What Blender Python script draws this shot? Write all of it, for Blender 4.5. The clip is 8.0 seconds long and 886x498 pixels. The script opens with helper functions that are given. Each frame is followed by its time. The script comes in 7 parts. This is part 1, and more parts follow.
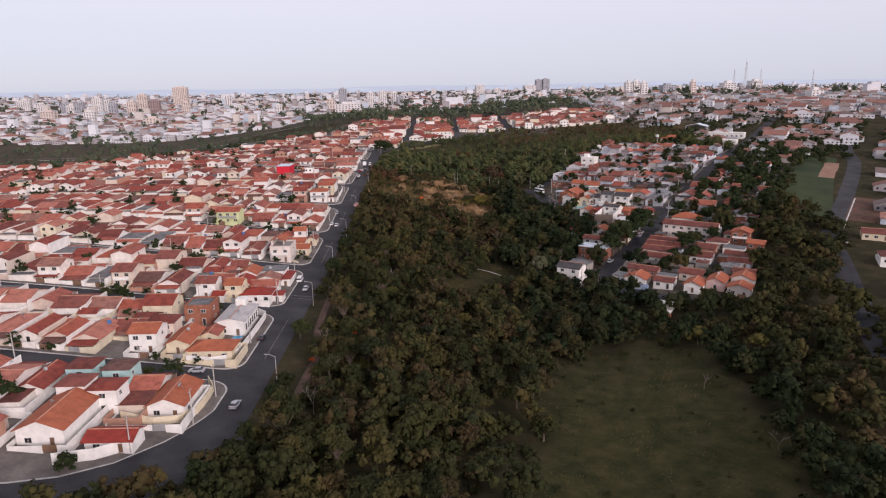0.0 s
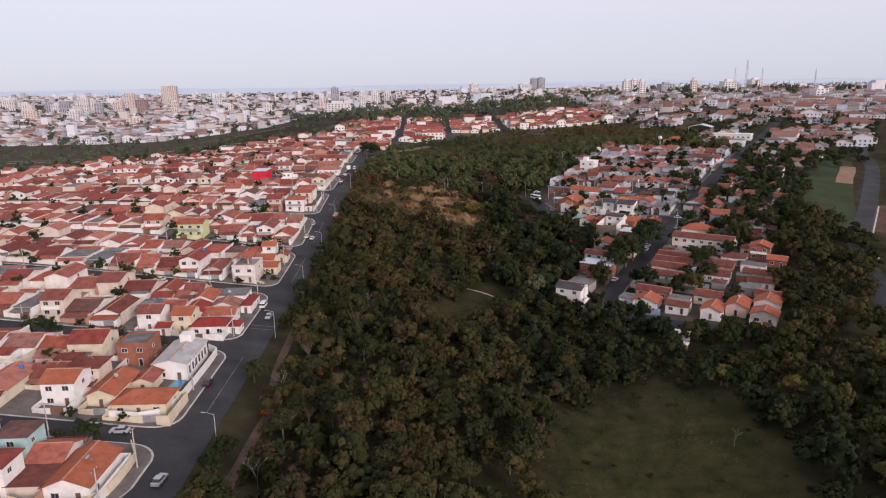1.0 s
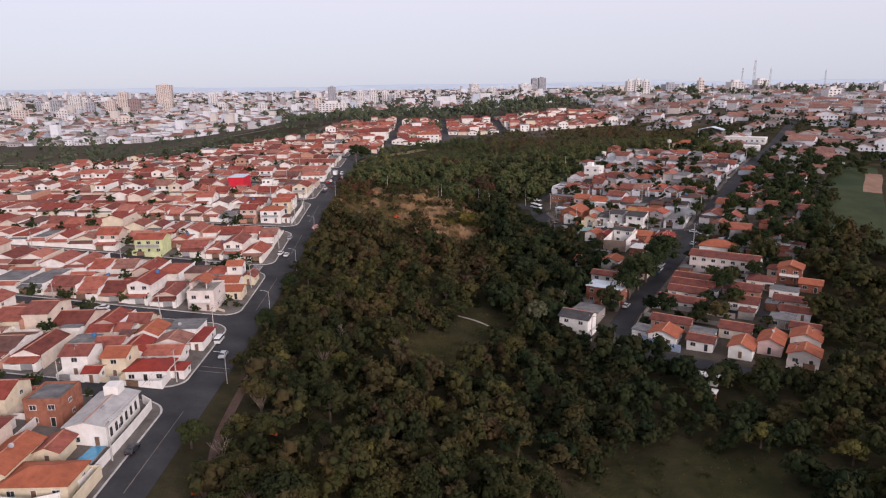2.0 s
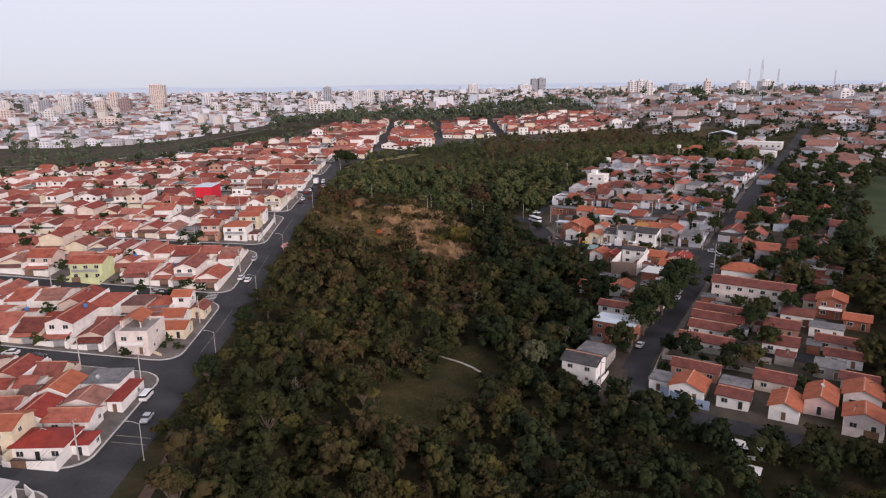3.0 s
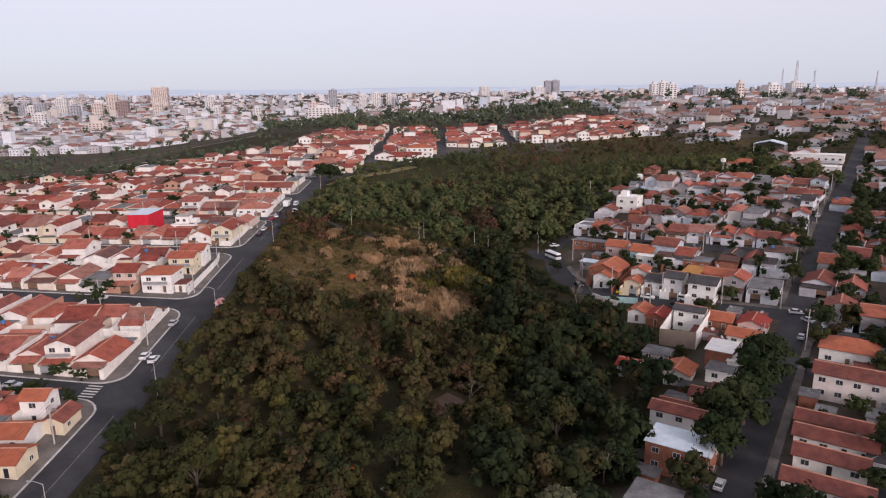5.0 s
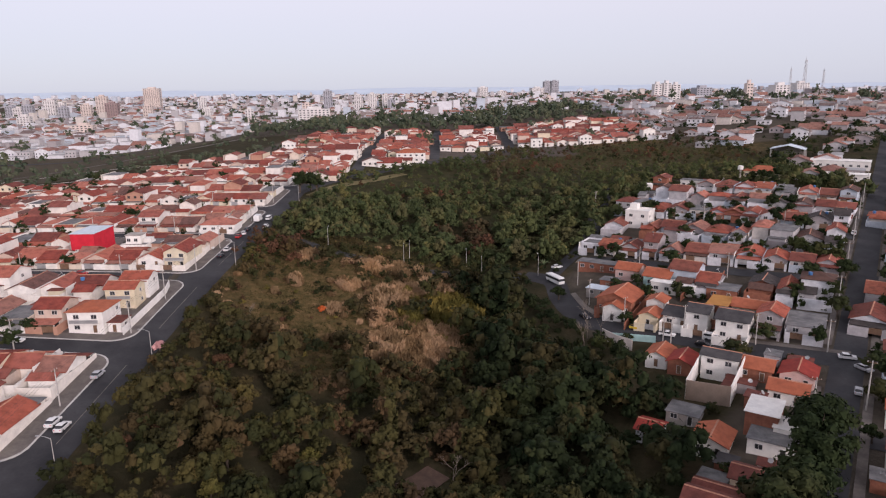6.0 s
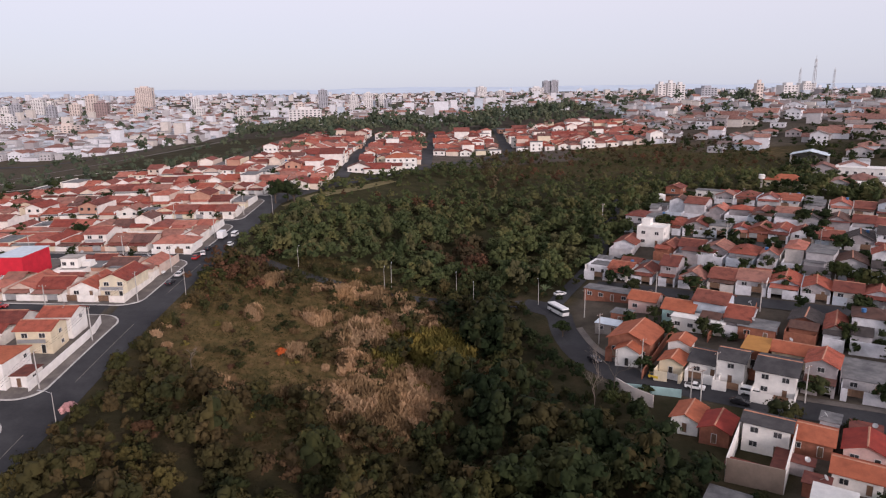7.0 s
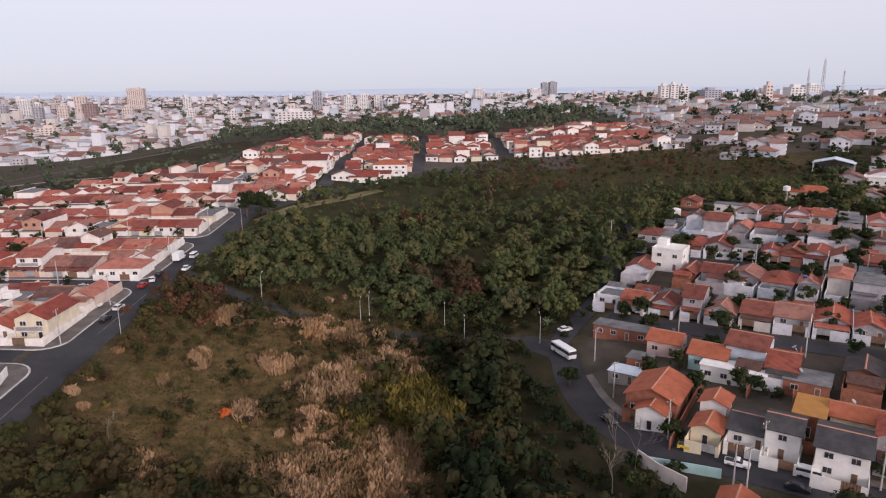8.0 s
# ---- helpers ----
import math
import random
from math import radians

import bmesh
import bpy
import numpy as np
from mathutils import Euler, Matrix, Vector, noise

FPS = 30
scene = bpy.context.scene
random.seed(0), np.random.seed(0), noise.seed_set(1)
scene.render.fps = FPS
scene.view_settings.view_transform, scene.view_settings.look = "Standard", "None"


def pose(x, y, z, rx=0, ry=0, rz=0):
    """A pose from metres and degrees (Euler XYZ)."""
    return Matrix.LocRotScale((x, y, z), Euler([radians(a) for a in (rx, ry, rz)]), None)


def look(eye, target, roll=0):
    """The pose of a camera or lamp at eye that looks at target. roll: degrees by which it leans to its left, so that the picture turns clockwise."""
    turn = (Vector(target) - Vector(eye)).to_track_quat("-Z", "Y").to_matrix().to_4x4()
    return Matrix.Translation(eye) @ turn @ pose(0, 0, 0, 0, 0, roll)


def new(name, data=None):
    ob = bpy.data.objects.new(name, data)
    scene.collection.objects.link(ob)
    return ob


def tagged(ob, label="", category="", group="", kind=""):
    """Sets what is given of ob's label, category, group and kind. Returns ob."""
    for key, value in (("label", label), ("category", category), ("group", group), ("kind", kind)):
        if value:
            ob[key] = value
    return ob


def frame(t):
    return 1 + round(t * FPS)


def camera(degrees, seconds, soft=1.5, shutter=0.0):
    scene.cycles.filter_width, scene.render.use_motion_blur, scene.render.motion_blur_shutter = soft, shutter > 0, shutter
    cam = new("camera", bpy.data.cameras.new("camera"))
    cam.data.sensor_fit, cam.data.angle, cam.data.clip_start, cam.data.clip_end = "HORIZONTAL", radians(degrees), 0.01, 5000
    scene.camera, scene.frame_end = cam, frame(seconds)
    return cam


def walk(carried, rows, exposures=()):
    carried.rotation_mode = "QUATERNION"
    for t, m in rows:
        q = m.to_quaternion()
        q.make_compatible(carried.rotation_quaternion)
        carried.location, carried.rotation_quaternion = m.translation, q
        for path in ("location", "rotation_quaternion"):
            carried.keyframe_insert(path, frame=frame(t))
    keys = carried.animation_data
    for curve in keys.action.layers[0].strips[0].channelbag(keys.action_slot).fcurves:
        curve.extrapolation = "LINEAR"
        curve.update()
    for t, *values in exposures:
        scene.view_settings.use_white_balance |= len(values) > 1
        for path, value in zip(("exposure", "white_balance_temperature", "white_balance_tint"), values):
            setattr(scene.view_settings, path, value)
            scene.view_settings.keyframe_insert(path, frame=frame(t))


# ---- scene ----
cam = camera(66.8, 8.0, soft=1.2)
PATH = [
    (0, (3.772, -0.684, 90.540), (3.785, 1.259, 90.065), -1.04),
    (0.5, (6.070, 15.850, 90.282), (6.082, 17.791, 89.800), -1.04),
    (1, (8.271, 32.291, 90.088), (8.297, 34.233, 89.610), -1.04),
    (1.5, (10.491, 48.615, 89.910), (10.516, 50.557, 89.431), -0.94),
    (3, (19.141, 102.894, 89.457), (19.168, 104.836, 88.980), -0.75),
    (3.5, (21.744, 121.888, 89.409), (21.726, 123.830, 88.930), -0.75),
    (4, (23.897, 140.407, 89.346), (23.887, 142.349, 88.867), -0.85),
    (4.5, (25.759, 157.858, 89.238), (25.749, 159.801, 88.765), -0.75),
    (6, (32.022, 209.576, 89.401), (32.016, 211.520, 88.932), -0.85),
    (6.5, (34.275, 226.970, 89.418), (34.272, 228.914, 88.949), -0.75),
    (7, (36.307, 244.081, 89.422), (36.304, 246.025, 88.952), -0.75),
    (7.5, (38.114, 260.803, 89.411), (38.110, 262.747, 88.941), -0.75),
    (8, (39.856, 276.980, 89.343), (39.859, 278.924, 88.877), -0.64),
]
walk(cam, [(t, look(eye, target, roll)) for t, eye, target, roll in PATH], [(0, 0.74, 6090, 19), (8, 0.74, 6090, 19)])


# ---- light: late afternoon, low soft sun behind the flight, pale sky ----
SUN_AZ, SUN_EL = 146.0, 17.0          # azimuth clockwise from +y, elevation
world = bpy.data.worlds.new("sky")
scene.world = world
world.use_nodes = True
wn = world.node_tree.nodes
sky = wn.new("ShaderNodeTexSky")
sky.sky_type = "NISHITA"
sky.sun_disc = False
sky.sun_elevation = radians(SUN_EL)
sky.sun_rotation = radians(SUN_AZ)
sky.altitude = 600
sky.air_density = 1.0
sky.dust_density = 0.7
sky.ozone_density = 3.0
# thin even cloud in front of the clear sky
veil = wn.new("ShaderNodeMix")
veil.data_type = "RGBA"
veil.inputs[0].default_value = 0.86
world.node_tree.links.new(sky.outputs[0], veil.inputs[6])
up = wn.new("ShaderNodeSeparateXYZ")
world.node_tree.links.new(wn.new("ShaderNodeTexCoord").outputs["Generated"], up.inputs[0])
cloud = wn.new("ShaderNodeValToRGB")
world.node_tree.links.new(up.outputs[2], cloud.inputs[0])
# hazier and bluer towards the horizon, whiter above
cloud.color_ramp.elements[0].position, cloud.color_ramp.elements[0].color = 0.0, (0.86, 0.88, 0.94, 1)
cloud.color_ramp.elements[1].position, cloud.color_ramp.elements[1].color = 0.13, (1.12, 1.06, 1.055, 1)
bright = wn.new("ShaderNodeVectorMath")
bright.operation = "SCALE"
bright.inputs["Scale"].default_value = 5.9
world.node_tree.links.new(cloud.outputs[0], bright.inputs[0])
world.node_tree.links.new(bright.outputs[0], veil.inputs[7])
world.node_tree.links.new(veil.outputs[2], wn["Background"].inputs[0])
wn["Background"].inputs[1].default_value = 0.078
sun_data = bpy.data.lights.new("sun", "SUN")
sun_data.energy, sun_data.angle, sun_data.color = 1.8, radians(20), (1.0, 0.85, 0.76)
sun = new("sun", sun_data)
sun.matrix_world = look((0, 0, 0), (-math.sin(radians(SUN_AZ)) * math.cos(radians(SUN_EL)), -math.cos(radians(SUN_AZ)) * math.cos(radians(SUN_EL)), -math.sin(radians(SUN_EL))))

# ---- the lie of the land ----
XS = [-900, -350, -180, -52, 0, 45, 100, 200, 350, 800]
YS = [0, 150, 280, 430, 560, 740, 1000, 1900, 3200]
NET = [
    [0, 8, 16, 11, 5, 2, 6, 14, 20, 30],
    [0, 14, 21, 12.5, 7, 3.5, 8, 17, 24, 34],
    [0, 18, 24, 15, 10.5, 7.5, 14.5, 22, 27, 38],
    [0, 17, 26.5, 27.5, 22, 16, 25, 36, 38, 45],
    [0, 12, 27, 33, 30, 27, 36, 46, 48, 55],
    [0, 10, 32, 42, 41, 40, 44, 53, 67, 72],
    [0, 15, 34, 45, 47, 49, 56, 67, 77, 86],
    [4, 22, 28, 32, 36, 40, 48, 58, 66, 82],
    [30, 36, 40, 42, 45, 48, 55, 62, 70, 80],
]


def slopes(p, v):
    d = [(v[i + 1] - v[i]) / (p[i + 1] - p[i]) for i in range(len(p) - 1)]
    return [0] + [0 if d[i] * d[i - 1] <= 0 else 2 * d[i] * d[i - 1] / (d[i] + d[i - 1]) for i in range(1, len(d))] + [0]


def glide(p, v, m, x):
    x = min(max(x, p[0]), p[-1])
    i = 0
    while i < len(p) - 2 and x >= p[i + 1]:
        i += 1
    h = p[i + 1] - p[i]
    t = (x - p[i]) / h
    return v[i] * (1 + 2 * t) * (1 - t) ** 2 + m[i] * h * t * (1 - t) ** 2 + v[i + 1] * t * t * (3 - 2 * t) + m[i + 1] * h * t * t * (t - 1)


def smooth(a, b, x):
    t = min(1.0, max(0.0, (x - a) / (b - a)))
    return t * t * (3 - 2 * t)


def fall(x):
    """The whole valley dips gently towards the east."""
    return -0.03405 * (min(max(x, -1500), 1000) - 20)


NET_SLOPES = [slopes(XS, r) for r in NET]


def land(x, y):
    """Height of the ground at x, y."""
    col = [glide(XS, r, m, x) for r, m in zip(NET, NET_SLOPES)]
    z = glide(YS, col, slopes(YS, col), y) + fall(x)
    k = smooth(1900, 3400, y)
    return z * (1 - k) + 52 * k


UX, UY = 0.551, 0.834                 # the eastern quarter's streets run along (UX, UY)
EAST = math.degrees(math.atan2(-UX, UY))


def east(u, v):
    """Plan place from the eastern quarter's own axes."""
    return u * UX + v * UY, u * UY - v * UX


# ---- materials ----
def material(name):
    mat = bpy.data.materials.new(name)
    mat.use_nodes = True
    tree = mat.node_tree
    return mat, tree, tree.nodes["Principled BSDF"]


def node(tree, kind, **values):
    n = tree.nodes.new(kind)
    for key, value in values.items():
        n.inputs[key.replace("_", " ")].default_value = value
    return n


def ramp(tree, source, stops, steps=False):
    n = tree.nodes.new("ShaderNodeValToRGB")
    n.color_ramp.interpolation = "CONSTANT" if steps else "LINEAR"
    while len(n.color_ramp.elements) < len(stops):
        n.color_ramp.elements.new(0.5)
    for e, (pos, col) in zip(n.color_ramp.elements, stops):
        e.position, e.color = pos, (*col, 1)
    tree.links.new(source, n.inputs[0])
    return n.outputs[0]


def noise_of(tree, scale, detail=4.0, space="Object", rough=0.6):
    co = tree.nodes.new("ShaderNodeTexCoord") if space == "Object" else tree.nodes.new("ShaderNodeNewGeometry")
    n = node(tree, "ShaderNodeTexNoise", Scale=scale, Detail=detail, Roughness=rough)
    tree.links.new(co.outputs["Object" if space == "Object" else "Position"], n.inputs["Vector"])
    return n.outputs["Fac"]


def mixed(tree, a, b, fac, mode="MIX"):
    n = tree.nodes.new("ShaderNodeMix")
    n.data_type, n.blend_type = "RGBA", mode
    for socket, value in ((n.inputs[0], fac), (n.inputs[6], a), (n.inputs[7], b)):
        if isinstance(value, bpy.types.NodeSocket):
            tree.links.new(value, socket)
        elif isinstance(value, (int, float)):
            socket.default_value = value
        else:
            socket.default_value = (*value, 1)
    return n.outputs[2]


def bumped(tree, bsdf, height, strength, distance):
    b = node(tree, "ShaderNodeBump", Strength=strength, Distance=distance)
    tree.links.new(height, b.inputs["Height"])
    tree.links.new(b.outputs[0], bsdf.inputs["Normal"])


def chance(tree, island=False):
    if island:
        return tree.nodes.new("ShaderNodeNewGeometry").outputs["Random Per Island"]
    return tree.nodes.new("ShaderNodeObjectInfo").outputs["Random"]


def surface(name, stops, rough=0.85, scale=0.6, wear=0.35, fine=6.0, bump=0.2, by="", space="World", metal=0.0):
    """A worn, uneven surface; by: 'object' or 'island' picks the base colour by chance."""
    mat, tree, bsdf = material(name)
    if by:
        base = ramp(tree, chance(tree, by == "island"), stops, steps=True)
    else:
        base = ramp(tree, noise_of(tree, scale * 0.35, 3, space), [(0.3 + 0.4 * p, c) for p, c in stops])
    stain = ramp(tree, noise_of(tree, scale, 6, space), [(0.3, (1 - wear, 1 - wear, 1 - wear * 0.95)), (0.62, (1.0, 1.0, 1.0))])
    grain = ramp(tree, noise_of(tree, fine, 5, space), [(0.25, (1 - wear * 0.5,) * 3), (0.75, (1.0, 1.0, 1.0))])
    col = mixed(tree, mixed(tree, base, stain, 1.0, "MULTIPLY"), grain, 1.0, "MULTIPLY")
    tree.links.new(col, bsdf.inputs["Base Color"])
    bsdf.inputs["Roughness"].default_value = rough
    bsdf.inputs["Specular IOR Level"].default_value = 0.2 if rough > 0.7 else 0.5
    bsdf.inputs["Metallic"].default_value = metal
    if bump:
        bumped(tree, bsdf, noise_of(tree, fine * 1.5, 4, space), bump, 0.05)
    return mat


ROOF_REDS = [(0.0, (0.392, 0.106, 0.066)), (0.13, (0.280, 0.064, 0.045)), (0.26, (0.439, 0.143, 0.098)), (0.38, (0.193, 0.055, 0.042)),
             (0.5, (0.358, 0.114, 0.083)), (0.62, (0.470, 0.182, 0.131)), (0.74, (0.264, 0.087, 0.066)), (0.84, (0.336, 0.159, 0.122)), (0.93, (0.168, 0.085, 0.070))]
ROOF_DULL = [(0.0, (0.300, 0.085, 0.055)), (0.2, (0.190, 0.060, 0.044)), (0.36, (0.120, 0.066, 0.052)), (0.48, (0.350, 0.112, 0.068)), (0.62, (0.070, 0.060, 0.058)), (0.76, (0.240, 0.082, 0.058))]
# distant roofs: reds lifted and greyed, which puts far haze into their colour
ROOF_HAZED = [(0.0, (0.34, 0.17, 0.13)), (0.25, (0.26, 0.13, 0.105)), (0.45, (0.30, 0.24, 0.22)), (0.65, (0.38, 0.20, 0.155)), (0.82, (0.20, 0.15, 0.14))]
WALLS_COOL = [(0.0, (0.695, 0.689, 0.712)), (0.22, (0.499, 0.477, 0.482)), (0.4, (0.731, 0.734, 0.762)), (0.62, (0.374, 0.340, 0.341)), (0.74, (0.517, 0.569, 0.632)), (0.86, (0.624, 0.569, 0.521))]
WALLS = [(0.0, (0.80, 0.75, 0.68)), (0.24, (0.68, 0.58, 0.48)), (0.38, (0.82, 0.79, 0.74)), (0.64, (0.60, 0.48, 0.40)), (0.74, (0.76, 0.72, 0.67)), (0.86, (0.70, 0.62, 0.46)), (0.94, (0.48, 0.27, 0.19))]



def tile_roof(name, island=False, stops=ROOF_REDS):
    mat, tree, bsdf = material(name)
    base = ramp(tree, chance(tree, island), stops, steps=True)
    patch = ramp(tree, noise_of(tree, 0.5, 6, "World"), [(0.3, (0.55, 0.55, 0.55)), (0.55, (1, 1, 1)), (0.8, (1.15, 1.1, 1.05))])
    grain = ramp(tree, noise_of(tree, 5.0, 4, "World"), [(0.2, (0.7, 0.68, 0.66)), (0.75, (1, 1, 1))])
    tree.links.new(mixed(tree, mixed(tree, base, patch, 1.0, "MULTIPLY"), grain, 1.0, "MULTIPLY"), bsdf.inputs["Base Color"])
    bsdf.inputs["Roughness"].default_value = 0.8
    bsdf.inputs["Specular IOR Level"].default_value = 0.2
    co = tree.nodes.new("ShaderNodeTexCoord")
    w = node(tree, "ShaderNodeTexWave", Scale=1.4, Distortion=0.6)
    w.bands_direction = "Y"
    tree.links.new(co.outputs["Object"], w.inputs["Vector"])
    bumped(tree, bsdf, w.outputs["Fac"], 0.6, 0.08)
    return mat


def foliage(name, stops, rough=0.9):
    """Leaves whose colour changes from crown to crown, patch to patch and leaf to leaf."""
    mat, tree, bsdf = material(name)
    geo = tree.nodes.new("ShaderNodeNewGeometry")
    cell = node(tree, "ShaderNodeTexVoronoi", Scale=0.19)
    cell.voronoi_dimensions = "2D"
    tree.links.new(geo.outputs["Position"], cell.inputs["Vector"])
    split = tree.nodes.new("ShaderNodeSeparateColor")
    tree.links.new(cell.outputs["Color"], split.inputs[0])
    crown = ramp(tree, split.outputs[0], stops)
    patch = ramp(tree, noise_of(tree, 0.035, 4, "World", 0.7), [(0.28, (0.66, 0.70, 0.68)), (0.5, (1.0, 1.0, 1.0)), (0.7, (1.4, 1.28, 1.12))])
    leaf = ramp(tree, chance(tree, True), [(0.0, (0.89, 0.90, 0.87)), (0.5, (0.98, 0.98, 0.95)), (1.0, (1.09, 1.07, 1.01))])
    tree.links.new(mixed(tree, mixed(tree, crown, patch, 1.0, "MULTIPLY"), leaf, 1.0, "MULTIPLY"), bsdf.inputs["Base Color"])
    bsdf.inputs["Roughness"].default_value = rough
    bsdf.inputs["Specular IOR Level"].default_value = 0.1
    return mat


M_ROOF, M_ROOF_FAR = tile_roof("roof tiles"), tile_roof("roof tiles far", True)
M_ROOF_EAST, M_ROOF_CITY = tile_roof("weathered tiles", False, ROOF_DULL), tile_roof("city roofs paled for haze", True, ROOF_HAZED)
M_WALL_EAST = surface("worn render", WALLS_COOL, 0.9, 0.5, 0.3, 3.0, 0.1, by="object")
# cool city walls and pale slabs also stand in for distance haze
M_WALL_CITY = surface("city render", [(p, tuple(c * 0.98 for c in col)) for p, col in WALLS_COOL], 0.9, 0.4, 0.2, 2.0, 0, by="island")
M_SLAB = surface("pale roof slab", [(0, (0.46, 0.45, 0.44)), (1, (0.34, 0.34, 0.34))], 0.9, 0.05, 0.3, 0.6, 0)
M_WALL = surface("painted render", WALLS, 0.9, 0.5, 0.22, 3.0, 0.1, by="object")
M_WALL_FAR = surface("painted render far", WALLS, 0.9, 0.4, 0.2, 2.0, 0, by="island")
M_WHITE = surface("white paint", [(0, (0.83, 0.81, 0.77)), (1, (0.76, 0.73, 0.68))], 0.85, 0.5, 0.18, 3.0, 0.1)
M_GREY = surface("fibre cement sheet", [(0, (0.13, 0.13, 0.135)), (1, (0.25, 0.245, 0.24))], 0.9, 0.6, 0.4, 4.0, 0.2)
M_CONC = surface("concrete", [(0, (0.34, 0.31, 0.28)), (1, (0.46, 0.42, 0.38))], 0.9, 0.3, 0.4, 2.0, 0.2)
M_BRICK = surface("bare brick", [(0, (0.36, 0.15, 0.09)), (1, (0.30, 0.12, 0.08))], 0.9, 0.7, 0.35, 8.0, 0.3)
M_ASPHALT = surface("asphalt", [(0, (0.044, 0.044, 0.048)), (1, (0.066, 0.066, 0.069))], 0.9, 0.12, 0.4, 1.5, 0.2)
M_ASPHALT.node_tree.nodes["Principled BSDF"].inputs["Specular IOR Level"].default_value = 0.15
M_KERB = surface("painted kerb", [(0, (0.62, 0.60, 0.57)), (1, (0.5, 0.48, 0.45))], 0.9, 0.4, 0.4, 3.0, 0)
M_PAVE = surface("cement paving", [(0, (0.21, 0.185, 0.165)), (1, (0.145, 0.128, 0.115))], 0.95, 0.25, 0.45, 1.5, 0.1)
M_DARK = surface("dark opening", [(0, (0.02, 0.02, 0.022)), (1, (0.035, 0.033, 0.03))], 0.4, 1.0, 0.3, 4.0, 0)
M_WOOD = surface("brown boards", [(0, (0.16, 0.09, 0.05)), (1, (0.22, 0.13, 0.08))], 0.6, 1.0, 0.3, 6.0, 0.1)
M_STEEL = surface("galvanised steel", [(0, (0.36, 0.36, 0.36)), (1, (0.45, 0.45, 0.44))], 0.5, 1.0, 0.2, 6.0, 0, metal=0.4)
M_POST = surface("cast concrete post", [(0, (0.42, 0.40, 0.37)), (1, (0.5, 0.48, 0.45))], 0.9, 1.0, 0.25, 4.0, 0)
M_BARK = surface("bark", [(0, (0.10, 0.075, 0.055)), (1, (0.16, 0.125, 0.10))], 0.95, 1.0, 0.4, 6.0, 0.4)
M_LEAF = foliage("forest leaves", [(0.0, (0.018, 0.022, 0.009)), (0.2, (0.026, 0.030, 0.011)), (0.38, (0.035, 0.035, 0.013)), (0.52, (0.023, 0.027, 0.011)), (0.66, (0.046, 0.042, 0.015)),
                                   (0.78, (0.042, 0.030, 0.015)), (0.88, (0.058, 0.052, 0.018)), (1.0, (0.046, 0.032, 0.018))])
M_LEAF_TOWN = foliage("garden leaves", [(0.0, (0.016, 0.025, 0.010)), (0.6, (0.025, 0.035, 0.013)), (1.0, (0.038, 0.042, 0.017))])

# ---- small building kit ----
def link_mesh(name, verts, faces, mat, parent=None, label=""):
    me = bpy.data.meshes.new(name)
    me.from_pydata(verts, [], faces)
    if mat:
        me.materials.append(mat)
    ob = new(name, me)
    if parent:
        ob.parent = parent
    if label:
        ob["label"] = label
    return ob


class Solid:
    """Collects closed pieces of one mesh."""

    def __init__(self):
        self.v, self.f = [], []

    def add(self, verts, faces):
        n = len(self.v)
        self.v += verts
        self.f += [tuple(i + n for i in f) for f in faces]
        return self

    def box(self, x0, x1, y0, y1, z0, z1):
        return self.add([(x0, y0, z0), (x1, y0, z0), (x1, y1, z0), (x0, y1, z0), (x0, y0, z1), (x1, y0, z1), (x1, y1, z1), (x0, y1, z1)],
                        [(3, 2, 1, 0), (4, 5, 6, 7), (0, 1, 5, 4), (1, 2, 6, 5), (2, 3, 7, 6), (3, 0, 4, 7)])

    def prism(self, profile, y0, y1):
        """A profile of (x, z), counter-clockwise seen from -y, drawn from y0 to y1."""
        n = len(profile)
        return self.add([(x, y0, z) for x, z in profile] + [(x, y1, z) for x, z in profile],
                        [tuple(range(n)), tuple(range(2 * n - 1, n - 1, -1))] + [(i, i + n, (i + 1) % n + n, (i + 1) % n) for i in range(n)])

    def tube(self, cx, cy, z0, z1, r0, r1, n=8):
        a = [2 * math.pi * i / n for i in range(n)]
        return self.add([(cx + r0 * math.cos(t), cy + r0 * math.sin(t), z0) for t in a] + [(cx + r1 * math.cos(t), cy + r1 * math.sin(t), z1) for t in a],
                        [tuple(range(n - 1, -1, -1)), tuple(range(n, 2 * n))] + [(i, (i + 1) % n, (i + 1) % n + n, i + n) for i in range(n)])

    def put(self, name, mat, parent=None, label=""):
        return link_mesh(name, self.v, self.f, mat, parent, label)


def thing(name, x, y, turn, label, category, group="", kind="", z=None):
    ob = new(name)
    ob.empty_display_size = 0.5
    ob.matrix_world = pose(x, y, land(x, y) if z is None else z, 0, 0, turn)
    return tagged(ob, label, category, group, kind)


# ---- ground ----
def spaced(lo, hi, near_lo, near_hi, step, grow=1.16):
    out, p, s = [], near_lo, step
    while p < near_hi:
        out.append(p)
        p += step
    while p < hi:
        out.append(p)
        s *= grow
        p += s
    out.append(hi)
    p, s = near_lo, step
    while p > lo:
        s *= grow
        p -= s
        out.insert(0, max(p, lo))
    return out


def north_edge(x):
    """Where the western quarter ends towards the fields."""
    return 560 + (x + 400) * 0.27 if x < -200 else 614 + (x + 200) * 0.8


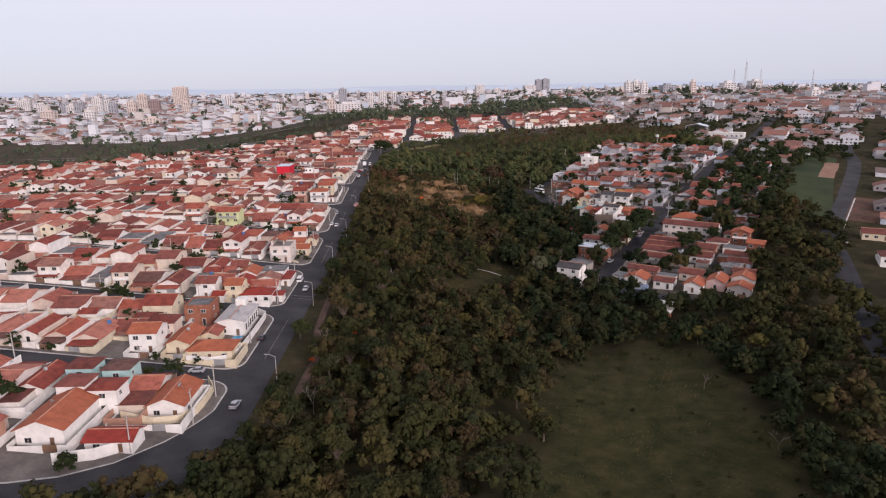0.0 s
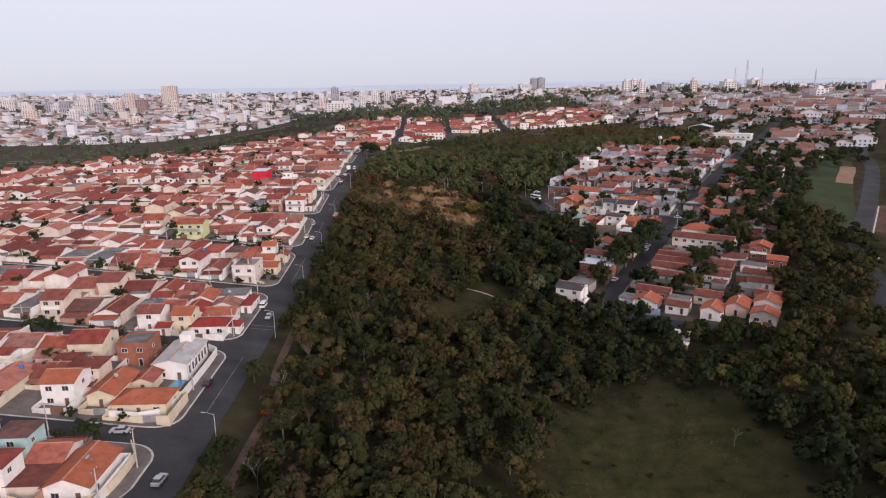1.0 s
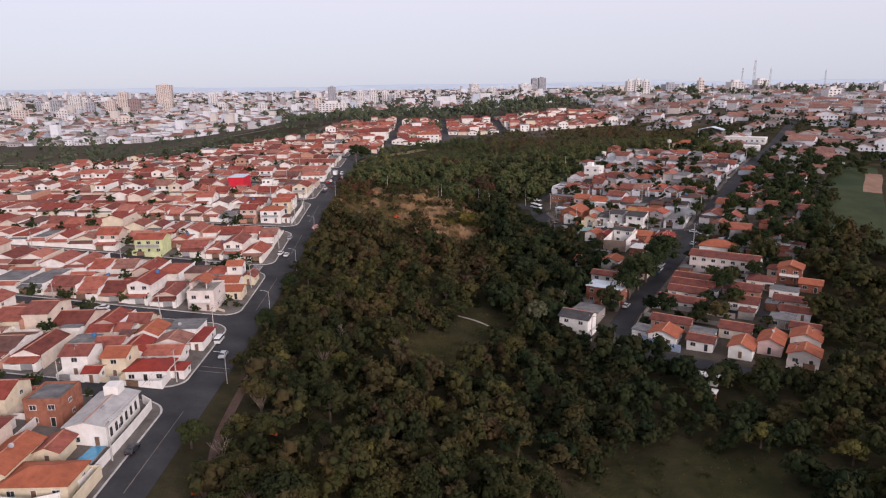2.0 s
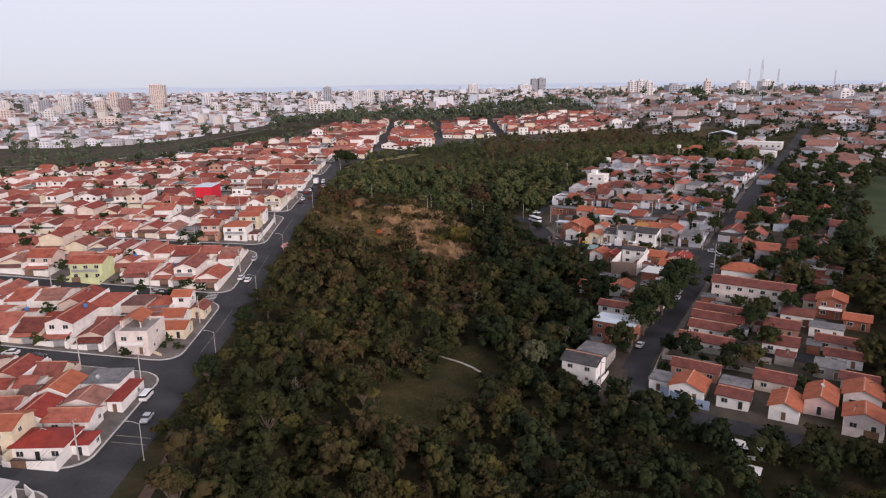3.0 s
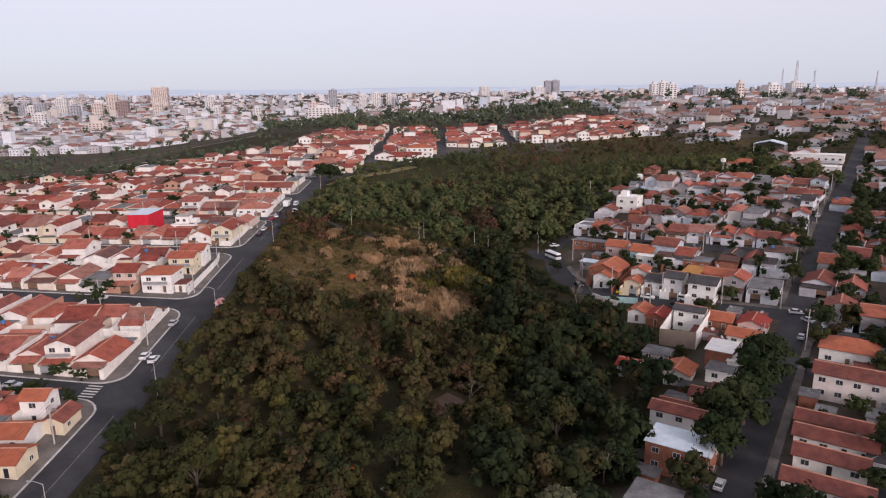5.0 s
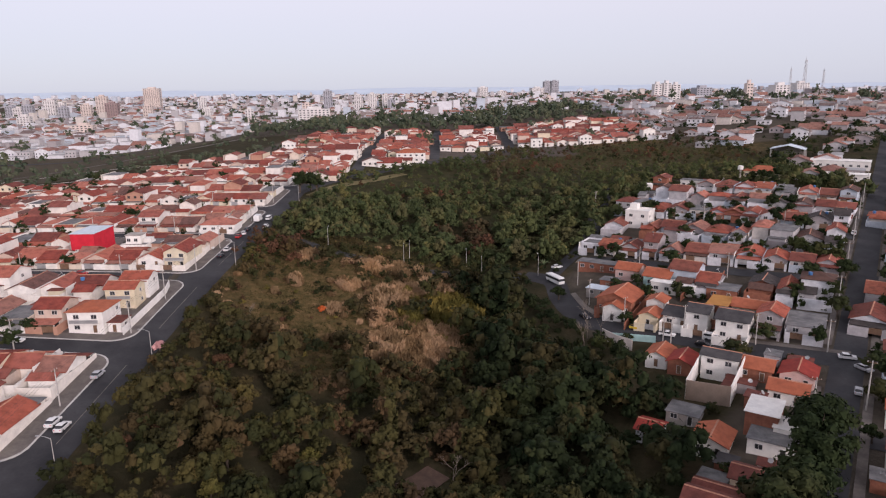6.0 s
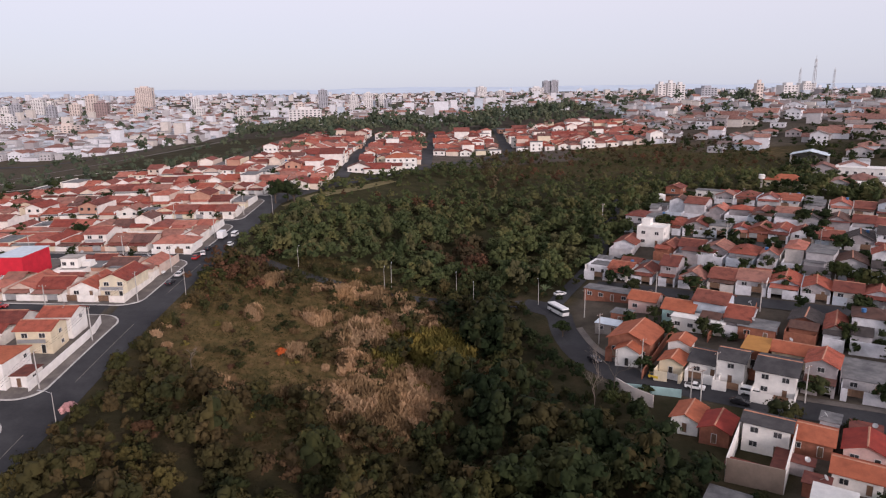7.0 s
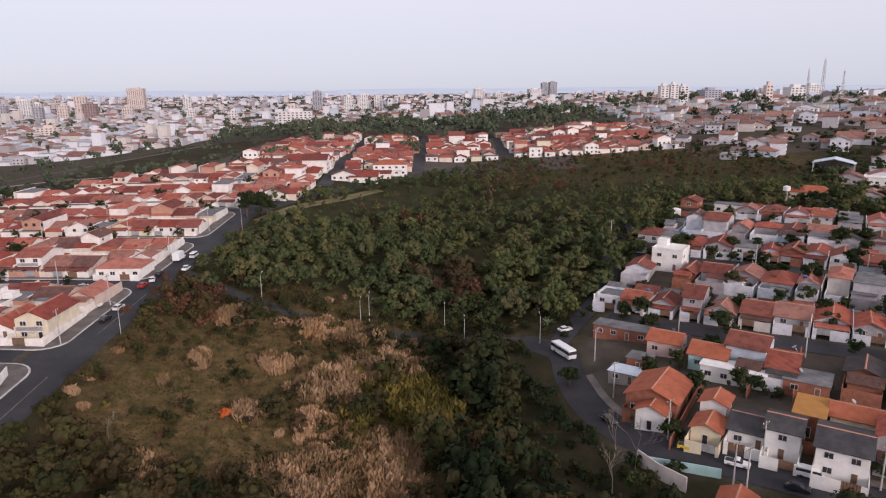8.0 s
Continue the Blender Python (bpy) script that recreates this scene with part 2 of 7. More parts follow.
def cover(x, y):
    """Shares of dry grass, lawn and trodden town ground."""
    rag = 0.30 * noise.noise(Vector((x / 17, y / 17, 4.2))) + 0.16 * noise.noise(Vector((x / 6, y / 6, 1.2)))
    dry = smooth(1.15, 0.75, rag * 0.6 + math.hypot((x - 2 + 0.1 * (y - 425)) / 46, (y - 426) / 58))
    dry = max(dry, 0.7 * smooth(1.1, 0.7, math.hypot((x - 150) / 120, (y - 690) / 70)))
    dry = max(dry, 0.55 * smooth(1.2, 0.5, rag + math.hypot((x - 14) / 13, (y - 264) / 11)))
    lawn = smooth(1.15, 0.7, rag * 1.3 + math.hypot((x - 58 - 0.22 * (y - 160)) / 33, (y - 152) / 54))
    lawn = max(lawn, 0.85 * smooth(1.25, 0.6, rag * 1.2 + math.hypot((x - 17) / 15, (y - 264) / 13)))
    lawn = max(lawn, 0.75 * smooth(1.25, 0.6, rag * 1.2 + math.hypot((x - 29) / 9, (y - 286) / 13)))
    u, v = x * UX + y * UY, x * UY - y * UX
    town = 1.0 if (x < -54 and 100 < y < north_edge(x)) or (-110 < x < 130 and 690 < y < 860) else 0.0
    if y > 900 or (x > 200 and y > 690):
        town = 0.6
    if 376 < u < 560 and -184 < v < -44 and x > 74 or (273 if v < -96 else 258) < u <= 376 and -44 > v > -112:
        town = 0.75
    if 470 < y < 720 and -40 < x < 240 and town == 0:
        lawn = max(lawn, 0.6)
    if 640 < y < 900 and x < -200:
        dry, lawn, town = 0.3, 0.2, 0.5
    return dry, lawn, town


gx, gy = spaced(-4300, 4300, -420, 420, 6), spaced(-600, 4800, -20, 900, 6)
gv = [(x, y, land(x, y)) for y in gy for x in gx]
nx = len(gx)
gf = [(j * nx + i, j * nx + i + 1, (j + 1) * nx + i + 1, (j + 1) * nx + i) for j in range(len(gy) - 1) for i in range(nx - 1)]
mat, tree, bsdf = material("ground")
att = tree.nodes.new("ShaderNodeVertexColor")
att.layer_name = "cover"
sep = tree.nodes.new("ShaderNodeSeparateColor")
tree.links.new(att.outputs[0], sep.inputs[0])
col = ramp(tree, noise_of(tree, 0.12, 6, "World"), [(0.3, (0.024, 0.024, 0.013)), (0.55, (0.042, 0.037, 0.020)), (0.75, (0.075, 0.055, 0.033))])
col = mixed(tree, col, ramp(tree, noise_of(tree, 0.35, 6, "World"), [(0.3, (0.050, 0.046, 0.018)), (0.52, (0.105, 0.074, 0.031)), (0.78, (0.20, 0.125, 0.064))]), sep.outputs[0])
col = mixed(tree, col, ramp(tree, noise_of(tree, 0.2, 6, "World"), [(0.3, (0.018, 0.022, 0.009)), (0.5, (0.035, 0.035, 0.014)), (0.75, (0.058, 0.051, 0.023))]), sep.outputs[1])
col = mixed(tree, col, ramp(tree, noise_of(tree, 0.15, 6, "World"), [(0.3, (0.06, 0.052, 0.044)), (0.7, (0.12, 0.10, 0.083))]), sep.outputs[2])
tree.links.new(col, bsdf.inputs["Base Color"])
bsdf.inputs["Roughness"].default_value = 1.0
bsdf.inputs["Specular IOR Level"].default_value = 0.05
bumped(tree, bsdf, noise_of(tree, 0.8, 6, "World"), 0.8, 0.6)
ground = link_mesh("ground", gv, gf, mat)
tagged(ground, "rolling ground of earth, dry grass and leaf litter", "ground", kind="structure")
layer = ground.data.color_attributes.new("cover", "FLOAT_COLOR", "POINT")
layer.data.foreach_set("color", np.array([(*cover(x, y), 1) for x, y, z in gv], dtype=np.float32).ravel())
for p in ground.data.polygons:
    p.use_smooth = True


# far hills that close the view; blue-grey haze is painted as colour and glow
hv, hf = [], []
for i in range(161):
    a = radians(-62 + 124 * i / 160)
    top = 84 + 9 * noise.noise(Vector((i * 0.11, 0.4, 2.2))) + 4 * noise.noise(Vector((i * 0.37, 1.4, 5.2))) + 5 * smooth(90, 20, i)
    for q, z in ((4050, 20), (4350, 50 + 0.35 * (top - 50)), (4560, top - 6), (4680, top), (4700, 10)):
        hv.append((20 + q * math.sin(a), 140 + q * math.cos(a), z))
for i in range(160):
    hf += [(i * 5 + k, i * 5 + 5 + k, i * 5 + 6 + k, i * 5 + 1 + k) for k in range(4)]
mat, tree, bsdf = material("far hills painted haze")
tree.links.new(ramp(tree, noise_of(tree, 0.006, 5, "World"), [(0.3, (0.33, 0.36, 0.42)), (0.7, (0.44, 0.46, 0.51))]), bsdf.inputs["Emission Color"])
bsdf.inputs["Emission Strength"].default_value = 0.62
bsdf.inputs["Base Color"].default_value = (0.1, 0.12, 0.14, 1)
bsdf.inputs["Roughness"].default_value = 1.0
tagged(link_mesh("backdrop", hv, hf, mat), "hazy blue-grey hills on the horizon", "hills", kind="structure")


def sheet(name, xs, span, lift, mat, label, category, kind="structure", parent=None, cells=10, skirt=0.0):
    """A surface laid on the land: for each x the span gives its y range."""
    verts, faces = [], []
    n = cells + 1
    for x in xs:
        a, b = span(x)
        for k in range(n):
            y = a + (b - a) * k / cells
            verts.append((x, y, land(x, y) + lift))
    for i in range(len(xs) - 1):
        for k in range(cells):
            faces.append((i * n + k, (i + 1) * n + k, (i + 1) * n + k + 1, i * n + k + 1))
    if skirt:
        rim = [k for k in range(n)][::-1] + [i * n for i in range(1, len(xs))] + [(len(xs) - 1) * n + k for k in range(1, n)] + [i * n + cells for i in range(len(xs) - 2, 0, -1)]
        base = len(verts)
        verts += [(verts[i][0], verts[i][1], verts[i][2] - skirt) for i in rim]
        m = len(rim)
        faces += [(rim[i], base + i, base + (i + 1) % m, rim[(i + 1) % m]) for i in range(m)]
    return tagged(link_mesh(name, verts, faces, mat, parent), label, category, "", kind)


def resample(points, step):
    out = []
    for i in range(len(points) - 1):
        p0, p1, p2, p3 = (Vector(points[max(0, min(len(points) - 1, i + k))]) for k in (-1, 0, 1, 2))
        n = max(1, int((p2 - p1).length / step))
        for k in range(n):
            t = k / n
            out.append(0.5 * ((2 * p1) + (p2 - p0) * t + (2 * p0 - 5 * p1 + 4 * p2 - p3) * t * t + (3 * p1 - p0 - 3 * p2 + p3) * t ** 3))
    out.append(Vector(points[-1]))
    return out


def ribbon(name, points, width, lift, mat, label, category, offset=0.0, kind="structure", step=5, thick=0.0):
    line = resample(points, step)
    verts, faces = [], []
    for i, p in enumerate(line):
        d = (line[min(i + 1, len(line) - 1)] - line[max(i - 1, 0)]).normalized()
        s = Vector((d.y, -d.x))
        for k in (-2, -1, 0, 1, 2):
            q = p + s * (offset + width * k / 4)
            verts.append((q.x, q.y, land(q.x, q.y) + lift))
    for i in range(len(line) - 1):
        for k in range(4):
            faces.append((i * 5 + k, i * 5 + k + 1, i * 5 + k + 6, i * 5 + k + 5))
    if thick:
        for side in (0, 4):
            base = len(verts)
            verts += [(*verts[i * 5 + side][:2], verts[i * 5 + side][2] - thick) for i in range(len(line))]
            for i in range(len(line) - 1):
                q = (i * 5 + side, (i + 1) * 5 + side, base + i + 1, base + i)
                faces.append(q if side == 0 else q[::-1])
    return tagged(link_mesh(name, verts, faces, mat), label, category, "", kind)


STREETS = [108, 167.5, 219, 270, 321, 372, 423, 474, 526, 578, 630, 682, 734]
AVE_W, AVE_E = -51.2, -42.5
WEST_END = -400


def foot(x, lo):
    """The first block is rounded off along the avenue's bend."""
    return lo + 31 * math.exp(-(-53 - x) / 12) if lo < 120 else lo


def block_span(lo, hi, east_x, r=6.0):
    def span(x):
        k = max(0.0, x - (east_x - r))
        cut = r - math.sqrt(max(0.0, r * r - k * k))
        a = foot(x, lo) + cut * (0.3 if lo < 120 else 1)
        return a, max(a + 0.5, min(hi - cut, north_edge(x) + 3))
    return span


def block_xs(east_x, west_x=WEST_END):
    return [west_x + 8 * i for i in range(int((east_x - 8 - west_x) / 8) + 1)] + [east_x - 6, east_x - 4, east_x - 2.4, east_x - 1.2, east_x - 0.4, east_x - 0.02]


# the avenue with its side streets: one asphalt sheet, with kerbed blocks standing on it
sheet("road", [-410 + 10 * i for i in range(36)] + [-55, -50, -46, AVE_E], lambda x: (108 + 24 * math.exp(-(-43 - x) / 12), max(120, min(640 if x < -56 else 590, north_edge(x) - 4))), 0.07, M_ASPHALT, "worn grey asphalt of the avenue and its side streets", "road", cells=70)
ribbon("road", [(-45, 140), (-51, 126), (-62, 114), (-80, 107.5), (-120, 102), (-180, 100)], 12, 0.07, M_ASPHALT, "grey asphalt bend at the avenue's foot", "road")
for i in range(len(STREETS) - 1):
    lo, hi = STREETS[i] + 3.4, STREETS[i + 1] - 3.4
    sheet("kerb", block_xs(AVE_W), block_span(lo, hi, AVE_W), 0.20, M_KERB, "pale painted kerb round a block", "kerb", cells=8, skirt=0.3)
    sheet("pavement", block_xs(AVE_W - 0.35), block_span(lo + 0.35, hi - 0.35, AVE_W - 0.35), 0.23, M_PAVE, "cement pavement and yards of a block", "pavement", cells=8)

# roads through the fields to the north-west
ribbon("road", [(-420, 700), (-330, 712), (-260, 735), (-215, 775), (-190, 830), (-170, 900)], 7, 0.2, M_PAVE, "pale dusty road through the fields", "road", step=12)
ribbon("road", [(-470, 830), (-380, 838), (-300, 850), (-230, 880)], 8, 0.2, M_ASPHALT, "asphalt road beyond the fields", "road", step=12)
# eastern streets
R1 = [(-42, 485), (-14, 468), (14, 460), (39, 461.5), (62, 458.5), (71.5, 448), (71.8, 433), (73.8, 418), (79.5, 405), (88.6, 396.5), (105, 384), (134, 367.5)]
ribbon("road", R1[:5], 5.0, 0.12, M_ASPHALT, "narrow asphalt road crossing the wood", "road")
ribbon("road", R1[4:], 7.5, 0.10, M_ASPHALT, "asphalt road bending through the woods to the houses", "road")
ribbon("road", [(70, 450), (77, 461), (88, 477), (97, 497), (103, 520), (115, 546), (122, 565)], 6.0, 0.14, M_ASPHALT, "asphalt lane along the wood's edge", "road")
R2 = [east(u, -91.5) for u in (276, 284, 300, 360, 420, 480, 540, 600, 660, 720, 780, 860)]
ribbon("road", [east(284, -91.5), east(275, -89.8), east(267.5, -86.6), east(259.4, -80.4), east(257, -72), east(256, -58), east(256, -40)], 6, 0.13, M_ASPHALT, "narrow lane bending along the blue wall", "road")
ribbon("road", R2, 7.4, 0.12, M_ASPHALT, "straight asphalt street climbing the hill", "road")
for side in (-1, 1):
    ribbon("pavement", [east(u, -91.5) for u in (286, 300, 330, 365)], 1.9, 0.24, M_PAVE, "narrow cement pavement beside the street", "pavement", offset=side * 5.3, thick=0.15)
    ribbon("pavement", [east(u, -91.5) for u in (388, 405, 428)], 1.9, 0.24, M_PAVE, "narrow cement pavement beside the street", "pavement", offset=side * 5.3, thick=0.15)
    ribbon("pavement", [east(u, -91.5) for u in (438, 455, 479)], 1.9, 0.24, M_PAVE, "narrow cement pavement beside the street", "pavement", offset=side * 5.3, thick=0.15)
    ribbon("pavement", [east(u, -91.5) for u in (489, 510, 600)], 1.9, 0.24, M_PAVE, "narrow cement pavement beside the street", "pavement", offset=side * 5.3, thick=0.15)
ribbon("pavement", R1[6:], 1.8, 0.22, M_PAVE, "cement pavement on the outside of the bend", "pavement", offset=-4.6, thick=0.15)
ribbon("road", [(136, 180), (144, 203), (154, 227), (172, 268), (191, 310), (212, 341), (244.5, 388), (299, 472), (328, 530), (392, 640)], 8.5, 0.11, M_ASPHALT, "asphalt street beside the playing field", "road")
M_FIELD = surface("mown grass", [(0, (0.026, 0.044, 0.016)), (1, (0.046, 0.060, 0.022))], 0.95, 0.08, 0.35, 1.2, 0.3)
ribbon("playing_field", [(196, 341), (221, 387), (254, 443), (287, 498)], 25, 0.10, M_FIELD, "mown green playing field with worn edges", "field")
ribbon("bare_earth", [(252, 424), (262, 440), (275, 459), (284, 474)], 9, 0.15, surface("bare earth", [(0, (0.26, 0.15, 0.10)), (1, (0.32, 0.20, 0.14))], 0.95, 0.3, 0.3, 2.0, 0.2), "patch of bare reddish earth on the field", "field")
ribbon("bare_earth", [(219, 328), (232, 347), (249, 371)], 19, 0.13, surface("red earth lot", [(0, (0.15, 0.072, 0.050)), (1, (0.085, 0.056, 0.038))], 0.95, 0.35, 0.4, 1.2, 0.4), "terraced lot of bare red earth beside the street", "earth")
ribbon("kerb", [(200, 316), (207, 326), (226, 353), (240, 373)], 0.7, 0.22, M_KERB, "pale kerb round an empty lot", "kerb", thick=0.15)
for u, v0 in ((434, -182), (484, -190), (532, -186)):
    ribbon("road", [east(u, v) for v in (v0, -150, -120, -96)], 6.5, 0.15, M_ASPHALT, "narrow asphalt cross street", "road")
for u in (300, 346, 440):
    ribbon("road", [east(u, v) for v in (-88, -70, -48)], 6, 0.15, M_ASPHALT, "narrow asphalt cross street", "road")
ribbon("road", [(-50, 552), (-40, 588), (-24, 618), (-2, 652), (19, 682), (50, 716), (90, 738)], 8, 0.12, M_ASPHALT, "asphalt road round the head of the woods", "road")
for x, y0 in ((-24, 640), (25, 700), (86, 738)):
    ribbon("road", [(x, y0), (x, 760), (x + 2, 900)], 8, 0.13, M_ASPHALT, "asphalt street between rows of houses", "road")


# ---- houses ----
rng = random.Random(7)


def gable(w, d, rise, over=0.55, thick=0.16):
    """Roof of ridge along y over w x d, eaves at z = 0."""
    a, b = w / 2 + over, d / 2 + over
    drop = rise * over / (w / 2)
    return Solid().prism([(-a, -drop), (0, rise), (a, -drop), (a, -drop + thick), (0, rise + thick * 1.15), (-a, -drop + thick)][::1], -b, b)


def hip(w, d, rise, over=0.45, thick=0.16):
    a, b = w / 2 + over, d / 2 + over
    r = max(0.05, b - a)
    v = [(-a, -b, 0), (a, -b, 0), (a, b, 0), (-a, b, 0), (-a, -b, thick), (a, -b, thick), (a, b, thick), (-a, b, thick), (0, -r, rise), (0, r, rise)]
    return Solid().add(v, [(3, 2, 1, 0), (0, 1, 5, 4), (1, 2, 6, 5), (2, 3, 7, 6), (3, 0, 4, 7), (4, 5, 8), (5, 6, 9, 8), (6, 7, 9), (7, 4, 8, 9)])


def lean(w, d, fall, over=0.3, thick=0.12):
    """A single slope falling towards -y."""
    a, b = w / 2 + over, d / 2 + over
    v = [(-a, -b, -fall), (a, -b, -fall), (a, b, 0), (-a, b, 0)]
    return Solid().add(v + [(x, y, z + thick) for x, y, z in v], [(3, 2, 1, 0), (4, 5, 6, 7), (0, 1, 5, 4), (1, 2, 6, 5), (2, 3, 7, 6), (3, 0, 4, 7)])


def shell(w, d, h, rise=0.0, along_y=True, foot=2.5):
    """Walls of a house with its gable ends."""
    s = Solid()
    if rise <= 0:
        return s.box(-w / 2, w / 2, -d / 2, d / 2, -foot, h)
    if along_y:
        return s.prism([(-w / 2, -foot), (w / 2, -foot), (w / 2, h), (0, h + rise - 0.02), (-w / 2, h)], -d / 2, d / 2)
    s.prism([(-d / 2, -foot), (d / 2, -foot), (d / 2, h), (0, h + rise - 0.02), (-d / 2, h)], -w / 2, w / 2)
    s.v = [(-y, x, z) for x, y, z in s.v]
    return s


def moved(ob, x, y, z, turn=0.0):
    ob.matrix_basis = pose(x, y, z, 0, 0, turn)
    return ob


def opening(parent, kind, x, y, z, w, h, turn, frame_mat, pane_mat):
    """A window or door standing proud of its wall; the wall faces local -y."""
    s = Solid()
    t = 0.09
    s.box(-w / 2 - t, w / 2 + t, -0.07, 0.05, -t if kind == "window" else 0, 0 if kind == "window" else 0.02)
    s.box(-w / 2 - t, w / 2 + t, -0.07, 0.05, h, h + t)
    s.box(-w / 2 - t, -w / 2, -0.07, 0.05, 0, h)
    s.box(w / 2, w / 2 + t, -0.07, 0.05, 0, h)
    if kind == "window":
        s.box(-0.03, 0.03, -0.06, 0.05, 0, h)
    ob = moved(s.put(kind, frame_mat, parent), x, y, z, turn)
    Solid().box(-w / 2, w / 2, -0.025, 0.04, 0.0, h).put("pane" if kind == "window" else "door_leaf", pane_mat, ob)
    return ob


def house(x, y, turn, w, d, h=3.0, roof="gable_y", rise=1.5, wall=None, roof_mat=None, porch=0.0, storey=1, yard=(0, 0, 0, 0), label="", windows=True, group="houses of the quarter", tank=False, seed=0, party=0.0, wing=0.0):
    """One house with its walls, roof, openings and yard walls; the front faces local -y. yard: depth before, depth behind, left gap, right gap."""
    r = random.Random(seed)
    hh = h * storey if storey > 1 else h
    word = {"gable_y": "gabled tile roof", "gable_x": "gabled tile roof", "hip": "hipped tile roof", "lean": "lean-to sheet roof", "flat": "flat parapet roof"}[roof]
    base = thing("house", x, y, turn, label or ("two-storey rendered house with a " if storey > 1 else "low rendered house with a ") + word, "house", group)
    wall_mat = wall or M_WALL
    rm = roof_mat or (M_ROOF if roof in ("gable_y", "gable_x", "hip") else M_GREY)
    if roof in ("gable_y", "gable_x"):
        shell(w, d, hh, rise, roof == "gable_y").put("wall", wall_mat, base)
        if roof == "gable_y":
            moved(gable(w, d, rise).put("roof", rm, base), 0, 0, hh)
        else:
            moved(gable(d, w, rise).put("roof", rm, base), 0, 0, hh, 90)
    elif roof == "hip":
        shell(w, d, hh).put("wall", wall_mat, base)
        if d >= w:
            moved(hip(w, d, rise).put("roof", rm, base), 0, 0, hh)
        else:
            moved(hip(d, w, rise).put("roof", rm, base), 0, 0, hh, 90)
    elif roof == "lean":
        s = shell(w, d, hh)
        s.put("wall", wall_mat, base)
        moved(lean(w, d, 0.0).put("roof", rm, base), 0, 0, hh + 0.02)
    else:
        shell(w, d, hh).put("wall", wall_mat, base)
        s = Solid()
        t = 0.18
        s.box(-w / 2 - 0.03, w / 2 + 0.03, -d / 2 - 0.03, -d / 2 + t, hh, hh + 0.6).box(-w / 2 - 0.03, w / 2 + 0.03, d / 2 - t, d / 2 + 0.03, hh, hh + 0.6)
        s.box(-w / 2 - 0.03, -w / 2 + t, -d / 2 + t, d / 2 - t, hh, hh + 0.6).box(w / 2 - t, w / 2 + 0.03, -d / 2 + t, d / 2 - t, hh, hh + 0.6)
        s.put("parapet", wall_mat, base)
        Solid().box(-w / 2 + t, w / 2 - t, -d / 2 + t, d / 2 - t, hh, hh + 0.05).put("roof", rm, base)
    if roof in ("gable_y", "gable_x"):
        gd = d if roof == "gable_y" else w
        cap = Solid().prism([(-0.2, rise + 0.13), (0.2, rise + 0.13), (0.0, rise + 0.30)], -gd / 2 - 0.46, gd / 2 + 0.46)
        moved(cap.put("ridge_cap", M_CAP, base), 0, 0, hh, 0 if roof == "gable_y" else 90)
    if party:
        for side in (-1, 1):
            if storey == 1 and r.random() < party:
                e = side * (w / 2 + 0.60 if roof != "lean" else w / 2 + 0.36)
                Solid().box(e - 0.09, e + 0.09, -d / 2 - r.uniform(0.5, porch + 0.8), d / 2 + r.uniform(0.2, 1.5), -2.5, hh + r.uniform(0.25, 0.7)).put("party_wall", M_WHITE if r.random() < 0.6 else wall_mat, base)
    if wing:
        wd, ww = wing, w * r.uniform(0.5, 0.95)
        ox = r.choice((-1, 1)) * (w - ww) / 2
        wh = r.uniform(2.5, 2.9)
        ob = moved(shell(ww, wd, wh).put("wing", wall_mat, base), ox, d / 2 + wd / 2 + 0.02, 0)
        sloped = r.random() < 0.7
        cover_ob = (gable(wd, ww, wd * 0.2, 0.3) if sloped else lean(ww, wd, 0.0)).put("wing_roof", rm if sloped else r.choice((M_GREY, M_DULL)), base)
        moved(cover_ob, ox, d / 2 + wd / 2 + 0.3, wh + 0.02, 90 if sloped else 0)
    if porch:
        drop = 0.35
        ob = lean(w * 0.9, porch, 0.45).put("porch_roof", rm, base)
        moved(ob, r.uniform(-0.3, 0.3), -d / 2 - porch / 2 - 0.2, min(hh, 2.95) - drop)
        for sx in (-1, 1):
            Solid().box(sx * w * 0.42 - 0.12, sx * w * 0.42 + 0.12, -d / 2 - porch + 0.1, -d / 2 - porch + 0.34, -2, min(hh, 2.95) - 0.75).put("porch_post", wall_mat, base)
    if windows:
        for k in range(storey):
            z = k * h + 1.0
            n = max(1, int(w / 3.4))
            for i in range(n):
                px = -w / 2 + w * (i + 0.5) / n
                if k == 0 and i == n // 2:
                    opening(base, "door", px, -d / 2, 0.0, 0.95 if not porch else 1.6, 2.1, 0, M_WALL_TRIM, M_WOOD if r.random() < 0.6 else M_DARK)
                else:
                    opening(base, "window", px, -d / 2, z, 1.4, 1.1, 0, M_WALL_TRIM, M_GLASS)
            for side, px, turn2 in ((1, w / 2, 90), (-1, -w / 2, -90)):
                if r.random() < 0.75:
                    opening(base, "window", px, r.uniform(-0.3, 0.3) * d, z, 1.1, 0.9, turn2, M_WALL_TRIM, M_GLASS)
    if party and r.random() < 0.2 or label and r.random() < 0.25:
        n, q = 10, 0.55
        ring = [(q * math.cos(2 * math.pi * k / n), q * math.sin(2 * math.pi * k / n), 0.18) for k in range(n)]
        dish = Solid().add([(0, 0, 0)] + ring + [(0, 0, -0.04)] + [(a * 1.0, b2, c - 0.04) for a, b2, c in ring], [(0, 1 + k, 1 + (k + 1) % n) for k in range(n)] + [(n + 1, n + 2 + (k + 1) % n, n + 2 + k) for k in range(n)])
        dish.add([(-0.04, -0.04, -1.2), (0.04, -0.04, -1.2), (0, 0.04, -1.2), (-0.04, -0.04, 0), (0.04, -0.04, 0), (0, 0.04, 0)], [(0, 1, 4, 3), (1, 2, 5, 4), (2, 0, 3, 5)])
        ob = dish.put("satellite_dish", M_STEEL, base, "grey satellite dish")
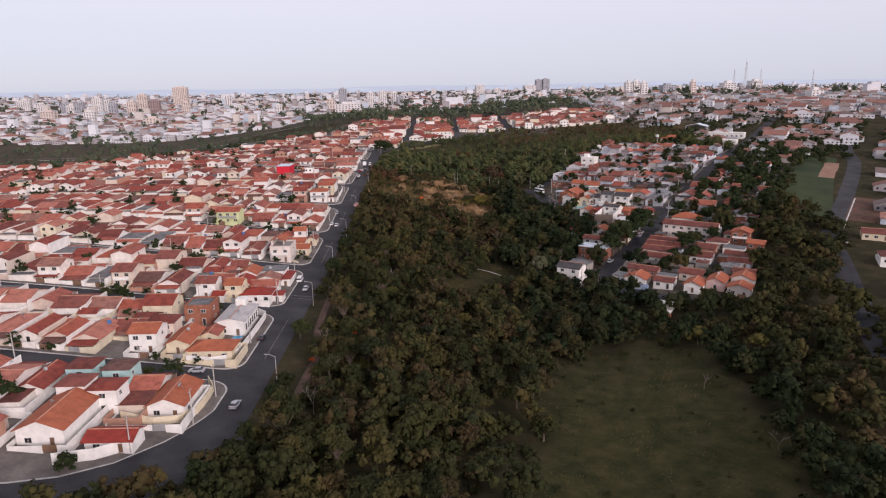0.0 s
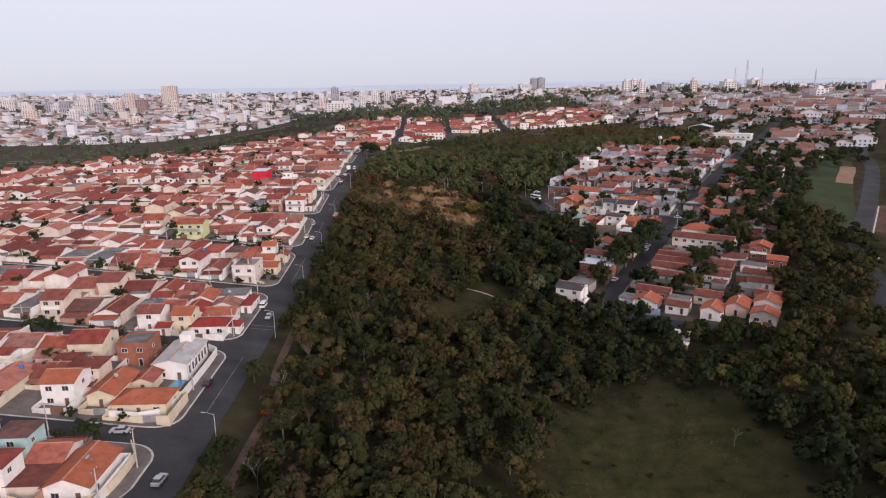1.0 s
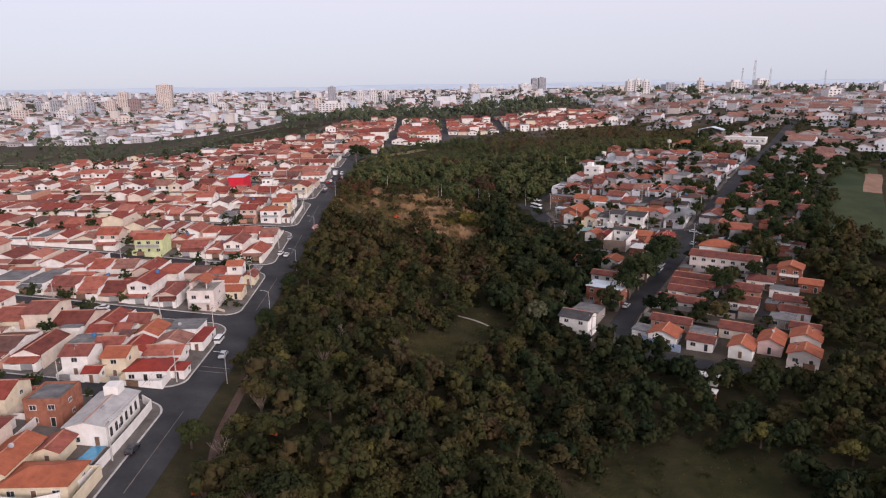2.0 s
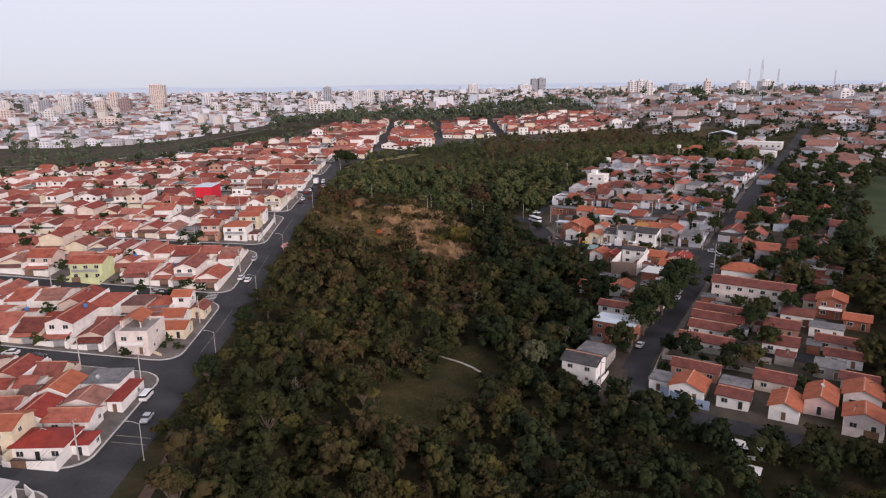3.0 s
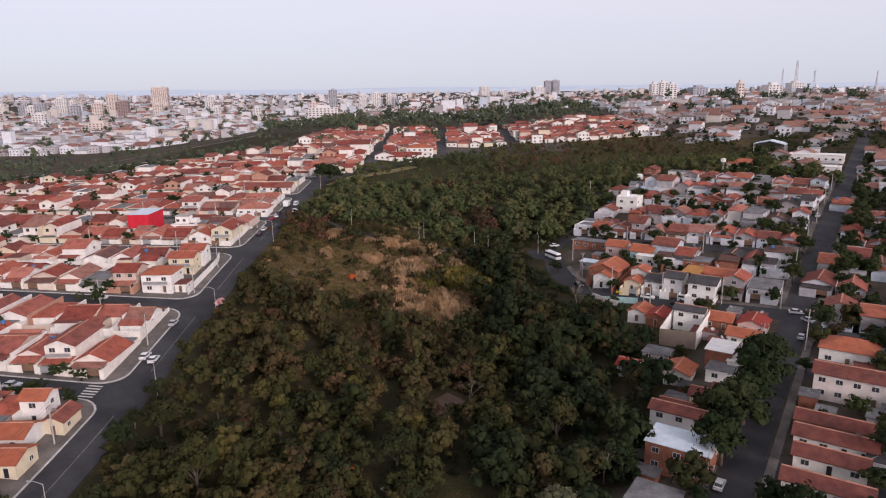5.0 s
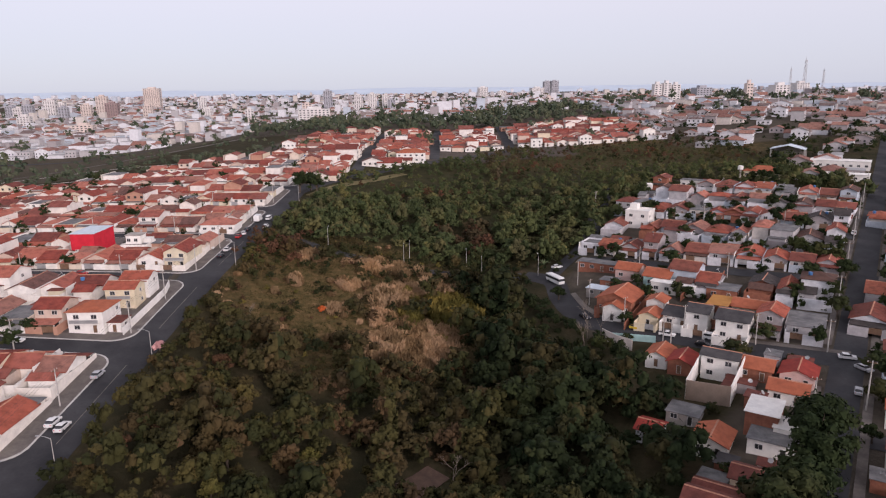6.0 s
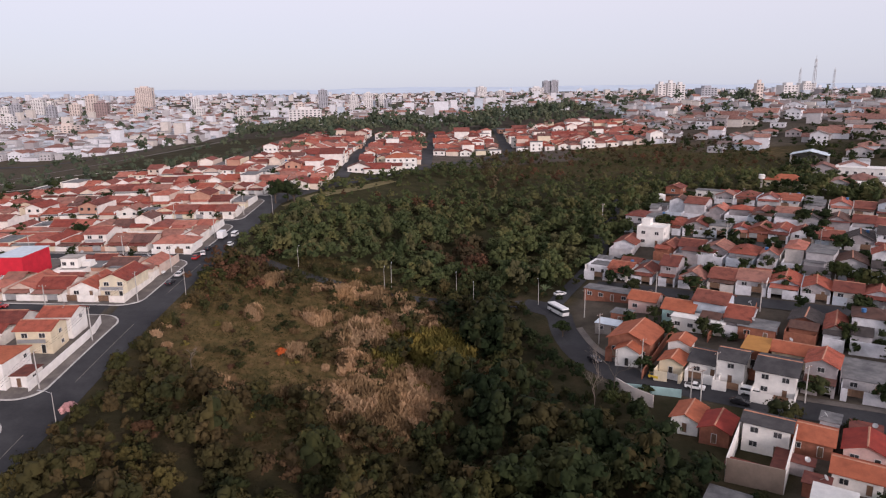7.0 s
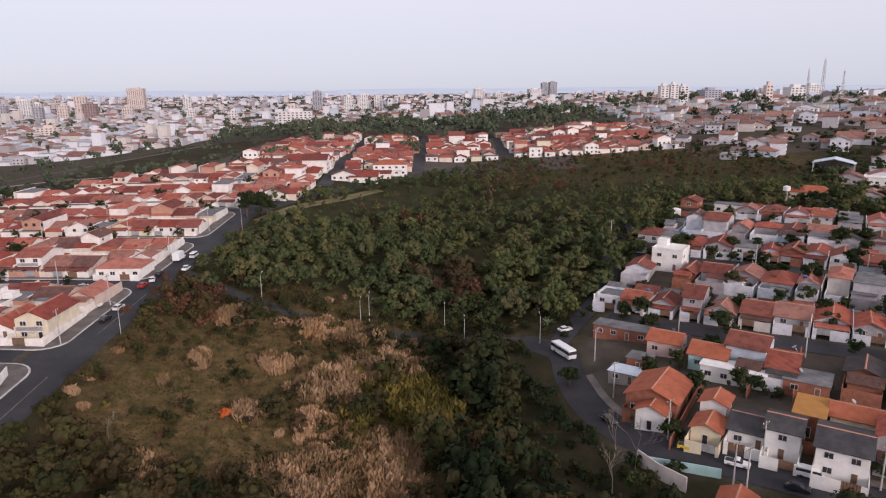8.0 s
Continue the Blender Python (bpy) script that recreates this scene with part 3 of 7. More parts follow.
        ob.matrix_basis = pose(r.uniform(-0.3, 0.3) * w, r.uniform(-0.3, 0.1) * d, hh + max(rise, 0.3) + 0.5, r.uniform(35, 60), 0, r.uniform(0, 360))
    if storey == 2 and w > 6 and r.random() < 0.6:
        bal = Solid().box(-w * 0.4, w * 0.4, -d / 2 - 1.1, -d / 2 - 0.02, h - 0.15, h)
        bal.put("balcony", wall_mat, base)
        rail = Solid().box(-w * 0.4, w * 0.4, -d / 2 - 1.1, -d / 2 - 1.0, h, h + 0.95)
        rail.put("balustrade", M_WHITE if r.random() < 0.5 else M_STEEL, base)
    f, b, gl, gr = yard
    if f or b:
        x0, x1, y0, y1 = -w / 2 - gl - 0.03, w / 2 + gr + 0.03, -d / 2 - f, d / 2 + b + 0.03
        s, t, zh = Solid(), 0.16, 1.9
        s.box(x0, x0 + t, y0, y1, -2.5, zh).box(x1 - t, x1, y0, y1, -2.5, zh)
        if b:
            s.box(x0 + t, x1 - t, y1 - t, y1, -2.5, zh)
        gate = min(3.0, (x1 - x0) * 0.4)
        gc = r.choice((-1, 1)) * (x1 - x0) * 0.2
        s.box(x0 + t, gc + (x0 + x1) / 2 - gate / 2, y0, y0 + t, -2.5, zh * 0.85).box(gc + (x0 + x1) / 2 + gate / 2, x1 - t, y0, y0 + t, -2.5, zh * 0.85)
        s.put("yard_wall", wall_mat, base)
        pts = [(-gate / 2 + gate * i / 12, 0.06 if i % 2 else 0.0) for i in range(13)]
        g = Solid().add([(px, py, z) for z in (0.08, 1.8) for px, py in pts], [(i, i + 1, i + 14, i + 13) for i in range(12)])
        moved(g.put("gate", M_STEEL if r.random() < 0.5 else M_WOOD, base), gc + (x0 + x1) / 2, y0, 0)
    if tank:
        s = Solid().tube(0, 0, 0, 0.9, 0.55, 0.62, 12).tube(0, 0, 0.9, 1.05, 0.62, 0.2, 12)
        zt = hh + (0.05 if roof in ("flat", "lean") else rise * 0.55)
        moved(s.put("water_tank", M_TANK, base, "blue plastic water tank"), w * 0.25, d * 0.3, zt)
    return base


M_WALL_TRIM = surface("window trim", [(0, (0.70, 0.69, 0.67)), (1, (0.6, 0.58, 0.55))], 0.6, 1.0, 0.2, 4.0, 0)
M_CAP = surface("ridge tiles", [(0, (0.42, 0.20, 0.13)), (1, (0.52, 0.27, 0.18))], 0.85, 1.0, 0.3, 4.0, 0)
M_TANK = surface("blue plastic", [(0, (0.05, 0.16, 0.36)), (1, (0.06, 0.18, 0.40))], 0.5, 1.0, 0.2, 4.0, 0)
M_GLASS, tree, bsdf = material("window glass")
bsdf.inputs["Base Color"].default_value = (0.03, 0.035, 0.04, 1)
bsdf.inputs["Roughness"].default_value = 0.08
tree.links.new(ramp(tree, noise_of(tree, 0.7, 2, "World"), [(0.3, (0.015, 0.018, 0.02)), (0.7, (0.06, 0.06, 0.065))]), bsdf.inputs["Base Color"])

TAKEN = []          # plan rectangles kept free for houses set by hand


def free(x, y, r=3.0):
    return not any(a - r < x < b + r and c - r < y < e + r for a, b, c, e in TAKEN)


def clear(x, y, w, d):
    """True where a plan rectangle meets none that is kept."""
    return not any(a < x + w / 2 - 0.6 and x - w / 2 + 0.6 < b and c < y + d / 2 - 0.6 and y - d / 2 + 0.6 < e for a, b, c, e in TAKEN)


FAR = {"wall": Solid(), "roof": Solid(), "grey": Solid(), "window": Solid()}
CITY = {"wall": Solid(), "roof": Solid(), "grey": Solid(), "window": Solid()}


def far_house(x, y, turn, w, d, h, roof, rise, z=None, windows=True, lot=None):
    """A house too far to pick apart: added to the joined rest."""
    m = pose(x, y, land(x, y) if z is None else z, 0, 0, turn)

    def put(key, s, dz=0.0, rot=0.0):
        q = m @ pose(0, 0, dz, 0, 0, rot)
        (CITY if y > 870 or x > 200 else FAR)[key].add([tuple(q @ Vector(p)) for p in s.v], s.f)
    if roof in ("gable_y", "gable_x"):
        put("wall", shell(w, d, h, rise, roof == "gable_y"))
        put("roof", gable(w, d, rise) if roof == "gable_y" else gable(d, w, rise), h, 0 if roof == "gable_y" else 90)
    elif roof == "hip":
        put("wall", shell(w, d, h))
        put("roof", hip(w, d, rise) if d >= w else hip(d, w, rise), h, 0 if d >= w else 90)
    else:
        put("wall", shell(w, d, h))
        put("grey", lean(w, d, 0.0), h + 0.02)
    if lot:
        for side in (-1, 1):
            if (int(x * 13) + side) % 3:
                put("wall", Solid().box(side * (w / 2 + 0.6) - 0.09, side * (w / 2 + 0.6) + 0.09, -d / 2 - lot[0], d / 2 + lot[1], -2, h + 0.45))
        put("wall", Solid().box(-w / 2 - 0.5, w / 2 + 0.5, -d / 2 - lot[0], -d / 2 - lot[0] + 0.15, -2, 1.7))
    if windows:
        for k in range(max(1, int(h / 2.8))):
            n = max(1, int(w / 3))
            for i in range(n):
                px = -w / 2 + w * (i + 0.5) / n
                put("window", Solid().box(px - 0.6, px + 0.6, -d / 2 - 0.04, -d / 2 + 0.05, k * 2.8 + 0.9, k * 2.8 + 2.1))
            put("window", Solid().box(w / 2 - 0.05, w / 2 + 0.04, -0.6, 0.6, k * 2.8 + 0.9, k * 2.8 + 2.0))


def row(y_front, depth, face, x_from, x_to, near_x, lo_block=999):
    """A row of lots along x; face -1: fronts to the south, +1: to the north."""
    x = x_from
    while x > x_to:
        w = rng.uniform(7.0, 9.6)
        cx = x - w / 2
        two = rng.random() < 0.14
        front = rng.uniform(2.6, 4.2)
        d = rng.uniform(8.5, min(14.5, depth - front - 1.5))
        cy = y_front - face * (front + d / 2)
        roof = rng.choices(("gable_y", "gable_x", "hip", "lean"), (44, 40, 10, 6))[0]
        rise = min(w if roof != "gable_x" else d, 9) / 2 * rng.uniform(0.34, 0.46)
        turn = 0 if face < 0 else 180
        seed = rng.randrange(10 ** 6)
        side = rng.uniform(0.0, 1.2) if rng.random() < 0.5 else 0.0
        if not clear(cx, cy, w, d):
            d = 7.0
            cy = y_front - face * (front + d / 2)
        if not clear(cx, cy, w, d):
            cy = y_front - face * (depth - 0.5 - d / 2)
        ok = clear(cx, cy, w, d) and abs(cy) + d / 2 < north_edge(cx) and cy - d / 2 - front > foot(cx + w / 2, 110 if lo_block < 120 else 0) + 1.5
        if ok:
            if x > near_x:
                house(cx, cy, turn + rng.uniform(-1.5, 1.5), w - side - 0.25, d, 2.75, roof, rise, None, None, front - 0.7 if rng.random() < 0.85 else 0.0, 2 if two else 1,
                      (front - 0.1, depth - front - d - 0.2, side / 2 + 0.05, side / 2 + 0.05), seed=seed, tank=rng.random() < 0.05, party=0.7,
                      wing=(depth - front - d - 1.0) * rng.uniform(0.6, 0.95) if depth - front - d > 3.6 and rng.random() < 0.8 else 0.0)
            else:
                far_house(cx, cy, turn, w - side - 0.2, d, 5.6 if two else 2.8, roof, rise, lot=(front - 0.2, 1.0))
                if depth - front - d > 3.0:
                    far_house(cx + rng.uniform(-1, 1), cy + face * -(d / 2 + (depth - front - d) * 0.42), turn, w * 0.85, (depth - front - d) * 0.75, 2.5, "gable_x", 0.6, windows=False)
                if rng.random() < 0.85:
                    far_house(cx, cy - face * -(d / 2 + front / 2), turn, w * 0.9, front * 0.8, 2.4, "gable_x" if rng.random() < 0.6 else "lean", 0.5, windows=False)
        x -= w


def paint(name, col):
    return surface(name, [(0, col), (1, tuple(c * 0.88 for c in col))], 0.85, 0.5, 0.2, 3.0, 0.1)


M_TEAL, M_BLUE = paint("pale teal paint", (0.42, 0.62, 0.60)), paint("pale blue paint", (0.40, 0.50, 0.66))
M_RED, M_CREAM, M_YELLOW = paint("red paint", (0.62, 0.03, 0.05)), paint("cream paint", (0.74, 0.64, 0.46)), paint("ochre sheet", (0.46, 0.22, 0.06))
M_PINK, M_LIME, M_TIN = paint("pink paint", (0.70, 0.50, 0.45)), paint("lime paint", (0.62, 0.66, 0.36)), paint("bright zinc sheet", (0.62, 0.70, 0.76))
M_ZINC = surface("dusty zinc sheet", [(0, (0.50, 0.48, 0.46)), (1, (0.40, 0.39, 0.38))], 0.7, 0.5, 0.25, 3.0, 0.1)
M_BROWNWALL = paint("brown render", (0.30, 0.23, 0.18))
M_BLUSH = paint("pinkish white paint", (0.76, 0.67, 0.61))
M_SLATE = surface("dark cement tiles", [(0, (0.055, 0.052, 0.055)), (1, (0.085, 0.08, 0.08))], 0.85, 0.6, 0.35, 5.0, 0.3)
M_ORANGE = surface("new clay tiles", [(0, (0.410, 0.128, 0.066)), (1, (0.345, 0.102, 0.052))], 0.8, 0.6, 0.3, 5.0, 0.3)
M_DULL = surface("weathered dark red tiles", [(0, (0.215, 0.068, 0.050)), (1, (0.135, 0.052, 0.042))], 0.85, 0.6, 0.4, 5.0, 0.3)
M_DEEP = surface("deep red tiles", [(0, (0.30, 0.045, 0.03)), (1, (0.25, 0.04, 0.03))], 0.8, 0.6, 0.3, 5.0, 0.3)


def keep(x, y, w, d):
    TAKEN.append((x - w / 2, x + w / 2, y - d / 2, y + d / 2))


def set_house(x, y, w, d, h, roof, rise, wall, roof_mat, label, storey=1, yard=(0, 0, 0, 0), porch=0.0, turn=0, margin=1.0):
    keep(x, y, w + margin, d + margin)
    return house(x, y, turn, w, d, h, roof, rise, wall, roof_mat, porch, storey, yard, label, seed=int(abs(x * 7 + y)), tank=False)


# southern corner block
set_house(-60.5, 149.5, 8.5, 13, 3.4, "gable_y", 1.7, M_WHITE, M_ORANGE, "cream corner house with an orange tile roof and long yard wall", yard=(6, 1, 7, 1.5))
set_house(-80.5, 136, 10, 17, 4.0, "gable_y", 2.0, M_WHITE, M_ORANGE, "large white house with a broad orange gabled roof", yard=(2.5, 1, 0.5, 2))
set_house(-66.5, 130.5, 10, 6, 2.8, "gable_x", 1.1, M_WHITE, M_DEEP, "low white house with a red tile roof by the bend")
for x, y in ((-84.5, 155.5), (-76.2, 156.5), (-82, 146.5), (-74.6, 146)):
    set_house(x, y, 6.6, 6.4, 3.0, "hip", 0.9, M_TEAL if y > 150 else M_WHITE, M_ROOF, "box-like two-storey house, pale teal and white, small tile roof", 2, margin=0)
# second block, avenue end
block = set_house(-60.5, 202.5, 8.5, 16, 4.6, "gable_y", 1.0, M_WHITE, M_ZINC, "long white hall with a low pale sheet roof beside the avenue")
Solid().box(-1.8, 1.4, 4.6, 7.8, 4.4, 7.6).put("roof_tower", M_WHITE, block)
for k in range(6):
    Solid().box(4.25, 4.33, -6.5 + k * 2.4, -5.5 + k * 2.4, 1.2, 3.2).put("side_window", M_GLASS, block)
keep(-58, 190, 12, 16)
set_house(-61, 179.8, 12.5, 8, 3.0, "hip", 1.9, M_CREAM, M_ORANGE, "low cream corner house with a broad orange-red hipped roof", yard=(3.5, 0.5, 0.5, 2.0))
set_house(-70.5, 184.5, 6.5, 13, 3.2, "gable_y", 1.4, M_CREAM, M_ORANGE, "narrow cream house with an orange gabled roof", yard=(4, 1, 0.2, 0.2))
set_house(-72.5, 205, 8, 9, 3.0, "flat", 0, M_BRICK, M_GREY, "unfinished two-storey house of bare brick", 2)
set_house(-79.5, 181, 7.6, 8.5, 3.0, "gable_x", 1.5, M_WHITE, M_ORANGE, "white two-storey house with an orange roof and balcony", 2, yard=(4, 1, 0.2, 0.2))
set_house(-64.6, 190.2, 4.8, 6.5, 2.9, "gable_y", 1.0, M_CREAM, M_ROOF, "low garden house with a pinkish tile roof by the pool", margin=0)
# third block, avenue end
set_house(-60.7, 228.6, 10.5, 7.5, 3.0, "hip", 1.8, M_WHITE, M_DEEP, "house with a deep red hipped roof edged in white", yard=(3, 0.5, 0, 0))
set_house(-53.9, 230.2, 3.6, 5, 2.6, "hip", 0.9, M_WHITE, M_DEEP, "small annexe with a deep red roof beside the avenue")
set_house(-68.6, 229.6, 5.8, 8, 2.8, "gable_x", 1.3, M_CREAM, M_ORANGE, "cream two-storey house with an orange roof and balcony", 2, yard=(3, 0, 0, 0))
set_house(-77.8, 228.6, 6.6, 8, 2.8, "gable_x", 1.4, M_WHITE, M_ROOF, "white two-storey house with a red gabled roof", 2, yard=(3, 0, 0, 0))
set_house(-72.8, 224.2, 3.6, 4.5, 2.7, "gable_x", 0.8, M_WHITE, M_DEEP, "low garage with a dark red roof between two houses", margin=0)
set_house(-60.5, 238.6, 9.5, 6.5, 3.0, "gable_x", 1.3, M_WALL, M_ROOF, "low house with a brick-red roof on the avenue", margin=0.2)
set_house(-61.2, 246.0, 8.5, 6.5, 3.0, "gable_y", 1.4, M_WHITE, M_ROOF, "low white house with a weathered red gable")
set_house(-69.0, 239.8, 6.6, 8.5, 3.0, "gable_y", 1.3, M_WHITE, M_DEEP, "narrow white house with a dark red roof", margin=0.2)
set_house(-69.2, 250.5, 7, 9, 3.2, "gable_y", 1.6, M_WHITE, M_ORANGE, "white house with a pale orange gabled roof")
set_house(-61.0, 256.3, 8.8, 8.5, 3.4, "lean", 0, M_WHITE, M_GREY, "white flat-roofed shop with patched grey sheeting")
set_house(-54.8, 251.5, 3.4, 12, 2.7, "lean", 0, M_WHITE, M_DEEP, "low lean-to with a red roof on the avenue")
# fourth block: the corner house with the roof terrace
corner = set_house(-63.2, 281.5, 8.6, 12, 3.1, "flat", 0, M_BLUSH, M_CONC, "pinkish white two-storey corner house with a tiled roof terrace", 2)
moved(gable(5.6, 7.5, 1.3).put("terrace_roof", M_ORANGE, corner), -1.6, 1.6, 8.4)
for px, py in ((-4.0, -1.6), (0.8, -1.6), (0.8, 4.8)):
    Solid().box(px - 0.15, px + 0.15, py - 0.15, py + 0.15, 6.2, 8.3).put("terrace_post", M_BLUSH, corner)
Solid().box(-4.6, -4.3, -2, 5.6, 6.2, 8.4).put("terrace_wall", M_BLUSH, corner)
set_house(-57.4, 291.4, 7.4, 7, 3.0, "gable_x", 1.2, M_CREAM, M_ORANGE, "low annexe with an orange roof beside the avenue")
set_house(-61.5, 299.5, 9, 7, 3.0, "gable_x", 1.4, M_WHITE, M_ORANGE, "low white house with broad orange roofs", margin=0.2)
set_house(-60.8, 308.8, 5.4, 5.4, 2.9, "gable_x", 1.2, M_WHITE, M_ORANGE, "small white two-storey house with an orange roof", 2, margin=0.4)
set_house(-55.2, 306.6, 4.4, 7, 3.0, "gable_y", 1.1, M_CREAM, M_ROOF, "low corner annexe with a red roof and hedge", margin=0.4)
set_house(-100, 331, 11, 9, 3.0, "gable_x", 1.5, M_LIME, M_ROOF, "lime green two-storey house with a long balcony", 2, yard=(3, 1, 0, 0))
# north: the red-walled hall and its neighbours
set_house(-98, 452, 8.5, 15, 7.8, "lean", 0, M_RED, M_TIN, "tall hall with bright red side walls and a zinc roof")
stepped = set_house(-80.5, 450, 9, 9, 3.2, "flat", 0, M_WHITE, M_CONC, "white stepped two-storey house with terraces")
Solid().box(-4.2, 1.2, -0.6, 4.2, 3.3, 6.4).put("upper_storey", M_WHITE, stepped)
Solid().box(-4.5, 1.5, -0.9, 4.5, 6.4, 6.65).put("upper_roof", M_CONC, stepped)
Solid().box(1.4, 4.2, 1.0, 4.2, 3.3, 5.0).put("terrace_room", M_WHITE, stepped)
for px in (-3.2, -0.6):
    opening(stepped, "window", px, -0.6, 4.2, 1.2, 1.1, 0, M_WALL_TRIM, M_GLASS)
set_house(-61.8, 408, 8, 7.5, 2.9, "gable_x", 1.4, M_WHITE, M_ROOF, "white two-storey corner house with balconies and a red roof", 2)
set_house(-62.5, 399.5, 8.5, 7, 2.9, "gable_x", 1.3, M_CREAM, M_ROOF, "cream two-storey house with a blank side wall and red roof", 2)
set_house(-64, 384, 9.5, 10, 2.9, "hip", 1.8, M_WHITE, M_ORANGE, "white two-storey house with a broad orange hipped roof", 2)
set_house(-57.2, 383.5, 3.6, 6, 2.6, "lean", 0, M_WHITE, M_DULL, "low garage with a red roof beside the avenue", margin=0.2)
set_house(-61, 484, 14, 10, 3.2, "hip", 2.2, M_WHITE, M_ROOF, "corner shop with a broad tile roof and red walls", yard=(2, 0, 0, 0))
set_house(9, 687, 20, 12, 3.2, "hip", 2.6, M_WHITE, M_ORANGE, "white villa with arched openings and an orange hipped roof", 2)


def set_east(u, v, w, d, h, roof, rise, wall, roof_mat, label, storey=1, yard=(0, 0, 0, 0), porch=0.0, flip=False):
    x, y = east(u, v)
    return set_house(x, y, w, d, h, roof, rise, wall, roof_mat, label, storey, yard, porch, EAST + (180 if flip else 0), -min(w, d) * 0.2)


# along the road that bends out of the wood
set_east(395.3, -155.5, 11, 13, 4.4, "gable_y", 2.2, M_BRICK, M_ORANGE, "brick house with a wide orange roof over the bend", yard=(2, 0, 0, 0))
set_east(387.5, -154.6, 6, 5, 4.2, "gable_y", 1.4, M_WHITE, M_ORANGE, "white gabled front house with an orange roof")
set_east(394, -143.3, 5.2, 6, 4.6, "gable_y", 1.1, M_WHITE, M_ORANGE, "tall narrow white house with an orange roof")
set_east(386.5, -143, 5.6, 6.5, 3.3, "gable_y", 1.2, M_CREAM, M_ORANGE, "small cream house with an orange roof", yard=(3, 0, 0.4, 0.4))
set_east(390, -135.4, 7.4, 10, 3.2, "gable_x", 1.5, M_WHITE, M_SLATE, "white house with a dark cement tile roof", yard=(3, 1, 0.2, 0.2))
set_east(388, -129.4, 6, 8.5, 2.9, "gable_x", 1.3, M_WHITE, M_SLATE, "white two-storey house with a dark roof and balconies", 2, yard=(3.5, 1, 0.2, 0.2))
set_east(398, -126, 5.6, 10, 4.6, "lean", 0, M_BRICK, M_YELLOW, "brick house under an ochre sheet roof", yard=(5, 1, 0.1, 0.1))
set_east(386.5, -119.5, 8.4, 11, 2.9, "gable_x", 1.4, M_WHITE, M_SLATE, "broad white two-storey house with a dark grey roof", 2, yard=(3, 1, 0.2, 0.2))
set_east(400.5, -117, 11, 7, 3.4, "gable_x", 1.5, M_CREAM, M_ORANGE, "low house with a long orange roof")
set_east(417.5, -149.5, 8.5, 9, 3.5, "gable_x", 1.8, M_TEAL, M_ORANGE, "aqua house with an orange gabled roof")
set_east(421, -161, 8, 8, 3.5, "gable_x", 1.6, M_PINK, M_ORANGE, "pale pink house with an orange roof")
set_east(425.5, -174, 15, 5.5, 3.0, "lean", 0, M_BRICK, M_GREY, "long low brick house with a grey sheet roof")
set_east(411.5, -143, 14, 5.5, 3.4, "lean", 0, M_WHITE, M_WHITE, "long white shed with a pale roof")
set_east(410.5, -164.5, 5.5, 5, 3.0, "lean", 0, M_BRICK, M_GREY, "small brick box house with a sheet roof")
set_east(404, -166, 7, 5, 2.6, "lean", 0, M_CONC, M_TIN, "patched low shed with pale sheets")
set_east(413, -128, 9, 8, 3.0, "lean", 0, M_BRICK, M_GREY, "half-built brick house with bare walls")
cube = set_east(478, -176, 10, 9, 3.3, "flat", 0, M_WHITE, M_WHITE, "white cube-like two-storey house above the lane", 2)
Solid().box(-4.8, -1.6, 0.5, 4.3, 6.6, 9.0).put("roof_room", M_WHITE, cube)
# foot of the straight street
set_east(268, -103.5, 10, 8, 3.0, "gable_x", 1.4, M_WHITE, M_SLATE, "white two-storey house with a dark roof at the wood's edge", 2, yard=(1, 0, 1, 1))
set_east(278.5, -103.5, 9, 8, 4.2, "lean", 0, M_CONC, M_GREY, "grey house with a flat cement roof")
set_east(295, -102.8, 13, 8.5, 3.1, "lean", 0, M_BRICK, M_TIN, "two-storey bare brick house under a bright zinc roof", 2)
set_east(307, -106, 13, 5, 2.9, "gable_x", 1.0, M_WHITE, M_DULL, "white two-storey house behind the brick one", 2)
set_east(314, -108, 9, 5, 2.8, "gable_x", 1.0, M_WALL, M_DULL, "low house with a dull red roof under the trees")
set_east(320.5, -101, 12, 6, 2.8, "gable_x", 1.2, M_WALL, M_DULL, "low house with a red roof beside the street")
set_east(331, -113, 7, 8, 3.0, "gable_y", 1.3, M_WHITE, M_ORANGE, "small white house with a red roof")
set_east(334.5, -102, 9, 6, 3.0, "lean", 0, M_WHITE, M_GREY, "low white house with a grey sheet roof")
set_east(342.5, -105, 6.5, 9, 5.0, "lean", 0, M_BRICK, M_WHITE, "tall brick house under a pale sloping roof")
set_east(339.5, -99.4, 6, 6, 3.6, "lean", 0, M_WHITE, M_WHITE, "white garage with a pale sheet roof")
set_east(361.8, -118, 8.5, 5.5, 3.0, "gable_x", 0.9, M_WHITE, M_SLATE, "white two-storey house with a dark roof behind a walled court", 2)
set_east(354.0, -114.4, 2.4, 9, 2.9, "lean", 0, M_WHITE, M_DULL, "narrow lean-to with a red roof inside the walled court")
set_east(350.0, -119.6, 7.2, 2.6, 2.9, "lean", 0, M_WHITE, M_DULL, "low lean-to with a red roof along the court wall")
set_east(331, -126, 5, 6, 2.8, "gable_x", 1.0, M_WALL_EAST, M_DEEP, "small house with a red roof among the trees")
set_east(340, -121, 7, 6, 2.4, "lean", 0, M_CONC, M_GREY, "patched grey shed below the walled court")
set_east(246, -57, 6, 3, 2.2, "lean", 0, M_WHITE, M_WHITE, "small pale hut among the trees below the lane")
set_east(237, -55, 4, 3, 2.6, "lean", 0, M_BRICK, M_WHITE, "half-ruined pale hut among the trees")
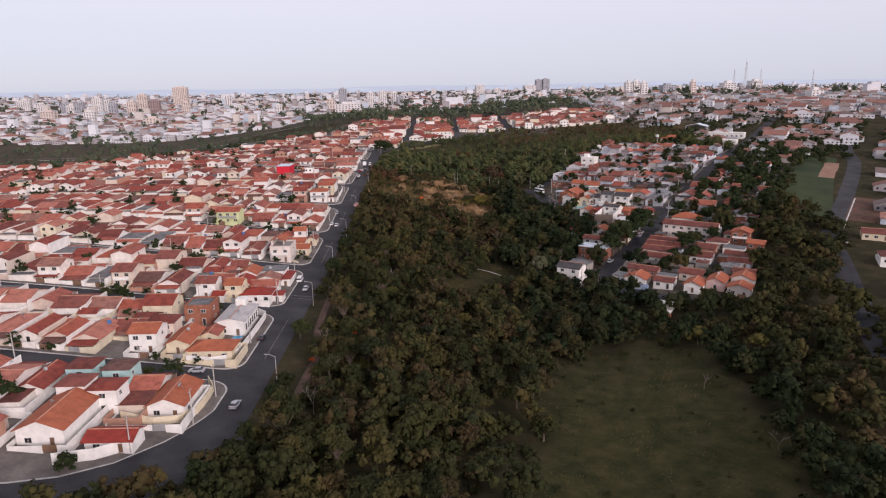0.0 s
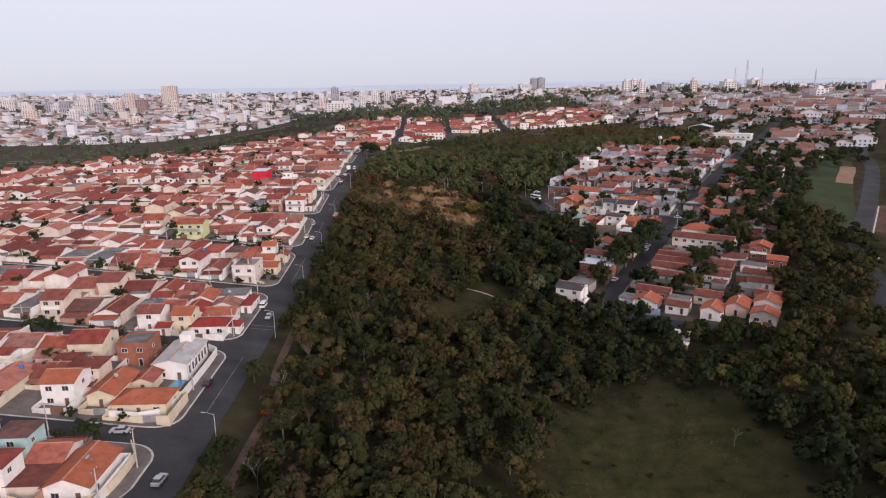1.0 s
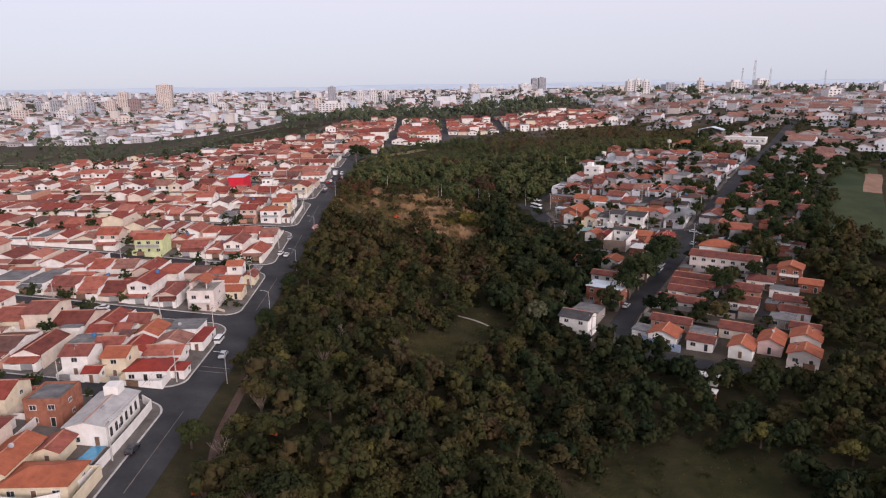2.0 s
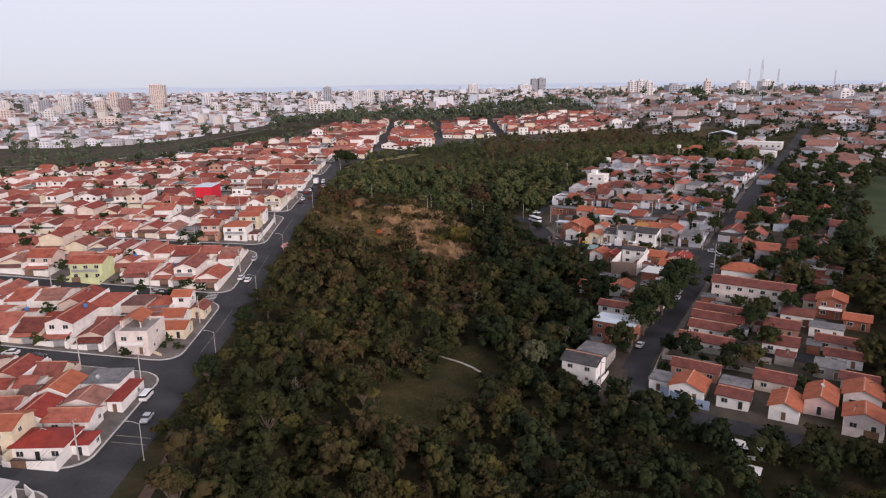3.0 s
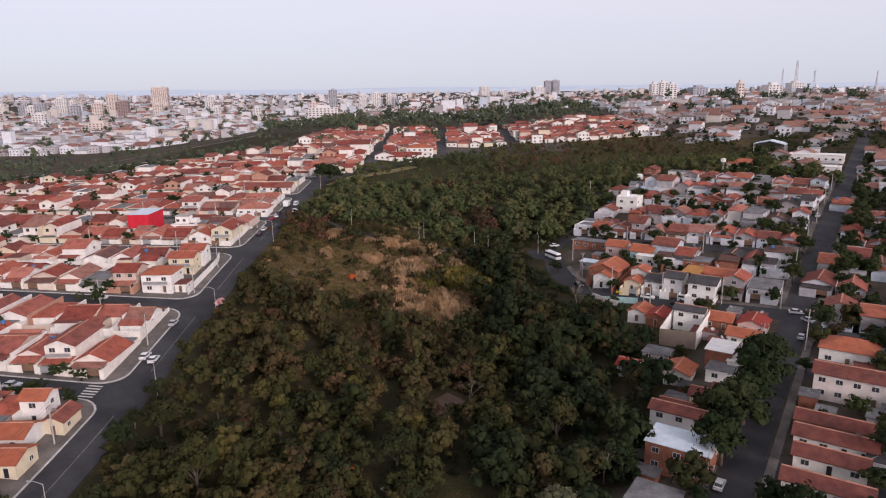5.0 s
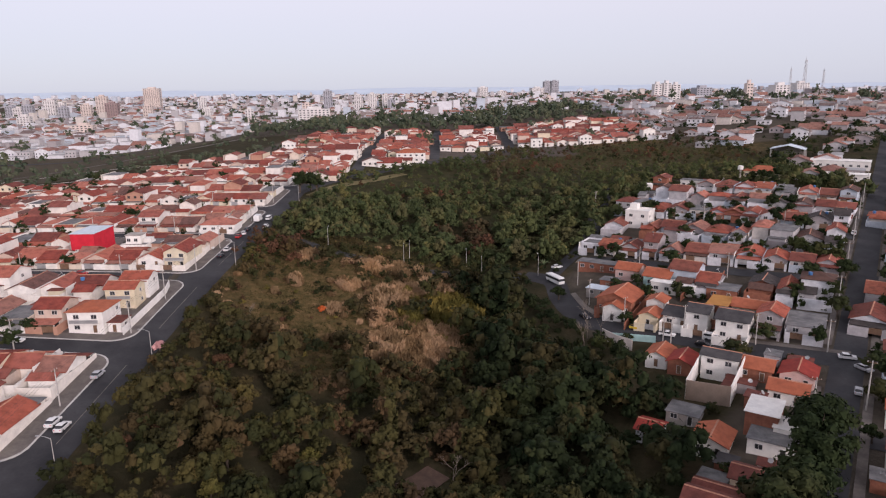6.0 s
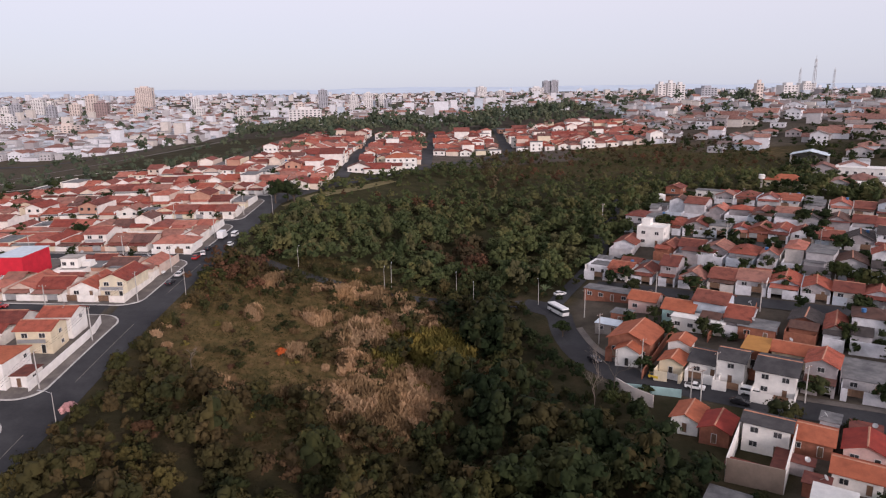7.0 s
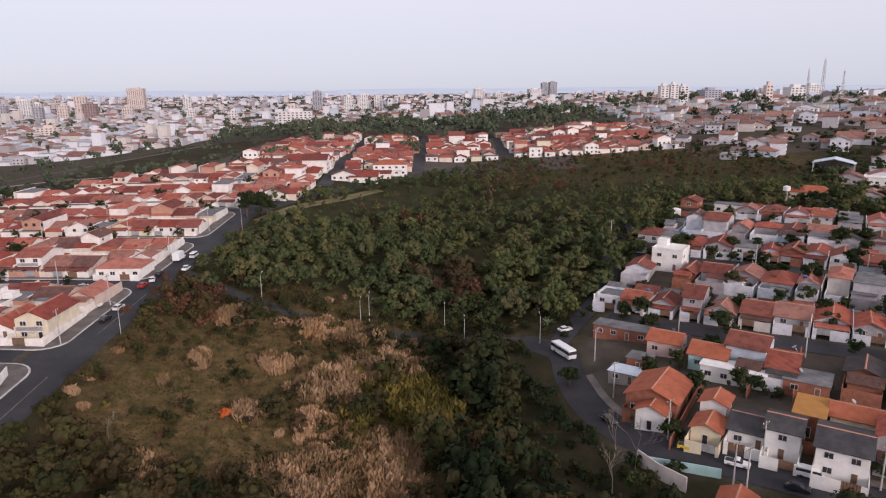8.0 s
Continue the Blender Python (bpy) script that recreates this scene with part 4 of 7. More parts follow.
set_east(364.5, -133.8, 5.6, 8, 3.0, "gable_y", 1.2, M_WHITE, M_ORANGE, "white house with an orange roof above the wood")
set_east(362.5, -127.4, 5.8, 8, 3.0, "gable_y", 1.2, M_BRICK, M_DEEP, "bare brick house with a bright red roof")
set_east(366, -110.6, 8.2, 8, 3.0, "gable_x", 1.4, M_BRICK, M_ORANGE, "brick house with an orange roof")
set_east(366, -101, 7.5, 8, 3.0, "gable_y", 1.4, M_PINK, M_DEEP, "house with a bright red roof on the corner")
set_east(357, -102, 8, 7, 3.0, "gable_x", 1.3, M_WHITE, M_ORANGE, "white house with an orange roof and awning")
# beyond the straight street
set_east(268.0, -74.4, 8.5, 8, 3.2, "gable_y", 1.7, M_WHITE, M_ORANGE, "white gabled house with an orange roof behind a blue wall")
set_east(269.6, -82.0, 5, 6.5, 3.0, "lean", 0, M_WHITE, M_GREY, "car shelter with a grey sheet roof")
set_east(267.6, -63.2, 7.5, 7, 2.9, "gable_x", 0.9, M_WHITE, M_DULL, "low white house with a red roof beside a blue wall")
set_east(273.0, -64.0, 7, 5.5, 2.8, "lean", 0, M_WHITE, M_GREY, "low annexe under grey sheeting behind the white house")
set_east(267.5, -51.6, 6.5, 9, 3.2, "gable_y", 1.4, M_WHITE, M_ORANGE, "white house with an orange roof at the wood's edge")
set_east(274.0, -44.6, 6.6, 10, 3.4, "gable_y", 1.5, M_PINK, M_ORANGE, "pale pink house with a large orange roof")
set_east(280, -36, 8, 8, 3.4, "gable_y", 1.6, M_BLUSH, M_ORANGE, "pinkish white house with an orange gabled roof")
set_east(268.5, -35.4, 8, 7, 3.4, "gable_y", 1.5, M_BLUSH, M_ORANGE, "pinkish white front house with an orange roof", yard=(2, 0, 0, 0))
set_east(287.5, -37, 8, 5, 3.0, "gable_x", 1.0, M_BLUSH, M_DULL, "low rear wing under a dull red roof")
set_east(278.5, -75.0, 12, 6, 2.9, "gable_x", 1.1, M_WALL, M_DULL, "low house with a dull red roof behind the gabled one")
set_east(279.5, -55.5, 9, 7, 3.0, "gable_x", 1.3, M_WALL, M_DULL, "low house with a weathered red roof by the overgrown plot")
for u, w in ((295.6, 15), (305.3, 13), (312.8, 15), (319.2, 16)):
    set_east(u, -77 + w * 0.06, w, 5.4, 3.0, "gable_x", 1.3, M_WALL if u > 300 else M_WHITE, M_DULL, "long narrow house with a dull red roof")
for u, v in ((303, -57), (315, -58), (326, -55), (340, -50)):
    set_east(u, v, 9, 8, 3.0, "gable_x" if v < -56 else "hip", 1.4, M_WALL, M_DULL, "low house with a weathered red roof among trees")
set_east(337.5, -70, 25, 8.5, 3.1, "gable_x", 1.3, M_BLUSH, M_DULL, "long pinkish white two-storey block of flats", 2)
set_east(357, -76.5, 13, 10, 4.0, "hip", 2.4, M_WHITE, M_ORANGE, "white house with a broad orange hipped roof")
set_east(335.3, -46.5, 8, 8, 2.9, "gable_y", 1.3, M_BRICK, M_ORANGE, "two-storey brick house with an orange roof and bare walls", 2)
set_east(328.5, -39.0, 7, 6, 3.0, "gable_x", 1.1, M_BRICK, M_ORANGE, "low brick annexe with an orange roof")
set_east(319, -46.5, 9, 6, 2.8, "lean", 0, M_WHITE, M_GREY, "low white house under grey sheeting")
set_east(310, -43.5, 10, 6, 2.8, "gable_x", 1.0, M_WALL_EAST, M_DULL, "low house with a long dull red roof by the trees")
set_east(301, -41, 9, 6, 2.8, "gable_x", 1.0, M_WALL_EAST, M_DULL, "low house with a faded red roof by the trees")
set_east(293, -44, 7, 7, 2.8, "lean", 0, M_CONC, M_GREY, "grey shed with a worn sheet roof")
# right of the street by the playing field
set_house(209, 302, 15, 9, 3.2, "gable_x", 1.4, M_CREAM, M_DULL, "long cream house with a dull red roof beside the street", turn=-27)
set_house(194, 268, 12, 10, 3.4, "hip", 1.8, M_WHITE, M_DULL, "white walled house with a dark red hipped roof", yard=(3, 0, 0.5, 0.5), turn=-25)
set_house(176, 228, 13, 11, 3.2, "flat", 0, M_WHITE, M_TIN, "tall white and pale blue building with a flat roof", 2, turn=-24)
set_house(317, 447, 14, 10, 3.2, "flat", 0, M_WHITE, M_CONC, "white two-storey block beside the street", 2, turn=-32)
# hillside beyond
set_east(586, -144, 18, 12, 3.4, "hip", 2.6, M_CREAM, M_ORANGE, "spread-out house with a wide orange roof on the hillside")
set_east(547, -169, 15, 6, 3.6, "lean", 0, M_WHITE, M_GREY, "long white shed above the lane")
set_east(604, -131, 9, 7, 3.0, "hip", 1.4, M_BLUE, M_ORANGE, "small blue pavilion with an orange roof")
set_east(640, -112, 30, 12, 4.0, "lean", 0, M_WHITE, M_WHITE, "long low white sheds")
set_east(600, -106, 20, 9, 3.4, "lean", 0, M_WHITE, M_WHITE, "low white building with a pale roof")


# low sheds and lean-tos crowded into the yards
rs, sheds = random.Random(17), []
for i in range(900):
    u, v = rs.uniform(286, 374), rs.uniform(-112, -46)
    x, y = east(u, v)
    if abs(v + 91.5) < 8.5 or v > -88 and min(abs(u - 300), abs(u - 346), abs(u - 290)) < 4.5 or not free(x, y, 2.2):
        continue
    if any(math.hypot(u - a, v - b) < 5.6 for a, b in sheds) or len(sheds) >= 64:
        continue
    sheds.append((u, v))
    house(x, y, EAST + rs.choice((0, 90)) + rs.uniform(-3, 3), rs.uniform(3.2, 5.6), rs.uniform(3.0, 5.2), rs.uniform(2.2, 2.7), "lean", 0, rs.choice((M_WALL_EAST, M_BRICK, M_CONC)), rs.choice((M_GREY, M_GREY, M_SLATE, M_DULL, M_DULL)),
          label="low lean-to shed with a dark worn roof in a yard", windows=False, group="yard sheds", seed=i)

for i in range(len(STREETS) - 1):
    lo, hi = STREETS[i] + 5.2, STREETS[i + 1] - 5.2
    half = (hi - lo) / 2
    near = (-130, -130, -128, -120, -118, -118, -110, -100, -90, -85, -80, -75)[i]
    row(lo, half, -1, -55.5, WEST_END + 6, near, lo)
    row(hi, half, 1, -55.5, WEST_END + 6, near, lo)

# eastern quarter, rows along the cross streets
def row_east(u_front, depth, face, v_from, v_to, gap=0.0):
    v = v_from
    while v > v_to:
        w = rng.uniform(6.5, 9.5)
        front = rng.uniform(2.0, 3.6)
        d = rng.uniform(8.0, min(13.5, depth - front - 1.0))
        cu = u_front - face * (front + d / 2)
        cx, cy = east(cu, v - w / 2)
        roof = rng.choices(("gable_y", "gable_x", "hip", "lean", "flat"), (44, 28, 14, 10, 4))[0]
        rise = min(w if roof != "gable_x" else d, 9) / 2 * rng.uniform(0.34, 0.46)
        two = rng.random() < 0.22
        seed = rng.randrange(10 ** 6)
        if free(cx, cy) and (seed % 100) / 100 >= gap:
            house(cx, cy, EAST + (0 if face < 0 else 180) + rng.uniform(-4, 4), w - 0.3 - rng.choice((0, 0, 0.8, 1.6)), d, 2.75, roof, rise, M_BRICK if rng.random() < 0.14 else M_WALL_EAST, M_ROOF_EAST if roof in ("gable_y", "gable_x", "hip") and rng.random() < 0.65 else None, front - 0.5 if rng.random() < 0.7 else 0.0,
                  2 if two else 1, (front - 0.1, depth - front - d - 0.2, 0.05, 0.05), seed=seed, tank=rng.random() < 0.12, group="houses of the eastern quarter", party=0.25,
                  wing=(depth - front - d - 1.0) * 0.8 if depth - front - d > 3.6 and rng.random() < 0.7 else 0.0)
        v -= w


row_east(429, 20, 1, -98, -140)
row_east(386, 20, -1, -98, -110)
row_east(438.5, 20.5, -1, -98, -182)
row_east(480, 20.5, 1, -98, -186)
row_east(488.5, 20, -1, -98, -186)
row_east(528, 20, 1, -98, -188)
row_east(537, 18, -1, -98, -184)
for u0, face in ((365, 1), (388, 1), (396, -1), (436, 1), (444, -1), (476, 1), (484, -1), (520, 1)):
    row_east(u0, 19, face, -50 if u0 < 400 else -46, -86, 0.36)


def joined(name, s, mat, label, category):
    return tagged(s.put(name, mat), label, category, kind="stuff")


# houses on the ridge and the far town
def scatter_town(x0, x1, y0, y1, step, keep, tall=0.0, seed=1, turn=0.0):
    r = random.Random(seed)
    y = y0
    while y < y1:
        x = x0
        while x < x1:
            px, py = x + r.uniform(-0.2, 0.2) * step, y + r.uniform(-0.2, 0.2) * step
            if r.random() < keep(px, py):
                big = min(step, 17) * (1.0 if r.random() < 0.9 else 1.7)
                w, d = (r.uniform(0.8, 1.02) * big, r.uniform(0.75, 1.0) * big) if py < 870 else (r.uniform(0.62, 0.95) * big, r.uniform(0.55, 0.9) * big)
                h = 3.0 if r.random() > (0.12 if py < 870 else 0.3) else r.uniform(5.5, 8)
                if r.random() < tall:
                    h = r.uniform(9, 22)
                far_house(px, py, turn + r.choice((0, 90)) + r.uniform(-4, 4), w, d, h, r.choices(("gable_y", "hip", "lean"), (60, 28, 12) if py < 870 else (26, 12, 62))[0] if h < 9 else "lean", w * 0.18, windows=py < 900)
            x += step
        y += step


def ridge_road(x):
    """The y of the road round the head of the woods."""
    return float(np.interp(x, (-50, -40, -24, -2, 19, 50, 90), (552, 588, 618, 652, 682, 716, 738)))


# blocks between the streets of the ridge: west and east bounds, southern end
for lo, hi, y0 in ((-85, -58, 612), (-53, -33, 606), (-14, 16, 664), (35, 77, 748), (96, 205, 748)):
    scatter_town(lo, hi, y0, 870, 9.6, lambda x, y: 0.0 if y < ridge_road(x) + 8 or x < -56 and y < north_edge(x) + 4 or not free(x, y, 5) else 0.97, 0.0, lo + 500)


def town_west(x, y):
    if y < 900 + 0.2 * (x + 300):
        return 0.0
    gap = noise.noise(Vector((x / 170, y / 170, 3.1)))
    return 0.72 if gap > -0.25 else 0.12


def town_north(x, y):
    gap = noise.noise(Vector((x / 150, y / 150, 8.4)))
    if 860 < y < 1080 and x < 180:
        return 0.0
    return 0.7 if gap > -0.15 else 0.1


scatter_town(-900, -200, 880, 1400, 15, town_west, 0.02, 21)
scatter_town(-1600, -200, 1400, 2700, 24, town_west, 0.07, 22)
scatter_town(-200, 900, 1080, 1500, 17, town_north, 0.02, 23)
scatter_town(-200, 1500, 1500, 2800, 26, town_north, 0.04, 24)
scatter_town(-2500, 2600, 2700, 4200, 48, lambda x, y: 0.3, 0.10, 25)
scatter_town(228, 330, 455, 640, 13, lambda x, y: 0.6 if -84 < x * UY - y * UX < -46 and x * UX + y * UY > 530 else 0.0, 0.0, 28, EAST)
scatter_town(150, 420, 560, 700, 15, lambda x, y: 0.45 if (-84 < x * UY - y * UX < -14 or -135 < x * UY - y * UX < -98) and x * UX + y * UY > 560 and free(x, y, 6) else 0.0, 0.0, 29, EAST)
scatter_town(215, 900, 690, 1080, 11.5, lambda x, y: 0.62 if x * UY - y * UX > 5 or y > 800 else 0.3, 0.0, 26, EAST)
scatter_town(230, 700, 300, 620, 13, lambda x, y: 0.7 if x * UY - y * UX > 6 else 0.0, 0.0, 27, EAST)
joined("house_walls", FAR["wall"], M_WALL_FAR, "pale rendered walls of distant low houses", "houses")
joined("house_roofs", FAR["roof"], M_ROOF_FAR, "terracotta tile roofs of distant low houses", "roofs")
joined("house_roofs", FAR["grey"], M_GREY, "grey sheet roofs of distant low houses", "roofs")
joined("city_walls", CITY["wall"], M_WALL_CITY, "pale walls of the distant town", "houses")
joined("city_roofs", CITY["roof"], M_ROOF_CITY, "tile roofs of the distant town, paled for haze", "roofs")
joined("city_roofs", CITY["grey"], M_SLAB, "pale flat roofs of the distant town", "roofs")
joined("city_windows", CITY["window"], M_GLASS, "dark windows of the distant town", "windows")
joined("house_windows", FAR["window"], M_GLASS, "dark windows of distant low houses", "windows")


# ---- trees ----
def crown_cards(rnd, lobes, count, size):
    """Leaf tufts as small tilted blades on the outside of a set of lobes; returns verts (n*3, 3)."""
    lobe = np.array(lobes)
    weights = lobe[:, 3] ** 2
    pick = lobe[rnd.choice(len(lobes), count, p=weights / weights.sum())]

    def unit(v):
        return v / np.linalg.norm(v, axis=1, keepdims=True)
    d = unit(rnd.normal(size=(count, 3)))
    d[:, 2] = np.where(d[:, 2] < -0.35, -d[:, 2] * 0.6, d[:, 2])
    c = pick[:, :3] + d * (pick[:, 3] * rnd.uniform(0.75, 1.32, count))[:, None] * np.array((1, 1, 0.9))
    n = unit(d + np.array((0, 0, 0.25)) + rnd.normal(size=(count, 3)) * 0.42)
    a = unit(np.cross(n, rnd.normal(size=(count, 3))))
    b = np.cross(n, a)
    q = size * rnd.uniform(0.6, 1.45, (count, 1))
    k = rnd.uniform(0.6, 1.0, (count, 1))
    return np.stack((c + a * q, c - a * q * 0.6 + b * q * k + n * q * 0.2, c - a * q * 0.7 - b * q * k), 1).reshape(-1, 3)


def core(rnd, lobes):
    """Inner leaf mass, so that the crown is not see-through."""
    verts, faces = [], []
    for lx, ly, lz, lr in lobes:
        n, a, q = len(verts), rnd.uniform(0, 6.28), lr * 0.82
        for ring, (zz, rr) in enumerate(((0.45, 0.85), (-0.3, 0.95))):
            for k in range(5):
                t, m = a + k * 1.257 + ring * 0.63, q * rr * rnd.uniform(0.7, 1.3)
                verts.append((lx + m * math.cos(t), ly + m * math.sin(t), lz + q * (zz + rnd.uniform(-0.3, 0.3))))
        verts.append((lx + q * rnd.uniform(-0.3, 0.3), ly + q * rnd.uniform(-0.3, 0.3), lz + q * rnd.uniform(0.7, 1.1)))
        for k in range(5):
            m = (k + 1) % 5
            faces += [(n + k, n + m, n + 10), (n + k, n + 5 + k, n + m), (n + m, n + 5 + k, n + 5 + m)]
    return verts, faces


def lobes_of(rnd, height, radius, count):
    """A loose heap of uneven leaf masses: an open dome, wider on one side."""
    out = [(0, 0, height - radius * 0.95, radius * 0.46)]
    lean_a, push = rnd.uniform(0, 6.28), radius * rnd.uniform(0.0, 0.22)
    for i in range(count):
        a = 2 * math.pi * (i * 0.618 + rnd.uniform(-0.08, 0.08))
        q = radius * math.sqrt((i + 0.6) / count) * rnd.uniform(0.62, 0.92)
        z = height - radius * (0.35 + 1.0 * (q / radius) ** 2 + rnd.uniform(-0.22, 0.30))
        out.append((q * math.cos(a) + push * math.cos(lean_a), q * math.sin(a) + push * math.sin(lean_a), z, radius * rnd.uniform(0.17, 0.36)))
    return out


def trunk_solid(rnd, height, radius, lobes):
    s = Solid().tube(0, 0, -1.2, height * 0.45, 0.06 * radius + 0.10, 0.045 * radius + 0.06, 7)
    for lx, ly, lz, lr in lobes[1:]:
        z0 = height * rnd.uniform(0.25, 0.42)
        r = 0.022 * radius + 0.03
        s.add([(r, 0, z0), (-r * 0.5, r * 0.87, z0), (-r * 0.5, -r * 0.87, z0), (lx + r * 0.4, ly, lz), (lx - r * 0.2, ly + r * 0.35, lz), (lx - r * 0.2, ly - r * 0.35, lz)],
              [(0, 1, 4, 3), (1, 2, 5, 4), (2, 0, 3, 5)])
    return s


nrnd = np.random.RandomState(5)
TREES = []            # (trunk mesh, crown mesh, radius, height)
for k in range(10):
    height = (6.5, 8, 9.5, 7, 5.5, 11, 8.5, 6, 9, 12)[k]
    radius = (3.2, 3.8, 4.4, 3.6, 2.8, 4.2, 4.6, 3.4, 3.6, 4.0)[k]
    lobes = lobes_of(nrnd, height, radius, 15 + k % 5)
    cv, cf = core(nrnd, lobes)
    n = len(cv)
    cards = crown_cards(nrnd, lobes, 1200, 0.28)
    verts = cv + [tuple(p) for p in cards]
    faces = cf + [(n + 3 * i, n + 3 * i + 1, n + 3 * i + 2) for i in range(len(cards) // 3)]
    crown = bpy.data.meshes.new("crown")
    crown.from_pydata(verts, [], faces)
    crown.materials.append(M_LEAF)
    ts = trunk_solid(nrnd, height, radius, lobes)
    trunk = bpy.data.meshes.new("trunk")
    trunk.from_pydata(ts.v, [], ts.f)
    trunk.materials.append(M_BARK)
    TREES.append((trunk, crown, radius, height))


def tree_thing(x, y, k, scale, turn, label, group="trees of the wood", crown_mat=None):
    base = thing("tree", x, y, turn, label, "tree", group)
    base.scale = (scale, scale, scale * 1.0)
    for nm, me in (("trunk", TREES[k][0]), ("crown", TREES[k][1])):
        ob = new(nm, me)
        ob.parent = base
        if nm == "crown" and crown_mat:
            ob.material_slots[0].link = "OBJECT"
            ob.material_slots[0].material = crown_mat
    return base


# light versions for the joined woods
LIGHT = []
for k in range(8):
    height, radius = (5.0, 7.0, 8.5, 6.0, 9.5, 7.5, 5.5, 8.0)[k], (3.0, 3.8, 4.4, 3.6, 4.2, 4.0, 3.2, 4.6)[k]
    lobes = lobes_of(nrnd, height, radius, 12 + k % 4)
    cv, cf = core(nrnd, lobes)
    LIGHT.append((np.array(cv), np.array(cf), crown_cards(nrnd, lobes, 265, 0.39)))
FAINT = []
for k in range(8):
    lobes = lobes_of(nrnd, 7.0 + k % 3, 3.8, 7)
    cv, cf = core(nrnd, lobes)
    FAINT.append((np.array(cv), np.array(cf), crown_cards(nrnd, lobes, 112, 0.42)))
DISTANT = []
for k in range(8):
    lobes = lobes_of(nrnd, 7.0 + k % 3, 3.8, 4)
    cv, cf = core(nrnd, lobes)
    DISTANT.append((np.array(cv), np.array(cf), crown_cards(nrnd, lobes, 34, 0.8)))


def woods(places, mat, label, name="woods", stock=LIGHT):
    """Many trees joined: places are (x, y, scale, turn, kind)."""
    vs, tris, n = [], [], 0
    for x, y, s, a, k in places:
        cv, cf, cards = stock[k]
        tall = 0.82 + 0.5 * (a * 7.3 % 1.0)
        rot = np.array(((math.cos(a), -math.sin(a), 0), (math.sin(a), math.cos(a), 0), (0, 0, tall))) * s
        at = np.array((x, y, land(x, y) - 0.6))
        vs.append(cv @ rot.T + at)
        tris.append(cf + n)
        n += len(cv)
        vs.append(cards @ rot.T + at)
        tris.append(np.arange(len(cards)).reshape(-1, 3) + n)
        n += len(cards)
    verts, tri = np.concatenate(vs), np.concatenate(tris)
    me = bpy.data.meshes.new(name)
    me.vertices.add(len(verts))
    me.vertices.foreach_set("co", verts.astype(np.float32).ravel())
    loops = tri.ravel()
    me.loops.add(len(loops))
    me.loops.foreach_set("vertex_index", loops.astype(np.int32))
    starts = np.arange(len(tri)) * 3
    me.polygons.add(len(starts))
    me.polygons.foreach_set("loop_start", starts.astype(np.int32))
    me.update(calc_edges=True)
    me.validate()
    me.materials.append(mat)
    return tagged(new(name, me), label, "trees", kind="stuff")


def wood_density(x, y):
    """How thickly trees stand at a place, 0 to 1."""
    if x < -41 or y < 92 or x > 0.72 * y + 24 and y < 300 or x > 232:
        return 0.0
    u, v = x * UX + y * UY, x * UY - y * UX
    if u < 258 and not free(x, y, 2.0):
        return 0.0
    if y > 600 and x < (y - 640) * 0.9 - 8:
        return 0.0
    if y > 730:
        return 0.0
    # the houses, streets and field of the eastern quarter
    if u > 376 and v > -188 and v < -44 and x > 72 and u < 560:
        return 0.0
    if 350 < u <= 377 and -150 < v <= -124 and free(x, y, 2):
        return 0.75 if v < -140 and free(x, y, 6) else 0.0
    if 252.2 < u < 261 and -86 < v < -38 or 257 < u < 281 and -46 < v < -27:
        return 0.1 if u > 262 and free(x, y, 3) else 0.0
    if (262 if v < -96 else 257) < u <= 376 and -44 > v > (-111 if u < 312 else -137):
        if v < -116 and u < 346 or 285.8 < u < 291.4 and -84.5 < v < -59:
            return 0.8 if free(x, y, 3.5) else 0.0
        return 0.2 if free(x, y, 2.5) and abs(v + 91.5) > 6 else 0.0
    if v >= -50 and u > 270 and v < 8 and not free(x, y, 2.5):
        return 0.0
    if v >= -44 and u > 270 and v < 8:
        return 0.6 if u < 386 and v < -6 else 0.5 if v < -39 else 0.0 if u < 600 else 0.3
    if v >= 6:
        return 0.0 if u > 262 else 0.8
    for (ax, ay), (bx, by) in zip(R1[:-1], R1[1:]):
        t = max(0.0, min(1.0, ((x - ax) * (bx - ax) + (y - ay) * (by - ay)) / ((bx - ax) ** 2 + (by - ay) ** 2)))
        if math.hypot(x - ax - t * (bx - ax), y - ay - t * (by - ay)) < (4.6 if x < 60 else 5.4):
            return 0.0
    if math.hypot(x - 27, y - 332) < 7:
        return 0.0
    if x < -31 and 142 < y < 236:
        return 0.0 if x < -38 or abs(x + 34) < 2.2 else 0.5
    dry, lawn, town = cover(x, y)
    if y > 466:
        lawn = 0.0
    if y > 488:
        dry = 0.0
    if lawn > 0.3 and y < 225:
        return 0.0
    glade = 1.0
    if y > 478:
        glade = smooth(-0.8, -0.42, noise.noise(Vector((x / 16, y / 20, 5.5))))
        if y > 610 and x > 70 + (y - 610) * 0.3:
            glade *= 0.7
        if math.hypot((x + 4 - 0.75 * (y - 600)) / 26, (y - 600) / 60) < 1.0 and y > 545:
            glade *= 0.25
    elif x > 95 and y < 230:
        glade = 0.85
    return max(0.0, glade - 0.93 * dry - 1.5 * lawn)


